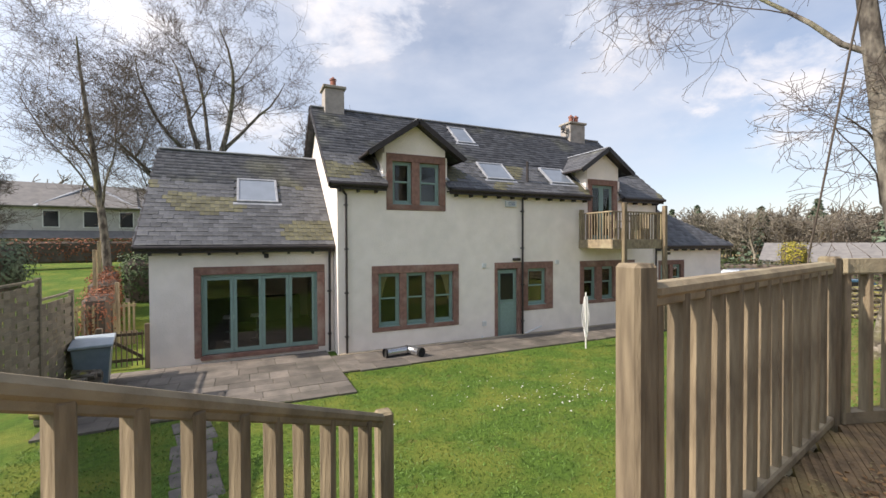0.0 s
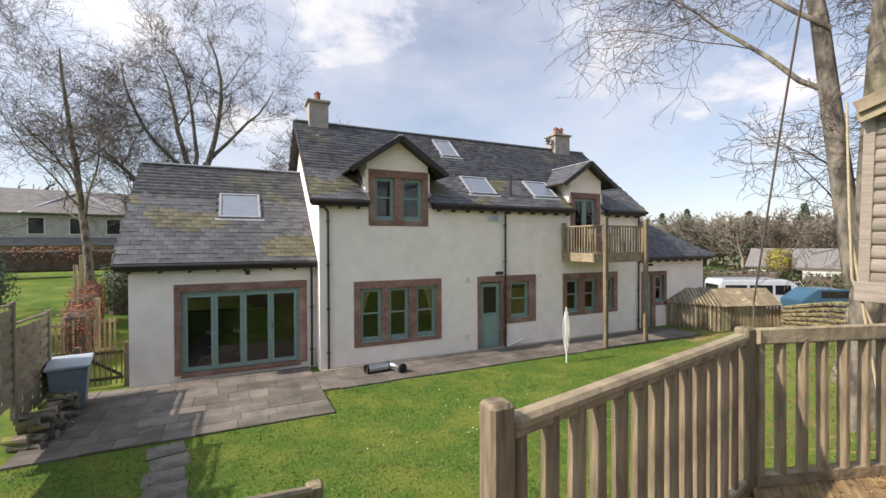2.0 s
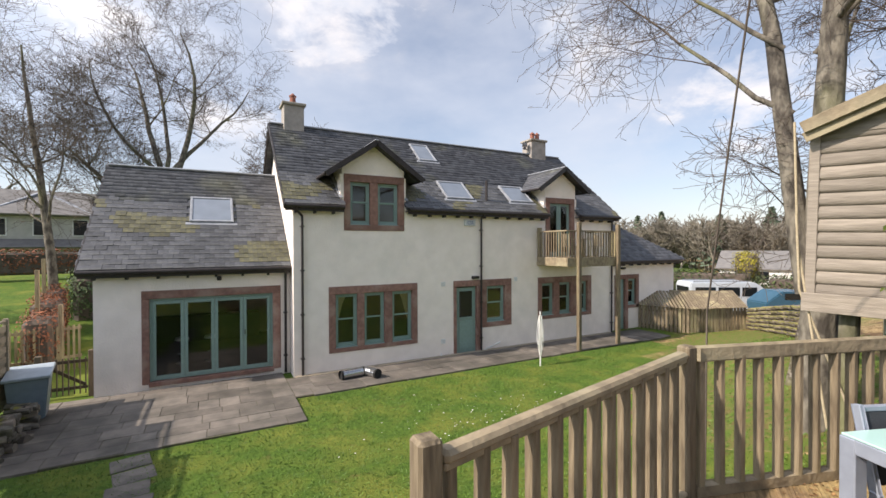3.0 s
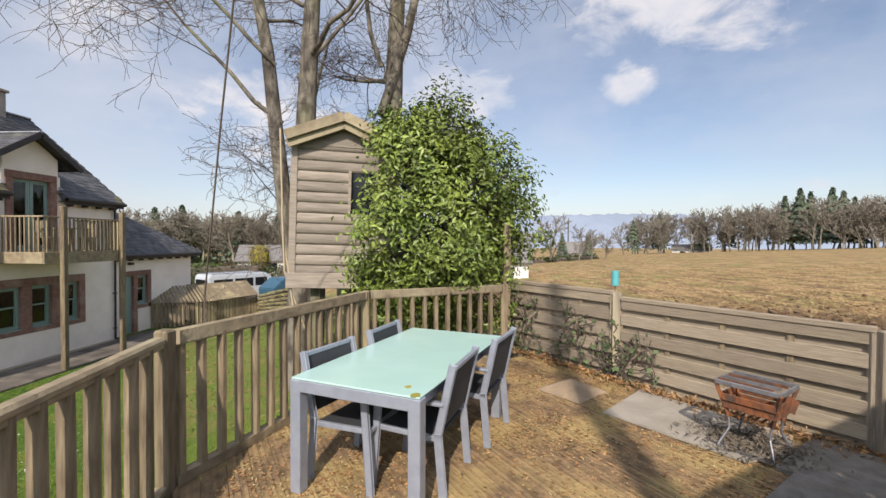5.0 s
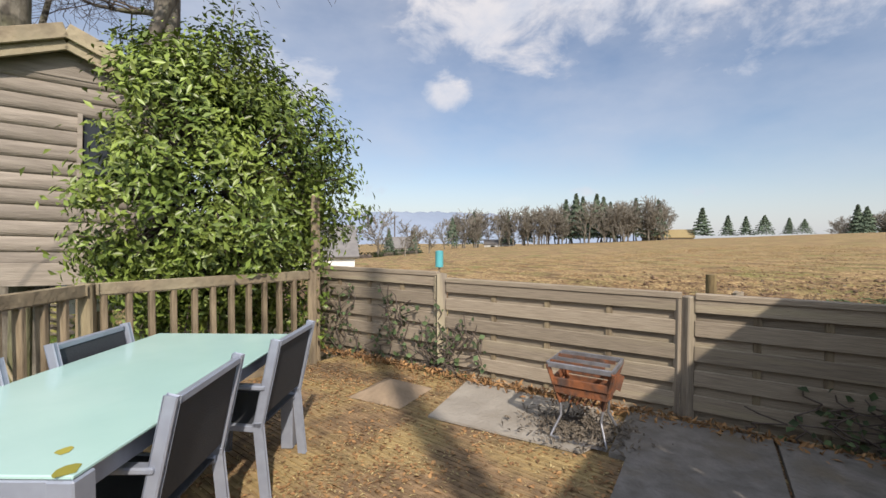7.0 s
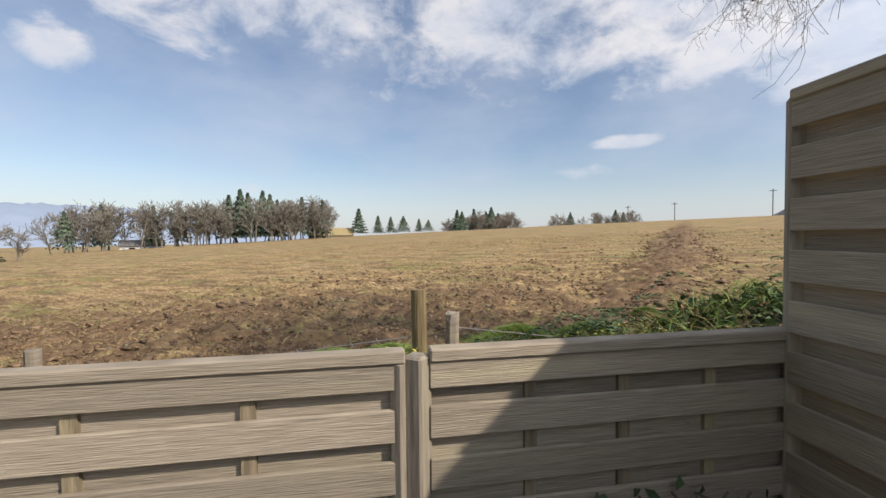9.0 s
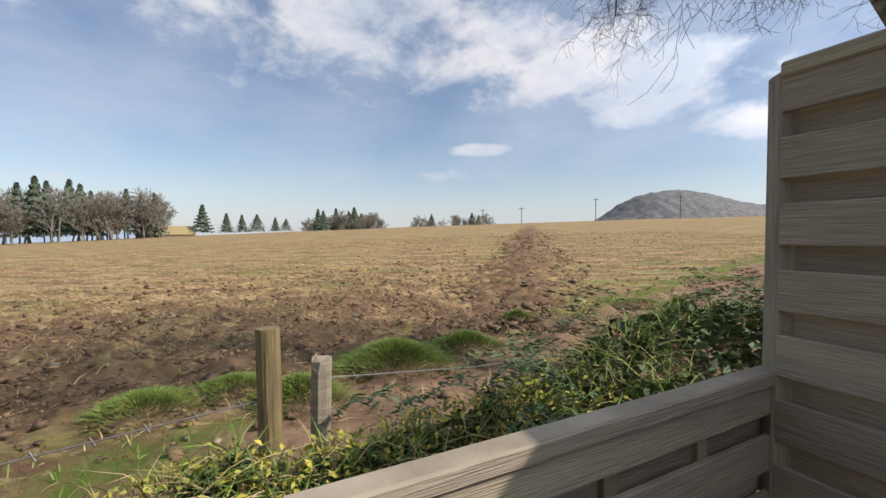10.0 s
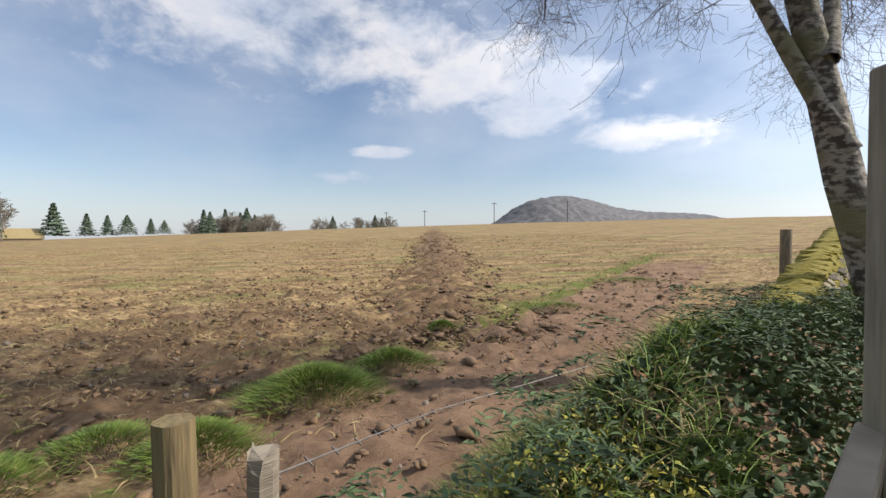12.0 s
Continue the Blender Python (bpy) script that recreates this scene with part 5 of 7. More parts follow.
def chair_at(s, side, turn, out, first_one=None):
    p = centre + tu * s + tv * (side * out)
    m = pose(p.x, p.y, 0.0, 0, 0, t_ang + (0 if side > 0 else 180) + turn) @ Matrix.Scale(0.92, 4)
    if first_one:
        first_one.matrix_world = m
        return first_one
    return copy_thing(first, pose(p.x, p.y, 0.0, 0, 0, t_ang + (0 if side > 0 else 180) + turn))


chair_at(-0.30, -1, 3, 0.22, first)
chair_at(0.46, -1, -2, 0.28)
chair_at(-0.40, 1, -3, 0.20)
chair_at(0.36, 1, 2, 0.20)

# ---- fire basket ----
fire = thing("fire_basket", "rusted steel fire basket on bent legs over ash", "fire pit", m=pose(4.02, -1.72, 0.021, 0, 0, 38.8) @ Matrix.Diagonal((0.74, 0.9, 1.1, 1)))
for z, a, b in ((0.43, 0.27, 0.19), (0.33, 0.235, 0.16), (0.28, 0.22, 0.145)):
    for s in (-1, 1):
        part("basket_bar", beam((-a, s * b, z), (a, s * b, z), 0.02, 0.03 if z > 0.4 else 0.045, 0.003), RUST if z < 0.4 else STEEL, fire)
        part("basket_bar", beam((s * a, -b, z), (s * a, b, z), 0.02, 0.03 if z > 0.4 else 0.045, 0.003), RUST if z < 0.4 else STEEL, fire)
for s in (-1, 1):
    for q in (-1, 1):
        part("corner_bar", beam((s * 0.27, q * 0.19, 0.43), (s * 0.18, q * 0.11, 0.2), 0.025, 0.025, 0.003), RUST, fire)
        tube_part("leg", [(s * 0.18, q * 0.11, 0.2), (s * 0.17, q * 0.12, 0.12), (s * 0.24, q * 0.2, 0.0)], 0.011, STEEL, fire, 6)
for k in range(6):
    x = -0.15 + k * 0.06
    part("grate_bar", beam((x, -0.13, 0.21), (x, 0.13, 0.21), 0.012, 0.012), RUST, fire)
for s in (-1, 1):
    part("foot_bar", beam((-0.24, s * 0.2, 0.008), (0.24, s * 0.2, 0.008), 0.02, 0.014), STEEL, fire)
    part("end_plate", beam((s * 0.25, -0.14, 0.36), (s * 0.22, -0.12, 0.27), 0.02, 0.1), RUST, fire)
for k in range(4):
    part("rack_bar", beam((-0.26 + k * 0.02, -0.15 + 0.1 * k, 0.44), (0.26, -0.15 + 0.1 * k, 0.44), 0.012, 0.02), RUST if k % 2 else STEEL, fire)
part("side_handle", beam((0.28, -0.08, 0.4), (0.36, -0.02, 0.38), 0.06, 0.02, 0.004), STEEL, fire)


# ---- loose litter on deck and slab ----
def scatter(name, n, place, size, mat, seed, label, category, zoff=0.006, flatness=0.15, aspect=0.6):
    rng = np.random.default_rng(seed)
    c = np.array([place(rng) for _ in range(n)])
    c[:, 2] += zoff
    nr = np.tile(np.array([[0, 0, 1.0]]), (n, 1))
    v, fc = leaves(c, nr, size, seed, flatness, aspect)
    return tagged(raw(name, v, fc, mat), label, category, kind="stuff")


def on_deck(rng):
    while True:
        p = Vector((rng.uniform(0.5, 6.3), rng.uniform(-2.6, 1.9)))
        if inside_deck(p) and rng.uniform() < 0.25 + 0.75 * smooth01(noise.noise((p.x * 1.6, p.y * 1.6, 4)), -0.1, 0.35):
            return (p.x, p.y, 0.0)


def on_ash(rng):
    p = Vector((4.06, -1.70)) + FENCE_U * rng.normal(0, 0.17) + FENCE_N * rng.normal(0, 0.14)
    return (p.x, p.y, 0.042)


scatter("fallen_leaves", 9000, on_deck, 0.032, DEADLEAF, 5, "small brown leaves and birch litter on the deck", "leaf litter")
scatter("pale_litter", 9000, on_deck, 0.026, STRAW, 6, "pale twigs and seed litter on the deck", "leaf litter", aspect=0.35)
scatter("ash_heap", 900, on_ash, 0.05, ASH, 7, "ash and burnt twigs under the fire basket", "ash", flatness=0.6, aspect=0.35)


def along_fence(rng):
    p = on_fence(rng.uniform(-1.3, 3.8), abs(rng.normal(0, 0.09)) + 0.06)
    return (p.x, p.y, 0.02 + abs(rng.normal(0, 0.02)))


scatter("fence_foot_litter", 1600, along_fence, 0.06, DEADLEAF, 8, "dead leaves and twigs along the fence foot", "leaf litter", flatness=0.7, aspect=0.3)


# ---- ivy on the fence ----
def ivy_on_fence(s0, s1, z1, n, seed, label, bias=1.0):
    rng = np.random.default_rng(seed)
    iv = thing("ivy", label, "ivy", m=pose(0, 0, 0))
    segs, c, nn = [], [], []
    for k in range(16):
        s, z = rng.uniform(s0, s1), 0.0
        p = on_fence(s, 0.07)
        last = Vector((p.x, p.y, 0.0))
        for j in range(8):
            s += rng.normal(0, 0.09)
            z += rng.uniform(0.02, 0.14) * (z1 / 0.7)
            q = on_fence(min(max(s, s0 - 0.2), s1 + 0.2), 0.06 + rng.uniform(0, 0.05))
            nxt = Vector((q.x, q.y, min(z, z1 + 0.1)))
            segs.append((tuple(last), tuple(nxt), 0.006, 0.005))
            for _ in range(int(n / 130)):
                if rng.uniform() < bias:
                    w = last.lerp(nxt, rng.uniform())
                    c.append((w.x + rng.normal(0, 0.03), w.y + rng.normal(0, 0.03), w.z + rng.normal(0, 0.04)))
                    nn.append((FENCE_N.x, FENCE_N.y, 0.3))
            last = nxt
    v, fc = tubes(segs, 4)
    raw("stem", v, fc, TWIG, iv)
    v, fc = leaves(c, nn, 0.055, seed, 0.5, 0.8)
    raw("leaves", v, fc, IVY, iv, label="green ivy leaves")


ivy_on_fence(2.2, 3.6, 0.72, 420, 21, "ivy stems climbing the mossy fence panel", 0.5)
ivy_on_fence(-1.35, -0.5, 0.35, 330, 22, "bare ivy stems at the shaded fence corner", 0.5)
ivy_on_fence(1.85, 2.2, 0.5, 260, 23, "ivy strands on the leaning fence post", 0.35)


# ---- bare trees ----
def grow(rng, p, d, length, r, level, top, segs, steps, kids, spread, droop, rmin, first=0.35, limb=(0.24, 0.42), wob=0.10):
    """Adds one limb and, from it, the next finer ones."""
    step = length / steps
    for i in range(steps):
        k = i / steps
        d = (d + Vector((rng.gauss(0, wob + 0.085 * level), rng.gauss(0, wob + 0.085 * level), rng.gauss(0, 0.06 + 0.04 * level) + (0.05 if level else 0.0) - droop * level * 0.05))).normalized()
        q = p + d * step
        r1 = max(rmin, r * ((1 - 0.93 * (i + 1) / steps) / (1 - 0.93 * k)) ** 0.7 if level == 0 else r * 0.35 ** (1 / steps))
        segs.append((tuple(p), tuple(q), r, r1))
        if level < top and (k >= first or (level > 0 and k > 0.15)):
            for _ in range(kids[level]):
                if rng.random() < 0.85:
                    side = Vector((rng.gauss(0, 1), rng.gauss(0, 1), rng.gauss(0, 0.5) - droop * 0.6))
                    nd = (d * (1.0 - spread * 0.4) + side.normalized() * spread).normalized()
                    grow(rng, p.lerp(q, rng.random()), nd, length * (rng.uniform(*limb) * (1.15 - 0.5 * k) if level == 0 else rng.uniform(0.38, 0.62)), max(rmin, r1 * (rng.uniform(0.3, 0.5) if level == 0 else rng.uniform(0.42, 0.6))), level + 1, top, segs, max(3, steps - 2), kids, spread, droop, rmin, first, limb)
        p, r = q, r1


def bare_tree(name, base, height, radius, seed, label, bark=BARK, lean=(0, 0), top=4, kids=(2, 2, 2, 1), spread=0.75, droop=0.0, rmin=0.006, stems=((0, 0, 0, 1.0),), steps=8, crown_mat=TWIG, first=0.35, limb=(0.24, 0.42), limbs=(), wob=0.10):
    rng = random.Random(seed)
    t = thing(name, label, "tree", m=pose(*base))
    segs = []
    for sx, sy, tilt, k in stems:
        d = Vector((lean[0] + sx * tilt, lean[1] + sy * tilt, 1)).normalized()
        grow(rng, Vector((sx * radius * 1.2, sy * radius * 1.2, -0.3)), d, height * k * 0.8, radius * k, 0, top, segs, steps + 2, kids, spread, droop, rmin, first, limb, wob)
    for start, way, length, r in limbs:
        grow(rng, Vector(start) - Vector(base), Vector(way).normalized(), length, r, 0 if r > 0.09 else 1, top, segs, steps, kids, spread, droop, rmin, 0.3, limb, wob)
    thick = [s for s in segs if s[2] > 0.028]
    thin = [s for s in segs if s[2] <= 0.028]
    v, fc = tubes(thick, 9)
    raw("trunk", v, fc, bark, t, True, "bark-covered trunk and limbs")
    if thin:
        v, fc = tubes(thin, 3)
        raw("crown", v, fc, crown_mat, t, False, "fine bare twigs")
    return t


bare_tree("tree", (-4.75, 22.1, -1.9), 14.5, 0.19, 11, "tall slender bare tree with mossy trunk on the lawn", lean=(-0.02, 0.0), kids=(2, 2, 2, 1), spread=0.78, limb=(0.26, 0.42), first=0.25, wob=0.03, rmin=0.005)
bare_tree("tree", (-2.2, 34.6, -1.6), 19.0, 0.42, 5, "broad bare tree behind the extension roof", kids=(2, 3, 2, 1), spread=0.75, rmin=0.008, stems=((0, 0, 0, 0.75),), first=0.3, limb=(0.32, 0.5), wob=0.12,
          limbs=(((-2.2, 34.6, 4.8), (0.28, 0, 1), 11.5, 0.22), ((-2.2, 34.6, 5.6), (-0.3, 0.1, 1), 11.0, 0.2), ((-2.2, 34.6, 6.2), (0.62, -0.1, 1), 9.0, 0.16),
                 ((-2.2, 34.6, 6.0), (-0.75, 0, 0.9), 8.5, 0.15), ((-2.2, 34.6, 6.6), (0.05, 0.4, 1), 10.0, 0.15)))
bare_tree("tree", (3.6, 31.5, -1.8), 13.5, 0.3, 19, "spreading bare tree behind the house", kids=(2, 2, 2, 1), spread=0.95, lean=(0.12, 0), rmin=0.009)
bare_tree("tree", (-10.2, 24.0, -1.2), 8.0, 0.16, 27, "small bushy bare tree beside the lawn", kids=(2, 2, 2, 2), spread=0.9)
bare_tree("tree", (12.5, 40.0, -2.0), 11.0, 0.25, 31, "bare tree showing over the house ridge", kids=(2, 2, 2, 1), spread=0.85, rmin=0.01, top=3)
# trees by the tree house
bare_tree("tree", (8.3, 3.45, -2.2), 15.5, 0.27, 41, "stout pale-barked bare tree forking behind the tree house", bark=BARK, lean=(0.0, 0.0), wob=0.025, kids=(1, 2, 2, 2), spread=0.8, droop=0.35, rmin=0.004, first=0.45, limb=(0.2, 0.32),
          limbs=(((8.32, 3.55, 0.9), (0.0, 0.055, 1), 10.5, 0.15), ((8.25, 3.7, 3.6), (-0.3, 0.9, 0.75), 4.6, 0.045), ((8.3, 3.45, 4.4), (0.1, -0.55, 0.9), 4.5, 0.045), ((8.2, 3.8, 4.6), (-0.5, 0.8, 0.6), 4.2, 0.04)))
bare_tree("tree", (8.84, 2.05, -2.1), 15.5, 0.29, 43, "thick grey bare tree behind the evergreen bush", bark=BARK, lean=(0.0, -0.01), wob=0.025, kids=(1, 2, 2, 1), spread=0.75, droop=0.2, rmin=0.004, first=0.5, limb=(0.18, 0.3),
          limbs=(((8.84, 2.05, 3.9), (0.05, -0.28, 1), 6.5, 0.10), ((8.84, 2.05, 4.8), (-0.1, 0.4, 1), 5.0, 0.05)))
bare_tree("tree", (9.9, 4.6, -2.2), 11.0, 0.13, 47, "slim bare tree behind the tree house", bark=BIRCH, lean=(0.1, -0.12), wob=0.04, kids=(1, 2, 2, 1), spread=0.8, droop=0.3, rmin=0.004, first=0.4, limb=(0.2, 0.3))
# tree west of the tall fence, whose trunk shades the deck
bare_tree("tree", (-2.2, -0.86, -0.9), 14.0, 0.22, 59, "slim bare tree beyond the tall fence", bark=BARK, kids=(1, 2, 1, 1), spread=0.7, first=0.55, limb=(0.18, 0.26), top=3, wob=0.02)
# birch beyond the tall fence
bare_tree("birch_tree", (-1.15, -6.62, -0.4), 11.5, 0.23, 53, "leaning birch with peeling bark and drooping twigs", bark=BIRCH, lean=(0.2, -0.1), kids=(2, 2, 3, 2), spread=0.85, droop=0.5, rmin=0.0022, first=0.42, limb=(0.3, 0.45), wob=0.02,
          limbs=(((-0.6, -6.9, 2.3), (0.5, -0.25, 1.1), 5.0, 0.105), ((-0.42, -6.98, 3.3), (-0.5, -0.5, 1.0), 3.8, 0.095), ((-0.15, -7.12, 4.6), (0.9, -0.15, 0.55), 5.6, 0.095)))

# ---- tree house ----


def log_board(a, b, parent):
    """A rounded lap board between two ends."""
    a, b = Vector(a), Vector(b)
    u = (b - a).normalized()
    out = Vector((u.y, -u.x, 0))
    v, f = [], []
    prof = ((0.0, -0.085), (0.022, -0.08), (0.038, -0.045), (0.04, 0.0), (0.03, 0.045), (0.008, 0.078), (0.0, 0.085), (-0.02, 0.085), (-0.02, -0.085))
    for p in (a, b):
        for o, z in prof:
            v.append(p + out * o + Vector((0, 0, z)))
    n = len(prof)
    for i in range(n):
        f.append((i, (i + 1) % n, n + (i + 1) % n, n + i))
    return raw("log_board", v, f, LOGBOARD, parent, False)


th = thing("tree_house", "weathered log-lap tree house on legs beside the birch", "tree house")
W, DP, ZB, ZE, ZA = 1.35, 1.3, 0.0, 2.0, 2.28
for k in range(13):
    z = ZB + 0.02 + k * 0.152
    spans = ((-W / 2, 0.10), (0.50, W / 2)) if k in (6, 7, 8, 9) else ((-W / 2, W / 2),)
    for a, b in spans:
        log_board((a, 0.0, z + 0.076), (b, 0.0, z + 0.076), th)
    log_board((W / 2, 0.0, z + 0.076), (W / 2, DP, z + 0.076), th)
    log_board((-W / 2, DP, z + 0.076), (-W / 2, 0.0, z + 0.076), th)
for cx in (-W / 2 - 0.01, W / 2 + 0.01):
    part("corner_board", box(cx - 0.05, cx + 0.05, -0.05, 0.05, 0.0, ZE - 0.06, 0.008), LOGBOARD, th)
part("floor_panel", box(-W / 2, W / 2, 0.0, DP, -0.02, 0.02), LOGBOARD, th)
part("inner_wall", box(-W / 2 + 0.05, W / 2 - 0.05, DP - 0.06, DP, 0.02, ZE), BLACK_TRIM, th)
part("skirt_board", box(-W / 2 - 0.08, W / 2 + 0.08, -0.1, -0.07, -0.16, 0.06, 0.005), LOGBOARD, th)
for s in (-1, 1):
    part("roof_board", beam((s * (W / 2 + 0.1), DP / 2 - 0.05, ZE - 0.02), (0, DP / 2 - 0.05, ZA + 0.02), DP + 0.3, 0.04), LOGBOARD, th)
    part("bargeboard", beam((s * (W / 2 + 0.12), -0.22, ZE - 0.02), (0, -0.22, ZA + 0.03), 0.03, 0.14, 0.006), WOOD_X, th)
    part("bargeboard", beam((s * (W / 2 + 0.10), -0.17, ZE - 0.13), (0, -0.17, ZA - 0.08), 0.03, 0.12, 0.006), WOOD_X, th)
    part("window_jamb", box(0.30 + s * 0.2 - 0.02, 0.30 + s * 0.2 + 0.02, -0.09, 0.03, 0.92, 1.56), LOGBOARD, th)
gp = bmesh.new()
vs = [gp.verts.new((x, y, z)) for y in (-0.05, 0.05) for x, z in ((-W / 2, ZE - 0.1), (W / 2, ZE - 0.1), (0, ZA - 0.05))]
gp.faces.new(vs[:3])
gp.faces.new(vs[3:][::-1])
part("gable_board", gp, LOGBOARD, th)
part("window_pane", box(0.10, 0.50, -0.01, 0.005, 0.93, 1.55), DARKGLASS, th, "dark window")
for x in (-0.35, 0.15):
    for y in (0.15, DP - 0.15):
        part("leg", beam((x, y, -3.4), (x, y, -0.02), 0.16, 0.16, 0.02), WOOD if x > 0 else BARK, th)
TH_ANG = 74.0
th.matrix_world = pose(7.0, 2.27, 0.98, 0, 1.5, -TH_ANG)
ww = tagged(part("white_board", box(-0.35, 0.35, -0.02, 0.02, 0, 0.42), WHITE), "white painted board under the tree house", "board")
ww.matrix_world = pose(7.75, 2.2, 0.43, 0, 0, -62)
post = tagged(part("board_post", box(-0.05, 0.05, -0.05, 0.05, -3.2, 0.0), WOOD), "wooden post carrying the white board", "post")
post.matrix_world = pose(7.75, 2.2, 0.43, 0, 0, -62)
for k, (x0, y0, z0, x1, y1, z1) in enumerate(((6.72, 3.05, 3.1, 6.78, 2.75, -0.5), (6.70, 3.02, 2.0, 6.95, 2.60, -0.3))):
    tagged(tube_part("rope", [(x0, y0, z0), (x0 + 0.03, y0 - 0.02, (z0 * 0.6 + z1 * 0.4)), (x1, y1, z1)], 0.014, ROPE), "pale rope hanging from the tree house", "rope", "ropes")
tagged(tube_part("swing_rope", [(5.25, 3.25, -1.7), (5.2, 3.2, 0.9), (4.62, 2.66, 2.6), (4.25, 2.3, 3.7), (3.5, 1.7, 6.0)], 0.009, TWIG), "dark rope slung from the tree to the lawn", "rope")

# ---- evergreen bush ----
bush = thing("evergreen_bush", "large glossy evergreen bush beside the tree house", "bush", m=pose(0, 0, 0))
rng = np.random.default_rng(61)
BC, BR = np.array([7.08, 0.98, 1.82]), np.array([1.42, 1.5, 1.78])
segs, cs, ns = [], [], []
for k in range(1050):
    dvec = rng.normal(0, 1, 3)
    dvec /= np.linalg.norm(dvec)
    rr = rng.uniform(0.55, 1.0) ** 0.5
    c0 = BC + BR * dvec * rr * (0.92 + 0.34 * noise.noise((dvec[0] * 2.3, dvec[1] * 2.3, dvec[2] * 2.3)) + 0.2 * noise.noise((dvec[0] * 6, dvec[1] * 6, dvec[2] * 6 + 3)))
    if c0[2] < -0.6 or c0[1] > (1.74 if c0[2] > 1.2 else 2.0):
        continue
    if dvec[2] > 0.3:
        c0[:2] = BC[:2] + (c0[:2] - BC[:2]) * (1.0 - 0.18 * (dvec[2] - 0.3))
    segs.append((tuple(BC + (c0 - BC) * 0.35), tuple(c0), 0.012, 0.004))
    m = 44
    off = rng.normal(0, 1, (m, 3)) * np.array([0.105, 0.105, 0.10])
    pts = c0 + off
    cs.append(pts)
    ns.append(np.tile(dvec * 0.8 + np.array([0, 0, 0.45]), (m, 1)) + off * 2)
cs, ns = np.concatenate(cs), np.concatenate(ns)
v, fc = leaves(cs, ns, 0.088, 62, 0.55, 0.42)
raw("leaves", v, fc, LEAF, bush, False, "glossy pointed green leaves")
v, fc = tubes(segs + [((7.05, 0.92, -2.0), (7.05, 0.92, 1.4), 0.09, 0.05)], 4)
raw("stem", v, fc, TWIG, bush)
# ivy-clad post at the railing corner
ivp = thing("ivy_post", "post clad in ivy at the railing corner", "post", m=pose(0, 0, 0))
part("post_shaft", beam((6.42, -0.12, -0.4), (6.42, -0.12, 1.75), 0.09, 0.09, 0.01), WOOD, ivp)
c = np.stack([6.42 + rng.normal(0, 0.07, 420), -0.12 + rng.normal(0, 0.07, 420), rng.uniform(0.1, 1.95, 420)], 1)
v, fc = leaves(c, c - np.array([6.42, -0.12, 1.0]), 0.06, 63, 0.6, 0.75)
raw("ivy_leaves", v, fc, LEAF, ivp)


# ---- garden below ----
def gz(x, y):
    return float(ground_z(x, y))


paving = thing("patio", "worn sandstone paving along the back of the house", "paving", kind="structure", m=pose(0, 0, 0))
rngp = random.Random(71)
SOILBED = material("joint_earth", (0.11, 0.095, 0.07), (0.07, 0.075, 0.04), 12, 0.95, bump=0.5)


def in_patio(x, y):
    return (-3.2 < x < 2.36 and 10.2 < y < 14.2) or (2.36 <= x < 17.5 and 11.75 < y < 13.55)


part("bedding", box(-3.15, 2.35, 10.25, 14.2, -2.4, -2.212), SOILBED, paving, "dark earth joints")
part("bedding", box(2.35, 17.4, 11.8, 13.55, -2.4, -2.212), SOILBED, paving, "dark earth joints")
for X0, X1, Y0, Y1 in ((-3.2, 2.35, 10.2, 14.2), (2.358, 17.5, 11.75, 13.42)):
    y = Y0
    while y < Y1 - 0.1:
        h = rngp.choice((0.4, 0.5, 0.62))
        h = Y1 - y if Y1 - y - h < 0.25 else h
        x = X0
        while x < X1 - 0.05:
            w = rngp.choice((0.45, 0.6, 0.75, 0.95))
            w = X1 - x if X1 - x - w < 0.3 else w
            lip = rngp.uniform(0, 0.10) if y == Y0 else 0.0
            zz = -2.20 + rngp.uniform(-0.006, 0.006)
            if not (x + w > 2.5 and y + h > 13.5 and X0 < 0):
                part("paving_slab", box(x + 0.005, x + w - 0.005, y + 0.005 + lip, y + h - 0.005, zz - 0.06, zz, 0.006), PAVING, paving)
            x += w
        y += h
for k in range(7):
    x, yy = -0.75 + 0.05 * k + rngp.uniform(-0.05, 0.05), 9.85 - k * 0.55
    zz = gz(x, yy) + 0.02
    s = part("path_slab", box(-0.3, 0.3, -0.25, 0.25, -0.05, 0.0, 0.01), PAVING, paving)
    s.matrix_world = pose(x, yy, zz, 0, 0, rngp.uniform(-6, 6) + 6)
part("gravel_margin", box(2.62, 15.8, 13.42, 13.6, -2.3, -2.19), material("pale_gravel", (0.42, 0.36, 0.27), (0.28, 0.24, 0.18), 45, 0.95, bump=1.0, bump_scale=60), paving, "pale gravel margin")


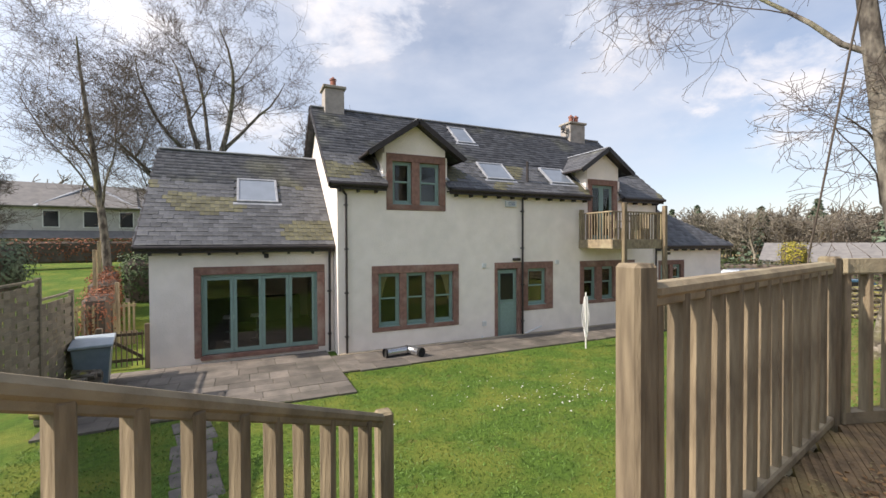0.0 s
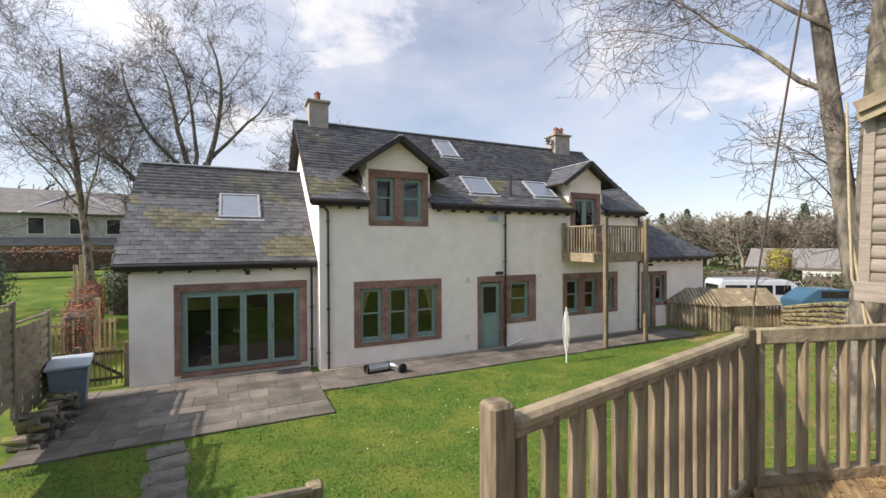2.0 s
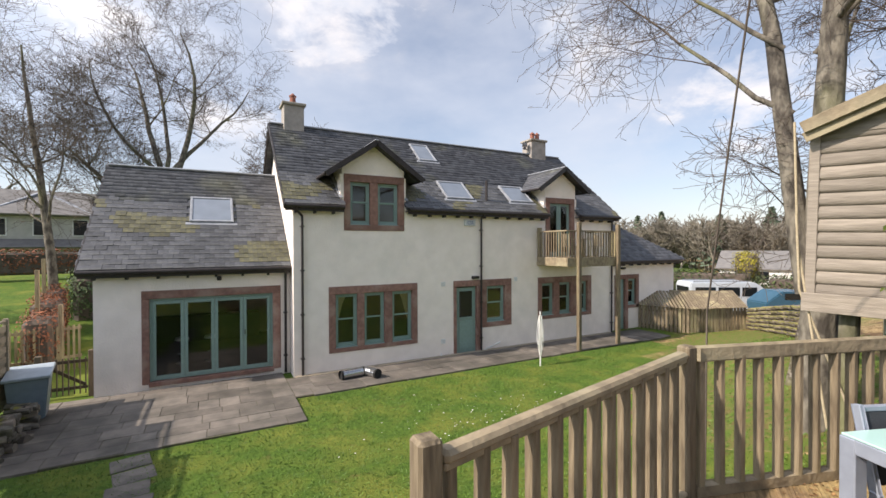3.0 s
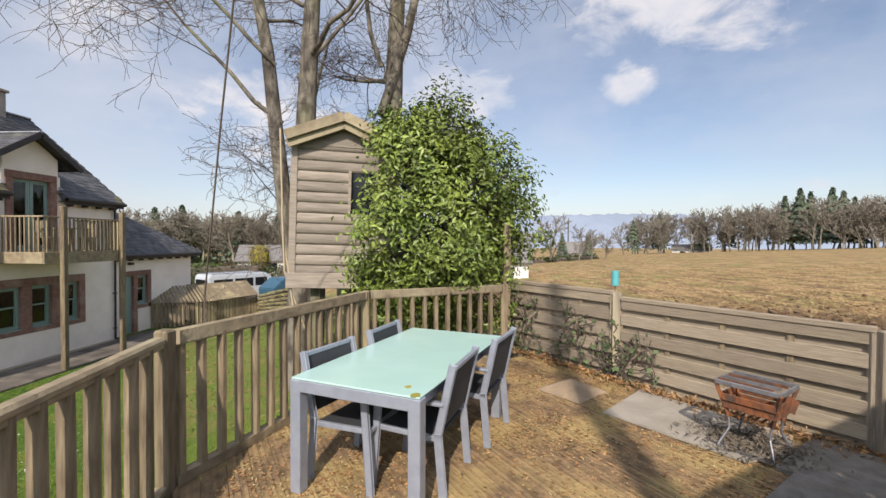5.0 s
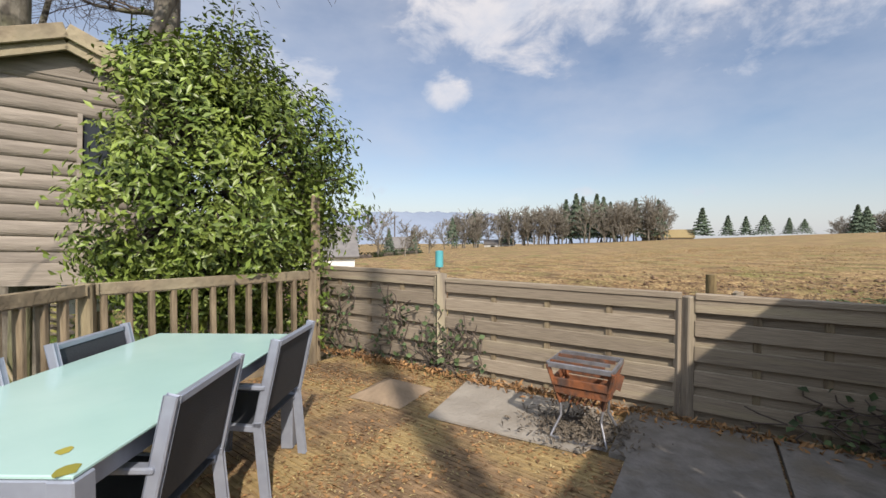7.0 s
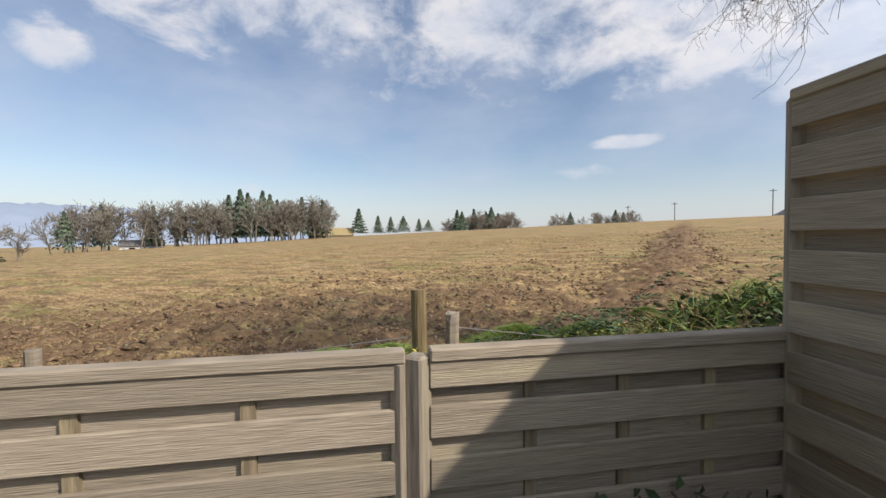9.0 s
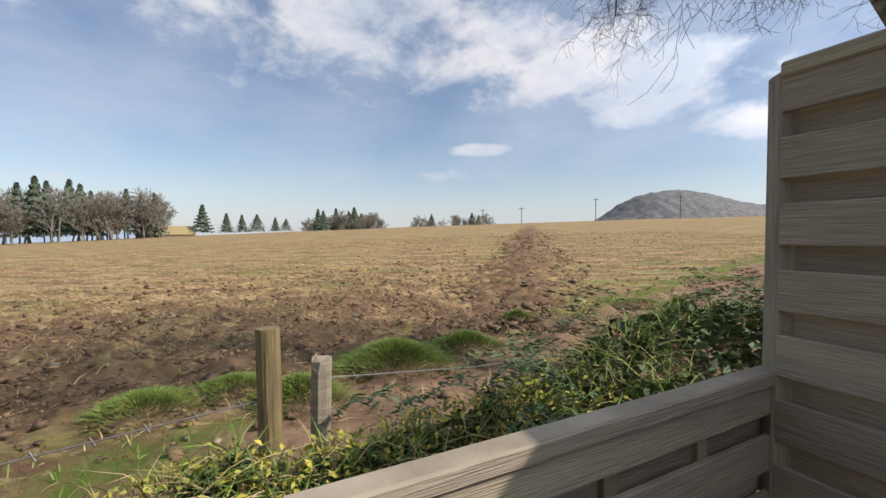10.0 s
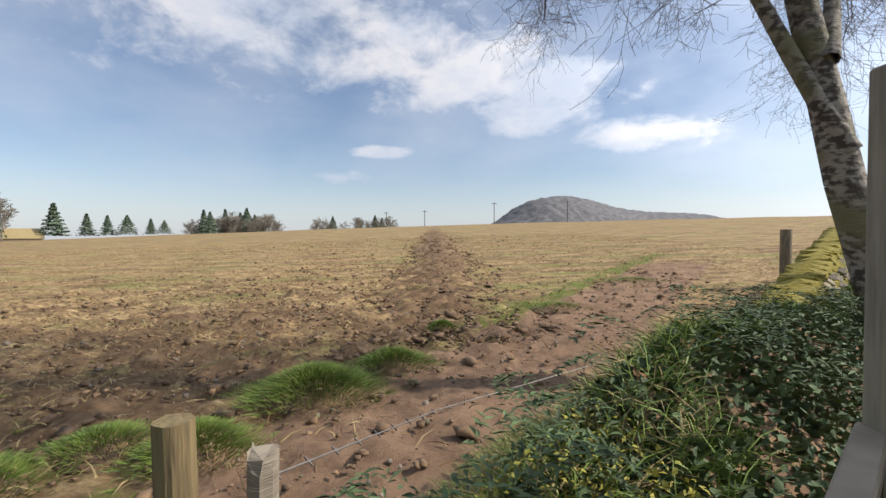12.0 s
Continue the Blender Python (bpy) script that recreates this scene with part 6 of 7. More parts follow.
def woven_panel(p0, p1, z0, z1, label):
    """A fence panel of thin woven slats between posts."""
    w = thing("woven_fence", label, "fence panel", "garden fence panels", m=pose(0, 0, 0))
    u = (p1 - p0).normalized()
    n = Vector((-u.y, u.x))
    L = (p1 - p0).length
    rows = int((z1 - z0) / 0.115)
    for k in range(rows):
        z = z0 + 0.06 + k * 0.115
        cells = 8
        bm = bmesh.new()
        for j in range(cells):
            off = 0.011 if (j // 2 + k) % 2 else -0.011
            a, b = p0 + u * (L * j / cells) + n * off, p0 + u * (L * (j + 1) / cells) + n * off
            beam((a.x, a.y, z), (b.x, b.y, z), 0.012, 0.142, bm=bm)
        part("woven_slat", bm, GREYWOOD, w)
    part("panel_post", beam((p0.x, p0.y, z0 - 0.3), (p0.x, p0.y, z1 + 0.05), 0.09, 0.09, 0.008), GREYWOOD, w)
    part("top_rail", beam((p0.x, p0.y, z1), (p1.x, p1.y, z1), 0.05, 0.035, 0.004), GREYWOOD, w)
    return w


FX = -3.55
for k, (ya, yb, zt) in enumerate(((11.7, 13.5, -0.02), (9.9, 11.7, 0.38), (8.1, 9.9, 0.62), (6.3, 8.1, 0.85), (4.5, 6.3, 1.05), (2.7, 4.5, 1.2))):
    woven_panel(Vector((FX + 0.02 * k, yb)), Vector((FX + 0.02 * k, ya)), zt - 1.95, zt, "greyed woven garden fence panel stepping up the slope")

gate = thing("garden_gate", "low dark timber picket gate beside the extension", "gate", m=pose(0, 0, 0))
for k in range(8):
    x = -3.2 + k * 0.115
    part("picket", beam((x, 14.62, -2.15), (x, 14.62, -1.22), 0.055, 0.02, up=(1, 0, 0)), DARKWOOD, gate)
for z in (-2.0, -1.32):
    part("gate_rail", beam((-3.25, 14.65, z), (-2.36, 14.65, z), 0.03, 0.08, 0.004), DARKWOOD, gate)
part("gate_brace", beam((-3.2, 14.66, -1.38), (-2.4, 14.66, -1.95), 0.03, 0.08, 0.004), DARKWOOD, gate)
for x, zt in ((-2.27, -1.05), (-3.32, -1.1)):
    part("gate_post", beam((x, 14.62, -2.5), (x, 14.62, zt), 0.13, 0.13, 0.012), DARKWOOD, gate)

bn = thing("storage_bin", "grey plastic grit bin with pale sloping lid", "bin", m=pose(-3.12, 13.35, -2.2, 0, 0, 8))
bm = bmesh.new()
vs = [bm.verts.new(p) for p in ((-0.28, -0.3, 0), (0.28, -0.3, 0), (0.28, 0.3, 0), (-0.28, 0.3, 0), (-0.36, -0.36, 0.92), (0.36, -0.36, 0.92), (0.36, 0.36, 1.02), (-0.36, 0.36, 1.02))]
for q in ((3, 2, 1, 0), (4, 5, 6, 7), (0, 1, 5, 4), (1, 2, 6, 5), (2, 3, 7, 6), (3, 0, 4, 7)):
    bm.faces.new([vs[i] for i in q])
bmesh.ops.bevel(bm, geom=bm.edges[:], offset=0.02, segments=2, affect="EDGES")
part("bin_body", bm, GREYPLASTIC, bn)
lid = part("lid", box(-0.4, 0.4, -0.42, 0.42, -0.03, 0.04, 0.015), PALEPLASTIC, bn, "pale grey lid")
lid.matrix_local = pose(0, 0, 1.0, 8, 0, 0)

pile = thing("log_pile", "rough heap of split logs and stones by the fence", "log pile", m=pose(0, 0, 0))
rl = random.Random(81)
for k in range(64):
    yy = rl.uniform(10.9, 12.9)
    lvl = rl.randrange(4)
    x = -3.05 + rl.uniform(-0.22, 0.22) * (1 - lvl * 0.15)
    z = gz(x, yy) + 0.08 + lvl * 0.14
    bm = bmesh.new()
    bmesh.ops.create_cone(bm, cap_ends=True, segments=7, radius1=rl.uniform(0.05, 0.1), radius2=rl.uniform(0.05, 0.09), depth=rl.uniform(0.25, 0.45))
    for v in bm.verts:
        v.co += Vector((rl.gauss(0, 0.012), rl.gauss(0, 0.012), 0))
    o = part("log", bm, BARK if k % 3 else STONE, pile)
    o.matrix_world = pose(x, yy, z, 90 + rl.uniform(-12, 12), rl.uniform(0, 180), 90 + rl.uniform(-25, 25))

flue = thing("flue_pipe", "shiny steel stove flue with black elbow lying on the paving", "pipe", m=pose(0, 0, 0))
SHINY = material("polished_flue_steel", (0.55, 0.56, 0.58), (0.48, 0.49, 0.5), 5, 0.25, metal=0.9)
zf = -2.2 + 0.13
v, fc = tubes([((3.75, 12.62, zf), (4.4, 12.72, zf), 0.125, 0.125)], 20)
raw("flue_tube", v, fc, SHINY, flue, True)
v, fc = tubes([((4.4, 12.72, zf), (4.5, 12.7, zf), 0.13, 0.13), ((4.5, 12.7, zf), (4.62, 12.5, zf), 0.13, 0.13), ((4.62, 12.5, zf), (4.68, 12.3, zf), 0.13, 0.14)], 18)
raw("flue_elbow", v, fc, SHINY, flue, True)
for a, b in (((3.70, 12.61, zf), (3.76, 12.62, zf)), ((4.68, 12.3, zf), (4.70, 12.24, zf)), ((4.38, 12.717, zf), (4.42, 12.72, zf))):
    v, fc = tubes([(a, b, 0.135, 0.135), (b, tuple(Vector(b) + (Vector(b) - Vector(a)).normalized() * 0.002), 0.135, 0.02)], 18)
    raw("collar", v, fc, RUBBER, flue, True, "black rubber collar")

dry = thing("rotary_dryer", "folded white rotary clothes dryer standing in the lawn", "clothes dryer", m=pose(9.75, 11.1, gz(9.75, 11.1)))
tube_part("pole", [(0, 0, -0.1), (0, 0, 1.75)], 0.022, WHITE, dry)
for k in range(4):
    a = radians(90 * k + 20)
    tube_part("arm", [(0.03 * math.cos(a), 0.03 * math.sin(a), 0.35), (0.075 * math.cos(a), 0.075 * math.sin(a), 1.0), (0.05 * math.cos(a), 0.05 * math.sin(a), 1.62)], 0.013, WHITE, dry, 6)
for k in range(12):
    a = rl.uniform(0, 6.28)
    tube_part("line", [(0.06 * math.cos(a), 0.06 * math.sin(a), 1.55), (0.13 * math.cos(a), 0.13 * math.sin(a), 0.9 + rl.uniform(-0.2, 0.2)), (0.06 * math.cos(a + 0.6), 0.06 * math.sin(a + 0.6), 0.45)], 0.005, WHITE, dry, 4)

# log store with slatted roof
SA, SB, SC = Vector((18.1, 13.9)), Vector((18.9, 11.9)), Vector((21.6, 11.0))
store = thing("log_store", "weathered picket log store with slatted lean-to roof", "shed", m=pose(0, 0, 0))
zs = -2.45
for a, b in ((SA, SB), (SB, SC)):
    n = int((b - a).length / 0.16)
    for k in range(n):
        p = a.lerp(b, (k + 0.5) / n)
        part("picket", beam((p.x, p.y, zs), (p.x, p.y, zs + 1.25 + rl.uniform(-0.03, 0.03)), 0.02, 0.125, up=(b - a).normalized().to_3d()), WOOD, store)
    for z in (0.35, 1.05):
        part("rail", beam((a.x + 0.05, a.y + 0.05, zs + z), (b.x + 0.05, b.y + 0.05, zs + z), 0.03, 0.08), WOOD, store)
for k in range(34):
    t = (k + 0.5) / 34
    p = SA.lerp(SB, t / 0.42) if t < 0.42 else SB.lerp(SC, (t - 0.42) / 0.58)
    q = p + Vector((1.0, 1.1))
    part("roof_slat", beam((p.x - 0.12, p.y - 0.14, zs + 1.27), (q.x, q.y, zs + 1.85), 0.10, 0.02), WOOD, store)
part("back_board", beam((SA.x + 1.0, SA.y + 1.1, zs + 0.9), (SC.x + 1.0, SC.y + 1.1, zs + 0.9), 0.03, 1.85), WOOD, store)


def stone_wall(name, a, b, h, label, seed, zbase=None, thick=0.4, moss=True, size=0.26, rise=0.0):
    """A dry-stone dyke of separate rough stones."""
    w = thing(name, label, "stone wall", m=pose(0, 0, 0))
    r = random.Random(seed)
    protos = []
    for k in range(7):
        bm = bmesh.new()
        bmesh.ops.create_icosphere(bm, subdivisions=1, radius=0.5)
        for v in bm.verts:
            v.co = Vector((v.co.x * 1.15, v.co.y, v.co.z * 0.72)) * r.uniform(0.85, 1.12)
        protos.append(mesh_of("stone", bm, STONE if (k % 3 or not moss) else MOSS))
    u = (b - a).normalized()
    L = (b - a).length
    rows = int(h / (size * 0.6))
    ang = math.degrees(math.atan2(u.y, u.x))
    for j in range(rows):
        x = (j % 2) * size * 0.5
        while x < L:
            s = size * r.uniform(0.8, 1.35)
            p = a + u * x
            z0 = gz(p.x, p.y) if zbase is None else zbase
            top = j == rows - 1
            o = new("stone", protos[r.choice((0, 3, 6)) if top and moss else r.randrange(7)])
            o.parent = w
            o.matrix_world = pose(p.x, p.y, z0 + size * 0.3 + j * size * 0.6 + rise * x, r.uniform(-8, 8), r.uniform(-8, 8), ang + r.uniform(-10, 10)) @ Matrix.Diagonal((s, thick * r.uniform(0.9, 1.1), size * 0.85, 1))
            x += s * 0.95
    return w


stone_wall("garden_wall", Vector((21.7, 10.9)), Vector((12.6, 4.6)), 1.0, "grey rubble stone wall below the tree house", 91, moss=False)

# vehicles and far garden
van = thing("van", "silver camper van parked beyond the garden wall", "van", m=pose(29.0, 15.9, -2.85, 0, 0, -32))
bm = bmesh.new()
prof = [(-2.6, 0.35), (2.5, 0.35), (2.6, 0.9), (2.35, 1.15), (1.55, 1.95), (1.2, 2.15), (-2.5, 2.15), (-2.6, 1.9)]
fr = [bm.verts.new((x, -0.95, z)) for x, z in prof]
bk = [bm.verts.new((x, 0.95, z)) for x, z in prof]
bm.faces.new(fr)
bm.faces.new(bk[::-1])
for i in range(len(prof)):
    bm.faces.new([fr[i], bk[i], bk[(i + 1) % len(prof)], fr[(i + 1) % len(prof)]])
bmesh.ops.recalc_face_normals(bm, faces=bm.faces)
bmesh.ops.bevel(bm, geom=bm.edges[:], offset=0.06, segments=2, affect="EDGES")
part("body", bm, VANWHITE, van)
for x0, x1 in ((-2.3, -1.1), (-0.95, 0.3), (0.45, 1.3)):
    for s in (-1, 1):
        part("side_window", box(x0, x1, s * 0.955 - 0.012, s * 0.955 + 0.012, 1.3, 1.85, 0.005), DARKGLASS, van)
part("rear_window", box(-2.63, -2.6, -0.75, 0.75, 1.25, 1.85, 0.005), DARKGLASS, van)
part("windscreen", beam((2.32, 0, 1.22), (1.62, 0, 1.92), 1.6, 0.02), DARKGLASS, van)
for s in (-1, 1):
    part("roof_rail", beam((-2.3, s * 0.7, 2.2), (1.0, s * 0.7, 2.2), 0.04, 0.05), STEEL, van)
    for x in (-1.65, 1.6):
        v, fc = tubes([((x, s * 0.99 - 0.1, 0.36), (x, s * 0.99 + 0.1, 0.36), 0.36, 0.36)], 18)
        raw("wheel", v, fc, RUBBER, van, True)


def car(m, label):
    c = thing("car", label, "car", "parked cars", m=m)
    bm = bmesh.new()
    prof = [(-2.0, 0.3), (2.0, 0.3), (2.05, 0.65), (1.9, 0.85), (0.95, 0.95), (0.3, 1.4), (-1.2, 1.42), (-1.85, 0.95), (-2.05, 0.8)]
    fr = [bm.verts.new((x, -0.82, z)) for x, z in prof]
    bk = [bm.verts.new((x, 0.82, z)) for x, z in prof]
    bm.faces.new(fr)
    bm.faces.new(bk[::-1])
    for i in range(len(prof)):
        bm.faces.new([fr[i], bk[i], bk[(i + 1) % len(prof)], fr[(i + 1) % len(prof)]])
    bmesh.ops.recalc_face_normals(bm, faces=bm.faces)
    bmesh.ops.bevel(bm, geom=bm.edges[:], offset=0.05, segments=2, affect="EDGES")
    part("body", bm, CARBLUE, c)
    for s in (-1, 1):
        part("side_window", box(-1.1, 0.25, s * 0.825 - 0.01, s * 0.825 + 0.01, 0.98, 1.32, 0.004), DARKGLASS, c)
        for x in (-1.3, 1.3):
            v, fc = tubes([((x, s * 0.8 - 0.1, 0.31), (x, s * 0.8 + 0.08, 0.31), 0.31, 0.31)], 16)
            raw("wheel", v, fc, RUBBER, c, True)
    part("windscreen", beam((0.92, 0, 0.98), (0.36, 0, 1.37), 1.4, 0.02), DARKGLASS, c)


car(pose(28.8, 12.2, gz(28.8, 12.2), 0, 0, -30), "dark blue car parked behind the stone wall")
car(pose(30.5, 9.3, gz(30.5, 9.3), 0, 0, -30), "blue car parked beside another car")


def leafy_mass(name, label, category, boxes, n, size, mat, seed, group="", jitter=0.7):
    """A shrub or hedge of many small leaves over its rounded blocks."""
    h = thing(name, label, category, group, m=pose(0, 0, 0))
    r = np.random.default_rng(seed)
    cs, ns = [], []
    tot = sum(b[3] * b[5] + b[4] * b[5] + b[3] * b[4] for b in boxes)
    for cx, cy, cz, sx, sy, sz, turn in boxes:
        m = int(n * (sx * sz + sy * sz + sx * sy) / tot)
        d = r.normal(0, 1, (m, 3))
        d /= np.abs(d).max(1)[:, None] ** 0.7 * np.linalg.norm(d, axis=1)[:, None] ** 0.3
        d *= r.uniform(0.72, 1.04, (m, 1))
        p = d * np.array([sx, sy, sz]) / 2
        ca, sa = math.cos(radians(turn)), math.sin(radians(turn))
        q = np.stack([p[:, 0] * ca - p[:, 1] * sa + cx, p[:, 0] * sa + p[:, 1] * ca + cy, p[:, 2] + cz], 1)
        cs.append(q)
        ns.append(np.stack([d[:, 0] * ca - d[:, 1] * sa, d[:, 0] * sa + d[:, 1] * ca, d[:, 2] + 0.3], 1))
        core = box(-sx * 0.36, sx * 0.36, -sy * 0.36, sy * 0.36, -sz * 0.5, sz * 0.36, min(sx, sy, sz) * 0.12)
        o = part("branch_core", core, TWIG, h)
        o.matrix_world = pose(cx, cy, cz, 0, 0, turn)
    v, fc = leaves(np.concatenate(cs), np.concatenate(ns), size, seed, jitter, 0.6)
    raw("leaves", v, fc, mat, h)
    return h


leafy_mass("hedge", "long clipped green hedge beyond the parked van", "hedge", [(36.5, 22.0, -1.6, 9, 1.4, 2.4, -64), (39.5, 15.5, -1.8, 7, 1.4, 2.2, -64), (41.8, 9.5, -1.9, 7, 1.4, 2.2, -66)], 9000, 0.2, HEDGE, 101)
leafy_mass("hedge", "dark green hedge at the end of the wing", "hedge", [(29.0, 22.5, -1.8, 6, 1.6, 2.0, -50)], 3000, 0.2, HEDGE, 102)
leafy_mass("golden_shrub", "clipped golden conifer shrub beside the bungalow", "shrub", [(44.5, 22.4, -0.3, 2.1, 2.1, 2.6, 0)], 1600, 0.18, GOLD, 103)
leafy_mass("shrub", "bright green shrub behind the wing roof", "shrub", [(25.5, 20.5, -0.4, 2.2, 2.2, 4.4, 0)], 3000, 0.2, LEAF, 104)
leafy_mass("beech_hedge", "russet beech hedge running down the garden", "hedge", [(-4.0, 17.6, -1.2, 1.0, 1.7, 1.9, 0), (-4.4, 19.6, -0.9, 0.9, 2.4, 1.9, 5), (-4.9, 22.0, -0.7, 0.9, 2.4, 1.8, 8)], 4200, 0.09, BEECH, 105)
leafy_mass("beech_hedge", "far russet beech hedge at the lawn's end", "hedge", [(-9.0, 36.0, 0.7, 14.0, 1.0, 1.6, 8)], 3200, 0.16, BEECH, 106)
leafy_mass("rhododendron", "dark green rounded rhododendron on the lawn", "shrub", [(-3.9, 24.4, -0.5, 2.3, 2.0, 2.5, 0)], 3200, 0.14, IVY, 107)
leafy_mass("yew_bush", "spreading dark yew beside the lawn", "shrub", [(-8.2, 20.0, 0.3, 3.4, 2.4, 2.0, 0)], 3600, 0.14, CONIFER, 108)
for k, (x, y) in enumerate(((-5.2, 15.6), (-6.0, 15.9), (-4.5, 16.4))):
    leafy_mass("daffodils", "clump of daffodil leaves on the bank", "flowers", [(x, y, gz(x, y) + 0.18, 0.6, 0.5, 0.4, 0)], 260, 0.16, BLADE, 110 + k, "daffodil clumps", 0.3)
pk = thing("garden_fence", "low timber picket fence beyond the gate", "fence", m=pose(0, 0, 0))
for k in range(15):
    p = Vector((-4.75, 16.7)).lerp(Vector((-3.1, 17.3)), k / 14)
    part("picket", beam((p.x, p.y, -2.1), (p.x, p.y, -0.75), 0.02, 0.06, up=(1, 0.3, 0)), WOOD, pk)
for z in (-1.7, -0.85):
    part("rail", beam((-4.8, 16.72, z), (-3.05, 17.34, z), 0.04, 0.08), WOOD, pk)
part("side_boards", beam((-4.75, 16.7, -1.4), (-4.4, 14.9, -1.5), 0.03, 1.25), WOOD, pk)
for k, (x, y, zt) in enumerate(((-4.3, 18.2, 0.9), (-4.75, 20.5, 1.2), (-3.5, 17.2, -0.1))):
    tagged(part("timber_post", beam((x, y, -2.2), (x, y, zt), 0.1, 0.1, 0.01), WOOD), "upright timber post beside the beech hedge", "post", "garden posts")


def far_house(name, label, m, L, D, H, R, windows, wall=WHITE, roof=ROOFTILE, gables=()):
    """A far house: walls, pitched roof, separate windows."""
    h = thing(name, label, "house", m=m)
    part("wall", box(-L / 2, L / 2, -D / 2, D / 2, -1.0, H), wall, h)
    for s in (-1, 1):
        part("roof", beam((0, s * (D / 2 + 0.3), H - 0.1), (0, 0, H + R), L + 0.6, 0.15), roof, h)
        bm = bmesh.new()
        x = s * (L / 2 - 0.05)
        a = [bm.verts.new((x - 0.05, y, z)) for y, z in ((-D / 2, H), (D / 2, H), (0, H + R - 0.1))]
        b = [bm.verts.new((x + 0.05, y, z)) for y, z in ((-D / 2, H), (D / 2, H), (0, H + R - 0.1))]
        bm.faces.new(a)
        bm.faces.new(b[::-1])
        part("gable", bm, wall, h)
    for x, z, w, hh in windows:
        o = part("window", box(x - w / 2 - 0.08, x + w / 2 + 0.08, -D / 2 - 0.06, -D / 2 + 0.05, z - 0.08, z + hh + 0.08), WHITE, h)
        part("pane", box(x - w / 2, x + w / 2, -D / 2 - 0.075, -D / 2 - 0.055, z, z + hh), DARKGLASS, o)
    for gx, gw, gh in gables:
        part("cross_gable", box(gx - gw / 2, gx + gw / 2, -D / 2 - 1.2, -D / 2 - 0.005, -1.0, gh), wall, h)
        for s in (-1, 1):
            part("cross_roof", beam((gx + s * (gw / 2 + 0.3), -D / 2 + 0.8, gh - 0.1), (gx, -D / 2 + 0.8, gh + gw * 0.42), 4.2, 0.15), roof, h)
        for k in (-1, 1):
            o = part("window", box(gx + k * gw * 0.22 - 0.5, gx + k * gw * 0.22 + 0.5, -D / 2 - 1.27, -D / 2 - 1.15, gh - 1.6, gh - 0.4), WHITE, h)
            part("pane", box(gx + k * gw * 0.22 - 0.42, gx + k * gw * 0.22 + 0.42, -D / 2 - 1.29, -D / 2 - 1.26, gh - 1.52, gh - 0.48), DARKGLASS, o)
    return h


HARLING = material("grey_white_harling", (0.5, 0.48, 0.45), (0.42, 0.40, 0.38), 2, 0.9)
nb = far_house("neighbour_house", "grey-roofed white two-storey neighbouring house beyond the lawn", pose(-14.5, 49.5, -0.2, 0, 0, 12), 15, 8, 4.4, 2.2,
               [(-5.6, 2.75, 1.5, 1.25), (-0.4, 2.75, 0.9, 1.25), (2.1, 2.75, 0.9, 1.25), (4.5, 2.75, 0.9, 1.25), (-3.0, 0.2, 1.0, 1.1), (4.2, 0.3, 0.9, 1.0)], wall=HARLING)
part("lean_to_roof", beam((0.9, -5.0, 1.75), (0.9, -3.95, 2.4), 9.5, 0.12), ROOFTILE, nb, "grey lean-to roof strip")
part("garage_door", box(0.2, 2.6, -4.08, -4.0, -0.6, 1.5, 0.02), WHITE, nb, "white panelled garage door")
for sgn in (-1, 1):
    part("hip_ridge", beam((2.1 + sgn * 3.4, -4.45, 4.35), (2.1, -0.6, 6.55), 0.35, 0.16, 0.04), LEAD, nb, "pale lead hip flashing")
part("front_wing_roof", beam((2.1, -4.6, 4.35), (2.1, -0.4, 6.5), 6.4, 0.12), ROOFTILE, nb)
far_house("bungalow", "low bungalow with grey tiled roof and white walls", pose(57.5, 23.0, -2.9, 0, 0, -68), 15, 9, 1.9, 1.8, [(-4, 0.6, 2.0, 1.0), (1, 0.6, 2.0, 1.0), (5, 0.6, 1.4, 1.0)])
far_house("white_cottage", "white cottage with slate roof beyond the field corner", pose(35.5, 0.5, -2.6, 0, 0, -92), 9, 6, 2.6, 2.2, [(-1.5, 0.9, 1.3, 1.2), (2.2, 0.9, 1.3, 1.2)])


# ---- field side: posts, wire, bank ----
def field_post(x, y, z0, z1, r, mat, label, lean=(0, 0), broken=False):
    seg = 14
    bm = bmesh.new()
    bmesh.ops.create_cone(bm, cap_ends=True, segments=seg, radius1=r * 1.05, radius2=r, depth=z1 - z0)
    rr = random.Random(int(x * 100))
    for v in bm.verts:
        v.co.z += (z0 + z1) / 2
        k = (v.co.z - z0) / (z1 - z0)
        v.co += Vector((lean[0] * k, lean[1] * k, 0)) + Vector((rr.gauss(0, 0.003), rr.gauss(0, 0.003), 0))
        if broken and k > 0.9:
            v.co.z -= rr.uniform(0, 0.09)
    o = part("field_post", bm, mat)
    o.matrix_world = pose(x, y, 0)
    return tagged(o, label, "fence post", "field posts")


field_post(4.52, -3.48, -0.7, 0.985, 0.043, POSTWOOD, "round treated timber field fence post", (0.03, 0.0))
field_post(4.45, -3.64, -0.7, 0.87, 0.04, GREYWOOD, "split grey broken field fence post", (-0.05, 0.02), True)
field_post(7.2, -2.6, -0.9, 0.52, 0.05, GREYWOOD, "short grey field fence post")
field_post(-4.6, -12.3, -0.5, 1.55, 0.12, WOOD, "stout timber post by the dyke")
WIRE_A = [(5.99, -2.33, 0.56), (5.14, -3.01, 0.65), (4.57, -3.47, 0.71)]
WIRE_B = [(4.42, -3.63, 0.75), (3.9, -4.7, 0.5), (2.3, -5.6, 0.56)]
for pts in (WIRE_A, WIRE_B):
    w = tagged(tube_part("barbed_wire", pts, 0.0032, WIRE), "old barbed wire along the field edge", "wire", "field wires")
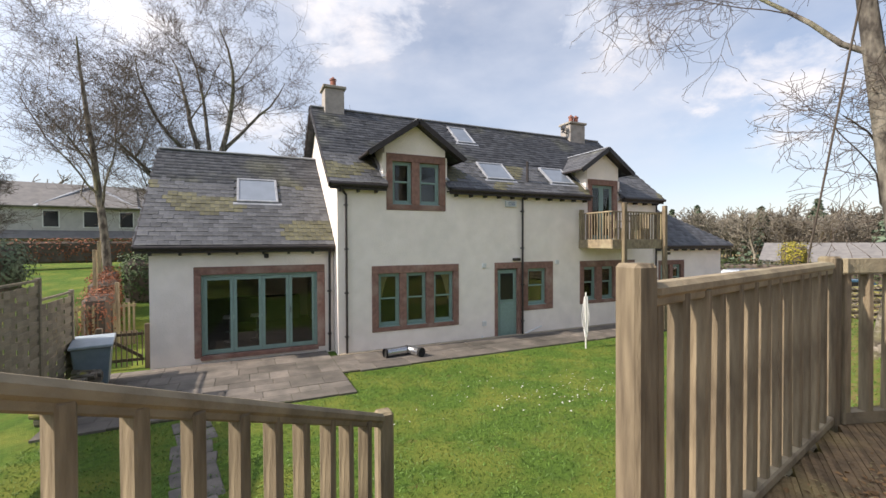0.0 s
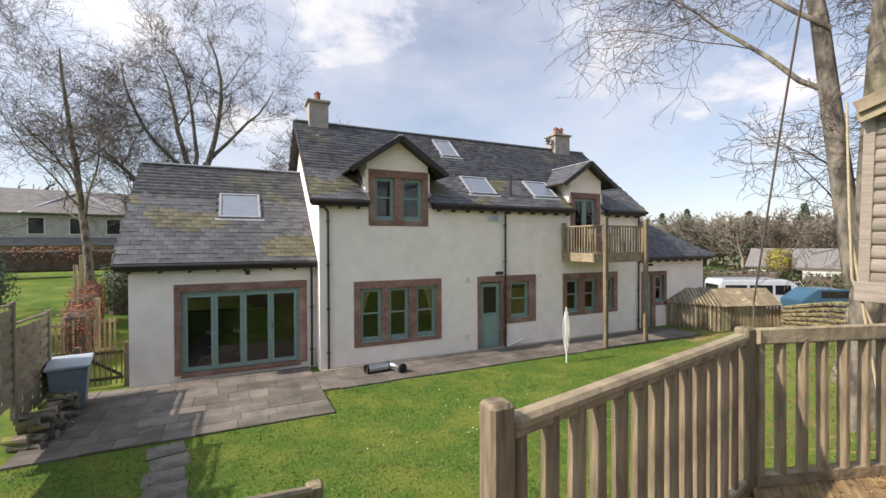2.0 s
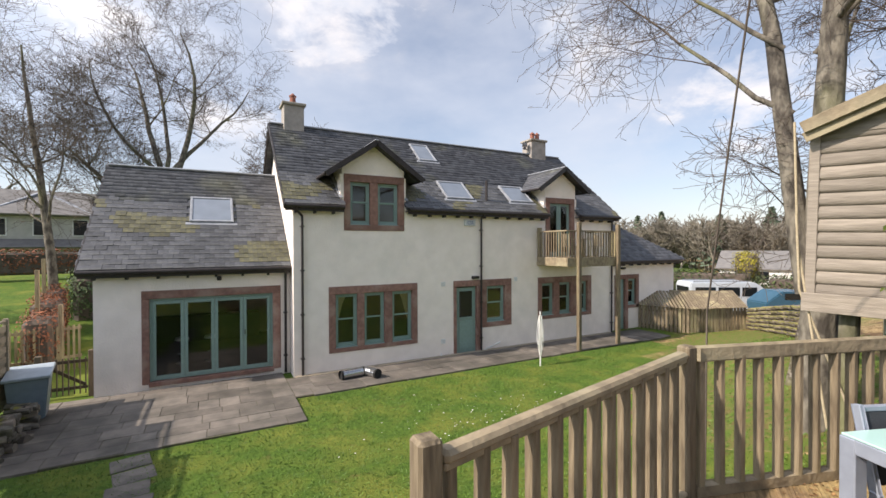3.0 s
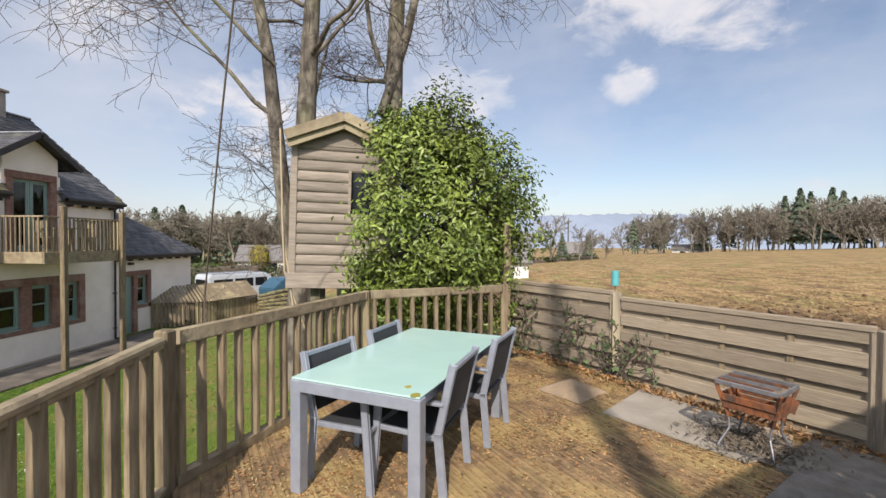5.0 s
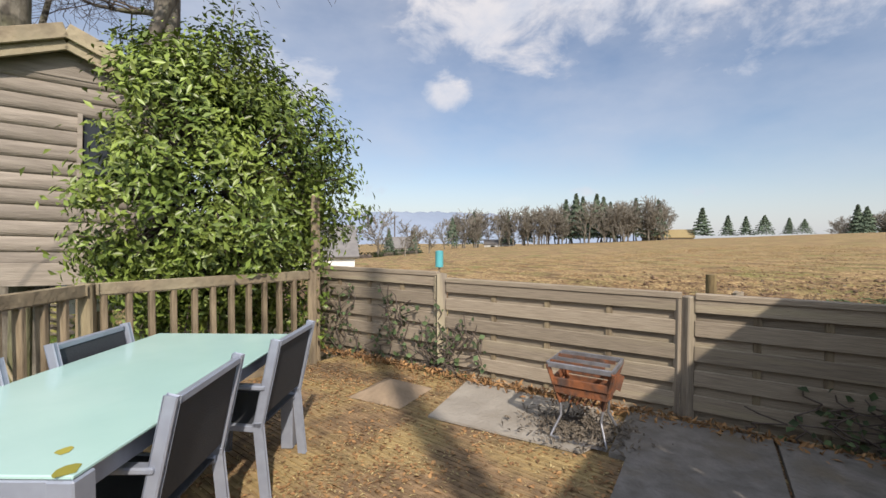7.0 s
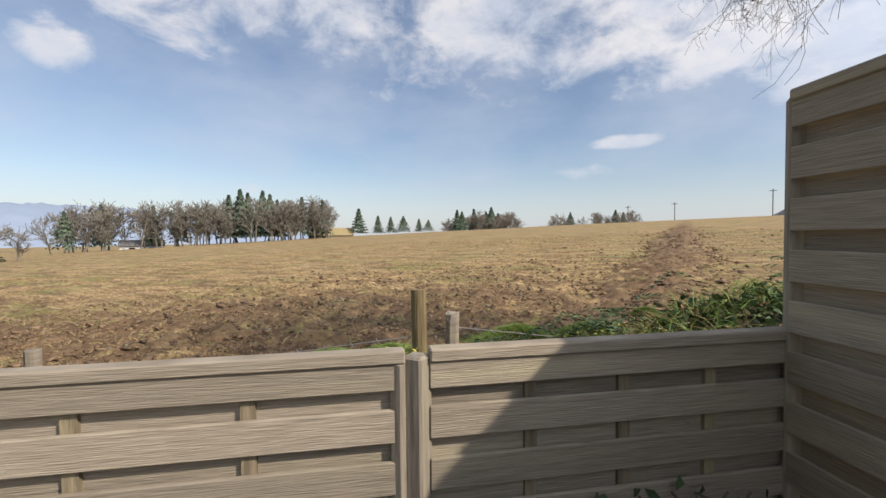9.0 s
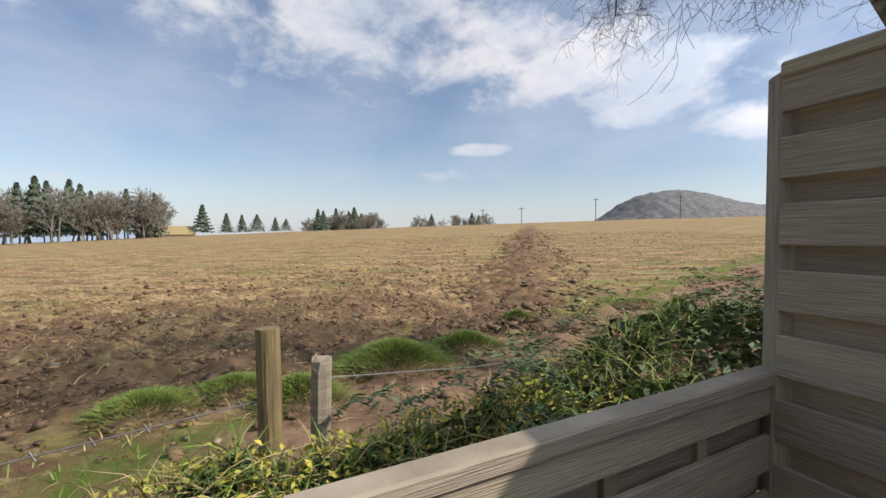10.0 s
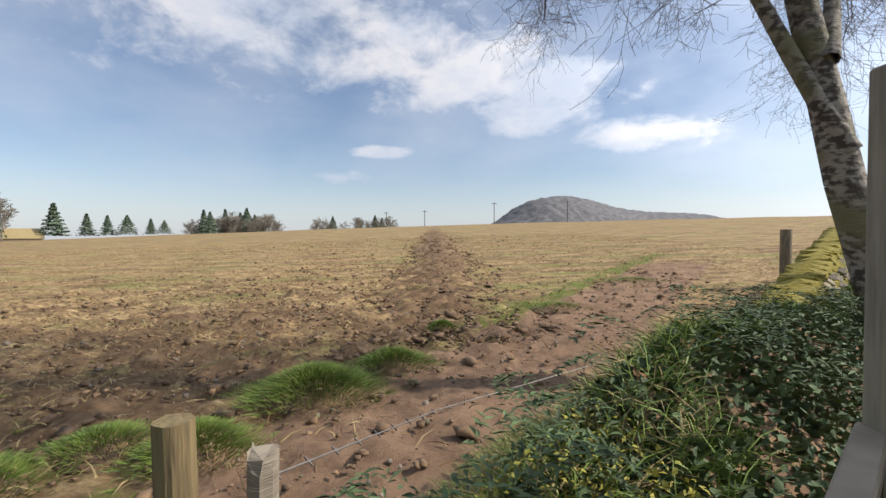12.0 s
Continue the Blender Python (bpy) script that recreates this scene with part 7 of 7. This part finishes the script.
    for k in range(len(pts) - 1):
        a, b = Vector(pts[k]), Vector(pts[k + 1])
        n = int((b - a).length / 0.13)
        for j in range(n):
            p = a.lerp(b, (j + 0.5) / n)
            part("barb", beam(p + Vector((0.012, 0, 0.014)), p - Vector((0.012, 0, 0.014)), 0.005, 0.005), WIRE, w)
aq = thing("marker_post", "small aqua plastic sleeve on a thin stake behind the fence", "marker post", m=pose(6.1, -1.4, 0))
tube_part("stake", [(0, 0, -0.6), (0, 0, 1.0)], 0.012, WOOD, aq, 6)
v, fc = tubes([((0, 0, 0.99), (0, 0, 1.165), 0.043, 0.043), ((0, 0, 1.165), (0, 0, 1.17), 0.043, 0.005)], 14)
raw("sleeve", v, fc, AQUA, aq, True)


BANK_A = (0.95, 0.25, -1.1, -2.4, -4.6, -6.0, -12.0)
BANK_TOP = (0.15, 0.5, 0.66, 0.84, 0.66, 0.5, 0.5)
BANK_FOOT = (0.85, 1.15, 1.9, 2.25, 2.1, 1.8, 1.7)


def bank_place(k, t):
    """A place on the overgrown bank outside the fence: k along it, t from its foot in the field up to the fence."""
    a = 0.95 - 12.95 * k
    foot = float(np.interp(-a, [-v for v in BANK_A], BANK_FOOT))
    top = float(np.interp(-a, [-v for v in BANK_A], BANK_TOP)) + 0.05 * math.sin(a * 2.6)
    d = foot + (0.10 - foot) * t
    q = on_fence(a, -d)
    low = gz(q.x, q.y) - 0.12
    if d > 0.65:
        h = low + (top - low) * ((foot - d) / (foot - 0.65)) ** 1.15
    else:
        h = top - 0.42 * (1 - (d - 0.10) / 0.55) ** 1.5
    h += 0.10 * noise.noise((q.x * 3, q.y * 3, 1)) + 0.05 * noise.noise((q.x * 9, q.y * 9, 2))
    return q.x, q.y, h


bank = thing("overgrown_bank", "bank of ivy, ferns, grass and bramble beside the fence", "vegetation", kind="stuff", m=pose(0, 0, 0))
nk, nj = 130, 30
vv = [bank_place((i / (nk - 1)) ** 1.3, j / (nj - 1)) for i in range(nk) for j in range(nj)]
ff = [(i * nj + j, (i + 1) * nj + j, (i + 1) * nj + j + 1, i * nj + j + 1) for i in range(nk - 1) for j in range(nj - 1)]
raw("bank_soil", vv, ff, CLOD, bank, True)
vv = np.array(vv).reshape(nk, nj, 3)
rng = np.random.default_rng(121)


def on_bank(n, t0, t1, k0, k1, up=0.05):
    k, t = rng.uniform(k0, k1, n), rng.uniform(t0, t1, n)
    i, j = np.minimum((k * (nk - 1)).astype(int), nk - 2), np.minimum((t * (nj - 1)).astype(int), nj - 2)
    fi, fj = (k * (nk - 1) - i)[:, None], (t * (nj - 1) - j)[:, None]
    p = vv[i, j] * (1 - fi) * (1 - fj) + vv[i + 1, j] * fi * (1 - fj) + vv[i, j + 1] * (1 - fi) * fj + vv[i + 1, j + 1] * fi * fj
    p[:, 2] += rng.uniform(0, up, n)
    return p


c = on_bank(52000, 0.0, 1.0, 0.04, 1.0, 0.13)
keep = np.array([noise.noise((x * 1.6, y * 1.6, 5)) * 0.5 + noise.noise((x * 4.5, y * 4.5, 2)) * 0.4 > (FENCE_N.x * (x - FENCE_P.x) + FENCE_N.y * (y - FENCE_P.y) + 1.15) * -0.6 - 0.12 for x, y, z in c]) & ((c[:, 0] - FENCE_P.x) * FENCE_N.x + (c[:, 1] - FENCE_P.y) * FENCE_N.y > -1.75)
c = c[keep]
v, fc = leaves(c, np.tile(np.array([[-0.1, -0.5, 0.8]]), (len(c), 1)), 0.05, 122, 0.65, 0.8)
raw("ivy_leaves", v, fc, IVY, bank)


def blades(points, length, width, seed, fan=0.55):
    """Arching grass blades: two bent quads each."""
    r = np.random.default_rng(seed)
    p = np.asarray(points)
    n = len(p)
    d = np.stack([r.normal(0, fan, n), r.normal(0, fan, n), np.ones(n)], 1)
    d /= np.linalg.norm(d, axis=1)[:, None]
    ln = length * r.uniform(0.5, 1.3, (n, 1))
    s = np.cross(d, r.normal(0, 1, (n, 3)))
    s /= np.linalg.norm(s, axis=1)[:, None]
    m = p + d * ln * 0.55
    tip = p + d * ln + np.stack([d[:, 0], d[:, 1], np.zeros(n)], 1) * ln * 0.5 - np.array([[0, 0, 1]]) * ln * 0.12
    v = np.stack([p - s * width / 2, p + s * width / 2, m + s * width * 0.4, m - s * width * 0.4, tip], 1).reshape(-1, 3)
    i = np.arange(n)[:, None] * 5
    f = np.concatenate([i + np.array([[0, 1, 2]]), i + np.array([[0, 2, 3]]), i + np.array([[3, 2, 4]])])
    return v, f


v, fc = blades(np.concatenate([on_bank(12000, 0.0, 0.93, 0.0, 0.3, 0.14), on_bank(18000, 0.0, 0.78, 0.3, 0.8, 0.12)]), 0.13, 0.005, 123, 0.8)
raw("grass_blades", v, fc, TUFT, bank)
v, fc = blades(np.concatenate([on_bank(6000, 0.05, 0.85, 0.0, 0.3, 0.14), on_bank(9000, 0.05, 0.68, 0.3, 0.7, 0.12)]), 0.16, 0.004, 124, 1.2)
raw("dry_grass", v, fc, STRAW, bank)
c = np.concatenate([on_bank(15000, 0.1, 0.95, 0.0, 0.26, 0.2), on_bank(1500, 0.0, 0.6, 0.2, 0.5, 0.1)])
v, fc = leaves(c, np.tile(np.array([[0, 0, 1.0]]), (len(c), 1)), 0.028, 125, 0.7, 0.55)
raw("yellow_weeds", v, fc, YELLOW, bank)
v, fc = blades(np.concatenate([on_bank(5500, 0.4, 0.72, 0.33, 0.44), on_bank(1500, 0.2, 0.6, 0.44, 0.62)]), 0.2, 0.006, 126)
raw("crest_grass", v, fc, TUFT, bank)
c = on_bank(700, 0.1, 0.8, 0.05, 0.6, 0.1)
v, fc = leaves(c, np.tile(np.array([[0, -0.3, 1.0]]), (len(c), 1)), 0.075, 128, 0.6, 0.7)
raw("dead_leaves", v, fc, DEADLEAF, bank)
fseg_c, fseg_n = [], []
for k in range(110):
    p = on_bank(1, 0.55, 0.95, 0.2, 0.7, 0.05)[0]
    a = rng.uniform(0, 6.28)
    d = np.array([math.cos(a), math.sin(a), 0])
    for j in range(16):
        t = j / 15
        w = 0.085 * math.sin(0.3 + 2.6 * t)
        for s in (-1, 1):
            for m in (0.35, 0.8):
                fseg_c.append(p + d * 0.4 * t + np.array([0, 0, 0.26 * math.sin(t * 2.4)]) + np.array([-d[1], d[0], 0]) * s * w * m)
                fseg_n.append((0, 0, 1))
v, fc = leaves(fseg_c, fseg_n, 0.05, 127, 0.2, 0.3)
raw("fern_fronds", v, fc, IVY, bank)
bt_seg = []
rb = random.Random(5)
for k in range(26):
    p = Vector(on_bank(1, 0.0, 0.4, 0.35, 0.85)[0])
    grow(rb, p, Vector((rb.gauss(0, 0.6), rb.gauss(0, 0.6), 0.8)).normalized(), rb.uniform(0.4, 0.8), 0.007, 2, 4, bt_seg, 4, (1, 1, 1, 1), 0.9, 0.3, 0.002)
v, fc = tubes(bt_seg, 3)
raw("bramble_twigs", v, fc, TWIG, bank)

dyke = stone_wall("field_dyke", on_fence(-4.5, -0.75), on_fence(-13.0, -1.25), 1.1, "old field dyke capped with yellow moss", 131, zbase=None, size=0.3, thick=0.5, rise=0.045)


# ---- field cover ----
def field_scatter(n, weight, x0, x1, y0, y1, seed):
    r = np.random.default_rng(seed)
    x, y = r.uniform(x0, x1, n * 5), r.uniform(y0, y1, n * 5)
    lawn, soil, mud, verge, d = masks(x, y)
    w = weight(soil, mud, verge, d, x, y)
    ok = (r.uniform(0, 1, len(x)) < w) & (d < -0.9)
    x, y = x[ok][:n], y[ok][:n]
    return np.stack([x, y, ground_z(x, y)], 1)


pts = field_scatter(30000, lambda s, m, g, d, x, y: s ** 1.6 * 0.7 * np.clip(1.2 + y / 40, 0.05, 1) + 0.12 * m + 0.008, -4, 18, -52, -3, 141)
rr = np.random.default_rng(142)
cube = np.array([(-1, -1, -.7), (1, -1, -.6), (1, 1, -.7), (-1, 1, -.6), (-.7, -.8, .7), (.8, -.6, .6), (.6, .8, .8), (-.8, .7, .6)])
qf = np.array([(0, 3, 2, 1), (4, 5, 6, 7), (0, 1, 5, 4), (1, 2, 6, 5), (2, 3, 7, 6), (3, 0, 4, 7)])
size = np.minimum(rr.gamma(1.3, 0.010, len(pts)) + 0.005, 0.085) * (1 + np.clip((-pts[:, 1] - 10) / 25, 0, 0.25))
v = (cube[None] + rr.normal(0, 0.4, (len(pts), 8, 3))) * size[:, None, None] * np.array([1, 1, 0.6]) + pts[:, None] + np.array([0, 0, 0.035])
f = (np.arange(len(pts))[:, None, None] * 8 + qf[None]).reshape(-1, 4)
tagged(raw("soil_clods", v.reshape(-1, 3), f, CLOD), "brown clods of turned soil along the dug strip", "soil", kind="stuff")
rs = np.random.default_rng(181)
ry = -9.0 - 55.0 * rs.uniform(0, 1, 7000) ** 1.15
rx = 3.7 - 0.022 * (-ry - 9) + 0.22 * np.sin(ry * 0.35) + rs.normal(0, 0.8, len(ry))
bulk = np.minimum(rs.gamma(1.3, 0.013, len(ry)) + 0.008, 0.075)
top = 0.12 * np.exp(-((rx - 3.7 + 0.022 * (-ry - 9)) / 0.8) ** 2) * smooth01(-ry, 8.2, 11) * rs.uniform(0.3, 1.0, len(ry))
v = (cube[None] + rs.normal(0, 0.42, (len(ry), 8, 3))) * bulk[:, None, None] * np.array([1.4, 1.4, 0.7]) + np.stack([rx, ry, ground_z(rx, ry) + top], 1)[:, None]
f = (np.arange(len(ry))[:, None, None] * 8 + qf[None]).reshape(-1, 4)
tagged(raw("spoil_ridge", v.reshape(-1, 3), f, CLOD), "ridge of dug brown spoil running over the field", "soil", kind="stuff")
pts = field_scatter(1500, lambda s, m, g, d, x, y: 0.3 * s + 0.25 * m + 0.02, -2, 12, -18, -3, 143)
size = rr.gamma(1.5, 0.006, len(pts)) + 0.004
v = (cube[None] + rr.normal(0, 0.2, (len(pts), 8, 3))) * size[:, None, None] + pts[:, None] + np.array([0, 0, 0.02])
f = (np.arange(len(pts))[:, None, None] * 8 + qf[None]).reshape(-1, 4)
tagged(raw("field_stones", v.reshape(-1, 3), f, STONE), "small pale stones in the soil and on the track", "stones", kind="stuff")
pts = field_scatter(27000, lambda s, m, g, d, x, y: (0.75 - 0.6 * s) * (1 - 0.72 * m) * 0.9 * (0.35 + 0.65 * (np.sin(x * 1.3 + y * 0.9) * np.sin(y * 0.6) > -0.2)), -12, 40, -48, -2, 144)
v, fc = blades(pts, 0.16, 0.012, 145, 1.3)
more = field_scatter(16000, lambda s, m, g, d, x, y: 0.75 * s * (np.sin(x * 1.9 + y * 1.3) * np.sin(y * 1.1 - x * 0.8) > -0.25), -3, 18, -26, -3, 171)
v2, fc2 = blades(more, 0.12, 0.008, 172, 1.8)
tagged(raw("straw_litter", v2, fc2, STRAW), "broken straw lying among the clods of turned soil", "straw", kind="stuff")
tagged(raw("stubble", v, fc, STRAW), "flattened straw stubble over the field", "stubble", kind="stuff")

pts = field_scatter(14000, lambda s, m, g, d, x, y: (0.5 - 0.4 * s) * (1 - 0.6 * m) * (np.sin(x * 0.7 + y * 1.1 + 2 * np.sin(x * 0.31)) * np.sin(y * 0.9 - x * 0.5) > 0.05), -12, 36, -44, -2, 148)
v, fc = blades(pts, 0.13, 0.014, 149, 1.6)
tagged(raw("rotten_stubble", v, fc, DEADLEAF), "darker rotten stalks lying in patches over the field", "stubble", kind="stuff")
pts = field_scatter(12000, lambda s, m, g, d, x, y: g * (0.3 + 0.7 * (np.sin(x * 2.3 + y) * np.sin(y * 1.7 - x) > -0.1)), -8, 18, -26, -2, 146)
v, fc = blades(pts, 0.11, 0.009, 147, 0.7)
tagged(raw("verge_grass", v, fc, TUFT), "patches of short grass along the track", "grass", kind="stuff")


def tuft(x, y, w, h, n, seed, label):
    r = np.random.default_rng(seed)
    t = thing("grass_tuft", label, "grass", "field grass tufts", m=pose(0, 0, 0))
    px, py = x + r.normal(0, w * 0.36, n), y + r.normal(0, w * 0.26, n)
    dome = h * 0.8 * np.exp(-(((px - x) / w) ** 2 + ((py - y) / w) ** 2) * 3)
    p = np.stack([px, py, ground_z(px, py) + dome], 1)
    v, fc = blades(p, h * 0.34, 0.006, seed, 0.6)
    raw("blade_mass", v, fc, TUFT, t)["kind"] = "stuff"
    p2 = p[: n // 6] + np.array([0, 0, -0.02])
    v, fc = blades(p2, h * 0.45, 0.006, seed + 1, 1.1)
    raw("dead_grass", v, fc, STRAW, t, label="dead straw-coloured blades")["kind"] = "stuff"
    bm = bmesh.new()
    bmesh.ops.create_icosphere(bm, subdivisions=3, radius=1)
    for vv_ in bm.verts:
        vv_.co = Vector((x + vv_.co.x * w * 0.62, y + vv_.co.y * w * 0.5, gz(x, y) - 0.05 + vv_.co.z * h * 0.55)) + Vector((0, 0, 0.04 * noise.noise(vv_.co * 4)))
    part("sod", bm, CLOD, t)


tuft(5.2, -7.15, 0.85, 0.30, 7500, 151, "dense green grass tuft on the field edge")
tuft(4.4, -7.95, 0.6, 0.22, 3600, 152, "small green grass tuft beside the track")
tuft(5.85, -6.0, 0.55, 0.26, 4200, 153, "ragged green grass tuft among the clods")
tuft(6.75, -6.2, 0.6, 0.16, 2600, 158, "thin ragged grass tuft beside the broken turf")
tuft(7.3, -5.6, 0.7, 0.20, 3600, 154, "low green grass tuft in turned soil")
tuft(3.7, -9.6, 0.35, 0.18, 1200, 159, "dark rough grass clump by the spoil ridge")
tuft(1.4, -11.0, 0.8, 0.12, 1400, 155, "thin grass patch along the track")
tuft(-1.6, -13.9, 1.1, 0.12, 1800, 156, "thin grass patch farther along the track")
tuft(9.4, -4.3, 0.7, 0.16, 1600, 157, "low grass tuft near the fence line")
# lawn blades nearest the deck and patio edge, with daisies
rl2 = np.random.default_rng(161)
x, y = rl2.uniform(-3.2, 16, 60000), rl2.uniform(2.6, 12.5, 60000)
ok = ~np.array([in_patio(a, b) for a, b in zip(x, y)])
pts = np.stack([x, y, ground_z(x, y)], 1)[ok]
v, fc = blades(pts, 0.05, 0.012, 162, 0.7)
tagged(raw("lawn_grass", v, fc, BLADE), "short green lawn grass", "grass", kind="stuff")
cx, cy = rl2.normal(6.3, 1.4, 130), rl2.normal(8.2, 0.8, 130)
pts = np.stack([cx, cy, ground_z(cx, cy) + 0.055], 1)
v, fc = leaves(pts, np.tile(np.array([[0, 0, 1.0]]), (130, 1)), 0.035, 163, 0.1, 0.9)
tagged(raw("daisies", v, fc, WHITE), "white daisies scattered in the lawn", "flowers", kind="stuff")


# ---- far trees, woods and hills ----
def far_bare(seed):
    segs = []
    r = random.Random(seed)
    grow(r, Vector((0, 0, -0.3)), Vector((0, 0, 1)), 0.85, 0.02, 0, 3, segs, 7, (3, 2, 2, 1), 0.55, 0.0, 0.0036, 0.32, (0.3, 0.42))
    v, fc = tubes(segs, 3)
    o = raw("tree", v, fc, HAZED_TWIG)
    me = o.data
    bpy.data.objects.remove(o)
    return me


def far_conifer(seed, width=0.2):
    r = np.random.default_rng(seed)
    n = 900
    z = r.uniform(0.08, 1.0, n) ** 0.85
    a = r.uniform(0, 6.28, n)
    rad = width * (1 - z) * (0.75 + 0.25 * np.sin(z * 60)) * r.uniform(0.3, 1.0, n) ** 0.4 + 0.006
    c = np.stack([rad * np.cos(a), rad * np.sin(a), z], 1)
    nr = np.stack([np.cos(a), np.sin(a), np.full(n, 0.7)], 1)
    v, fc = leaves(c, nr, 0.075, seed, 0.4, 0.6)
    o = raw("conifer", v, fc, CONIFER)
    me = o.data
    bpy.data.objects.remove(o)
    return me


BARES = [far_bare(200 + k) for k in range(5)]
CONES = [far_conifer(210 + k, w) for k, w in enumerate((0.28, 0.36, 0.44))]
rw = random.Random(7)


def plant(x, y, h, conifer=False, label=None, wide=1.0):
    me = rw.choice(CONES) if conifer else rw.choice(BARES)
    o = new("conifer_tree" if conifer else "bare_tree", me)
    o.matrix_world = pose(x, y, gz(x, y) - 0.2, 0, 0, rw.uniform(0, 360)) @ Matrix.Diagonal((h * wide, h * wide, h, 1))
    return tagged(o, label or ("dark conifer in the far shelter belt" if conifer else "leafless tree in the far shelter belt"), "tree", "far trees")


def view(px, dist):
    """A place on the far side of the field: across from 0 (east) to 1 (south), at a distance from the deck."""
    a = radians(-8 - 82 * px)
    return 2.0 + dist * math.cos(a), 0.0 + dist * math.sin(a)


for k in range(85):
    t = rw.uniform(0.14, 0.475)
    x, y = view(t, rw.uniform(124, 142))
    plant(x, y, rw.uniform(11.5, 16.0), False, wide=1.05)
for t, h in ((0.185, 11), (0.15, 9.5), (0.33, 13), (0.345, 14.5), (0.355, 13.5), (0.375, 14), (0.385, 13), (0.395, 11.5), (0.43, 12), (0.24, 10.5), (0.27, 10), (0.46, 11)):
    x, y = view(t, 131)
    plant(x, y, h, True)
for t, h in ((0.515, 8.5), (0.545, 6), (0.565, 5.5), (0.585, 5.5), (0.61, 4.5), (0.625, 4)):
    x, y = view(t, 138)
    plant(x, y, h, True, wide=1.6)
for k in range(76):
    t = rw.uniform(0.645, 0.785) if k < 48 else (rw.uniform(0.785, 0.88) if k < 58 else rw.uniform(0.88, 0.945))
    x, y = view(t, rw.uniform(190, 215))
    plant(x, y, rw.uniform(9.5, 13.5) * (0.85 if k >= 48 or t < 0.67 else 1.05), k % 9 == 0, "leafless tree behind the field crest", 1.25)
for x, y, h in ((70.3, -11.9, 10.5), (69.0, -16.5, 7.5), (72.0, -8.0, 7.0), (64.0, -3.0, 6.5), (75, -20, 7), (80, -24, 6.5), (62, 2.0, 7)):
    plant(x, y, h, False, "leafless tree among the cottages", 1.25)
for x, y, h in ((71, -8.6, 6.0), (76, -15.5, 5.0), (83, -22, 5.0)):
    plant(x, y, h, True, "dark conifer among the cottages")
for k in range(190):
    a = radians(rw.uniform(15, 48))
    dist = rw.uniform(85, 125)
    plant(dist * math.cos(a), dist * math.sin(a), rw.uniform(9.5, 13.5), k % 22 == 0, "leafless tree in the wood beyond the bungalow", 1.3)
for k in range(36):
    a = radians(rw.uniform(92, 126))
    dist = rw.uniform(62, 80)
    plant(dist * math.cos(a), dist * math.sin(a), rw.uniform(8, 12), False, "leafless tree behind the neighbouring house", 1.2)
leafy_mass("field_hedge", "low dark hedge at the bottom of the field", "hedge", [(66, -6, -2.2, 16, 2, 2.4, -60), (78, -18, -2.0, 18, 2, 2.2, -42)], 4000, 0.35, HEDGE, 221)
far_house("farm_house", "white farm house before the shelter belt", pose(122, -60, -2.2, 0, 0, -118), 9, 5, 1.6, 1.4, [(-2, 0.4, 1.2, 0.8), (2, 0.4, 1.2, 0.8)])
far_house("farm_barn", "low farm barn with straw-yellow roof", pose(98, -102, 0.2, 0, 0, -138), 13, 8, 1.5, 2.2, [(-2, 0.4, 1.2, 0.8)], wall=GREYWOOD, roof=STRAW)
far_house("far_cottage", "small white cottage among trees", pose(88, -20, -2.8, 0, 0, -104), 5, 4, 2.0, 2.2, [(0, 0.6, 1.0, 0.9)])
for k, (x, y, h) in enumerate(((-20, -150, 8.5), (18, -160, 7), (4, -158, 7), (-45, -148, 8.5), (96, -21, 9), (100, -86, 9))):
    p = thing("utility_pole", "wooden electricity pole on the skyline", "utility pole", "utility poles", m=pose(x, y, gz(x, y) - 0.5))
    tube_part("pole", [(0, 0, 0), (0, 0, h)], 0.13, TWIG, p, 6)
    part("crossarm", box(-0.9, 0.9, -0.08, 0.08, h - 0.6, h - 0.45), TWIG, p)


def hill(name, cx, cy, length, height, depth, turn, seed, mat, label, z0=-12.0, bumps=3.0, profile=None):
    nx, ny = 260, 26
    v, f = [], []
    for i in range(nx):
        for j in range(ny):
            s, t = i / (nx - 1) * 2 - 1, j / (ny - 1) * 2 - 1
            prof = profile(s) if profile else (1 - s * s)
            h = height * max(0, prof) * math.cos(t * math.pi / 2) ** 0.8
            if h > 1:
                h += bumps * noise.noise((s * 30 + seed, t * 8, 0)) + bumps * 0.6 * noise.noise((s * 90 + seed, t * 20, 0))
            ca, sa = math.cos(radians(turn)), math.sin(radians(turn))
            x, y = s * length / 2, t * depth / 2
            v.append((cx + x * ca - y * sa, cy + x * sa + y * ca, z0 + h))
    for i in range(nx - 1):
        for j in range(ny - 1):
            a = i * ny + j
            f.append((a, a + ny, a + ny + 1, a + 1))
    return tagged(raw(name, v, f, mat, None, False), label, "hill", kind="structure")


def tor(s):
    s = -s
    return (math.exp(-((s + 0.42) / 0.29) ** 2) * 0.86 + 0.10 * math.exp(-((s + 0.52) / 0.09) ** 2) + 0.78 * math.exp(-((s - 0.3) / 0.66) ** 4)) * smooth01(1 - abs(s), 0, 0.12)


hill("backdrop", -380, -850, 820, 74, 240, 22, 3, FARHILL, "wooded hill rising beyond the field", z0=-6, bumps=2.6, profile=tor)
# horizon hills take their blue haze from the material colour
hill("backdrop", 1500, -700, 3000, 120, 500, -65, 9, HAZE_PAINT, "blue hazy hills on the horizon", z0=-30, bumps=8)
hill("backdrop", 1750, 600, 2200, 75, 400, -105, 12, HAZE_PAINT, "far hazy upland beyond the woods", z0=-30, bumps=6)
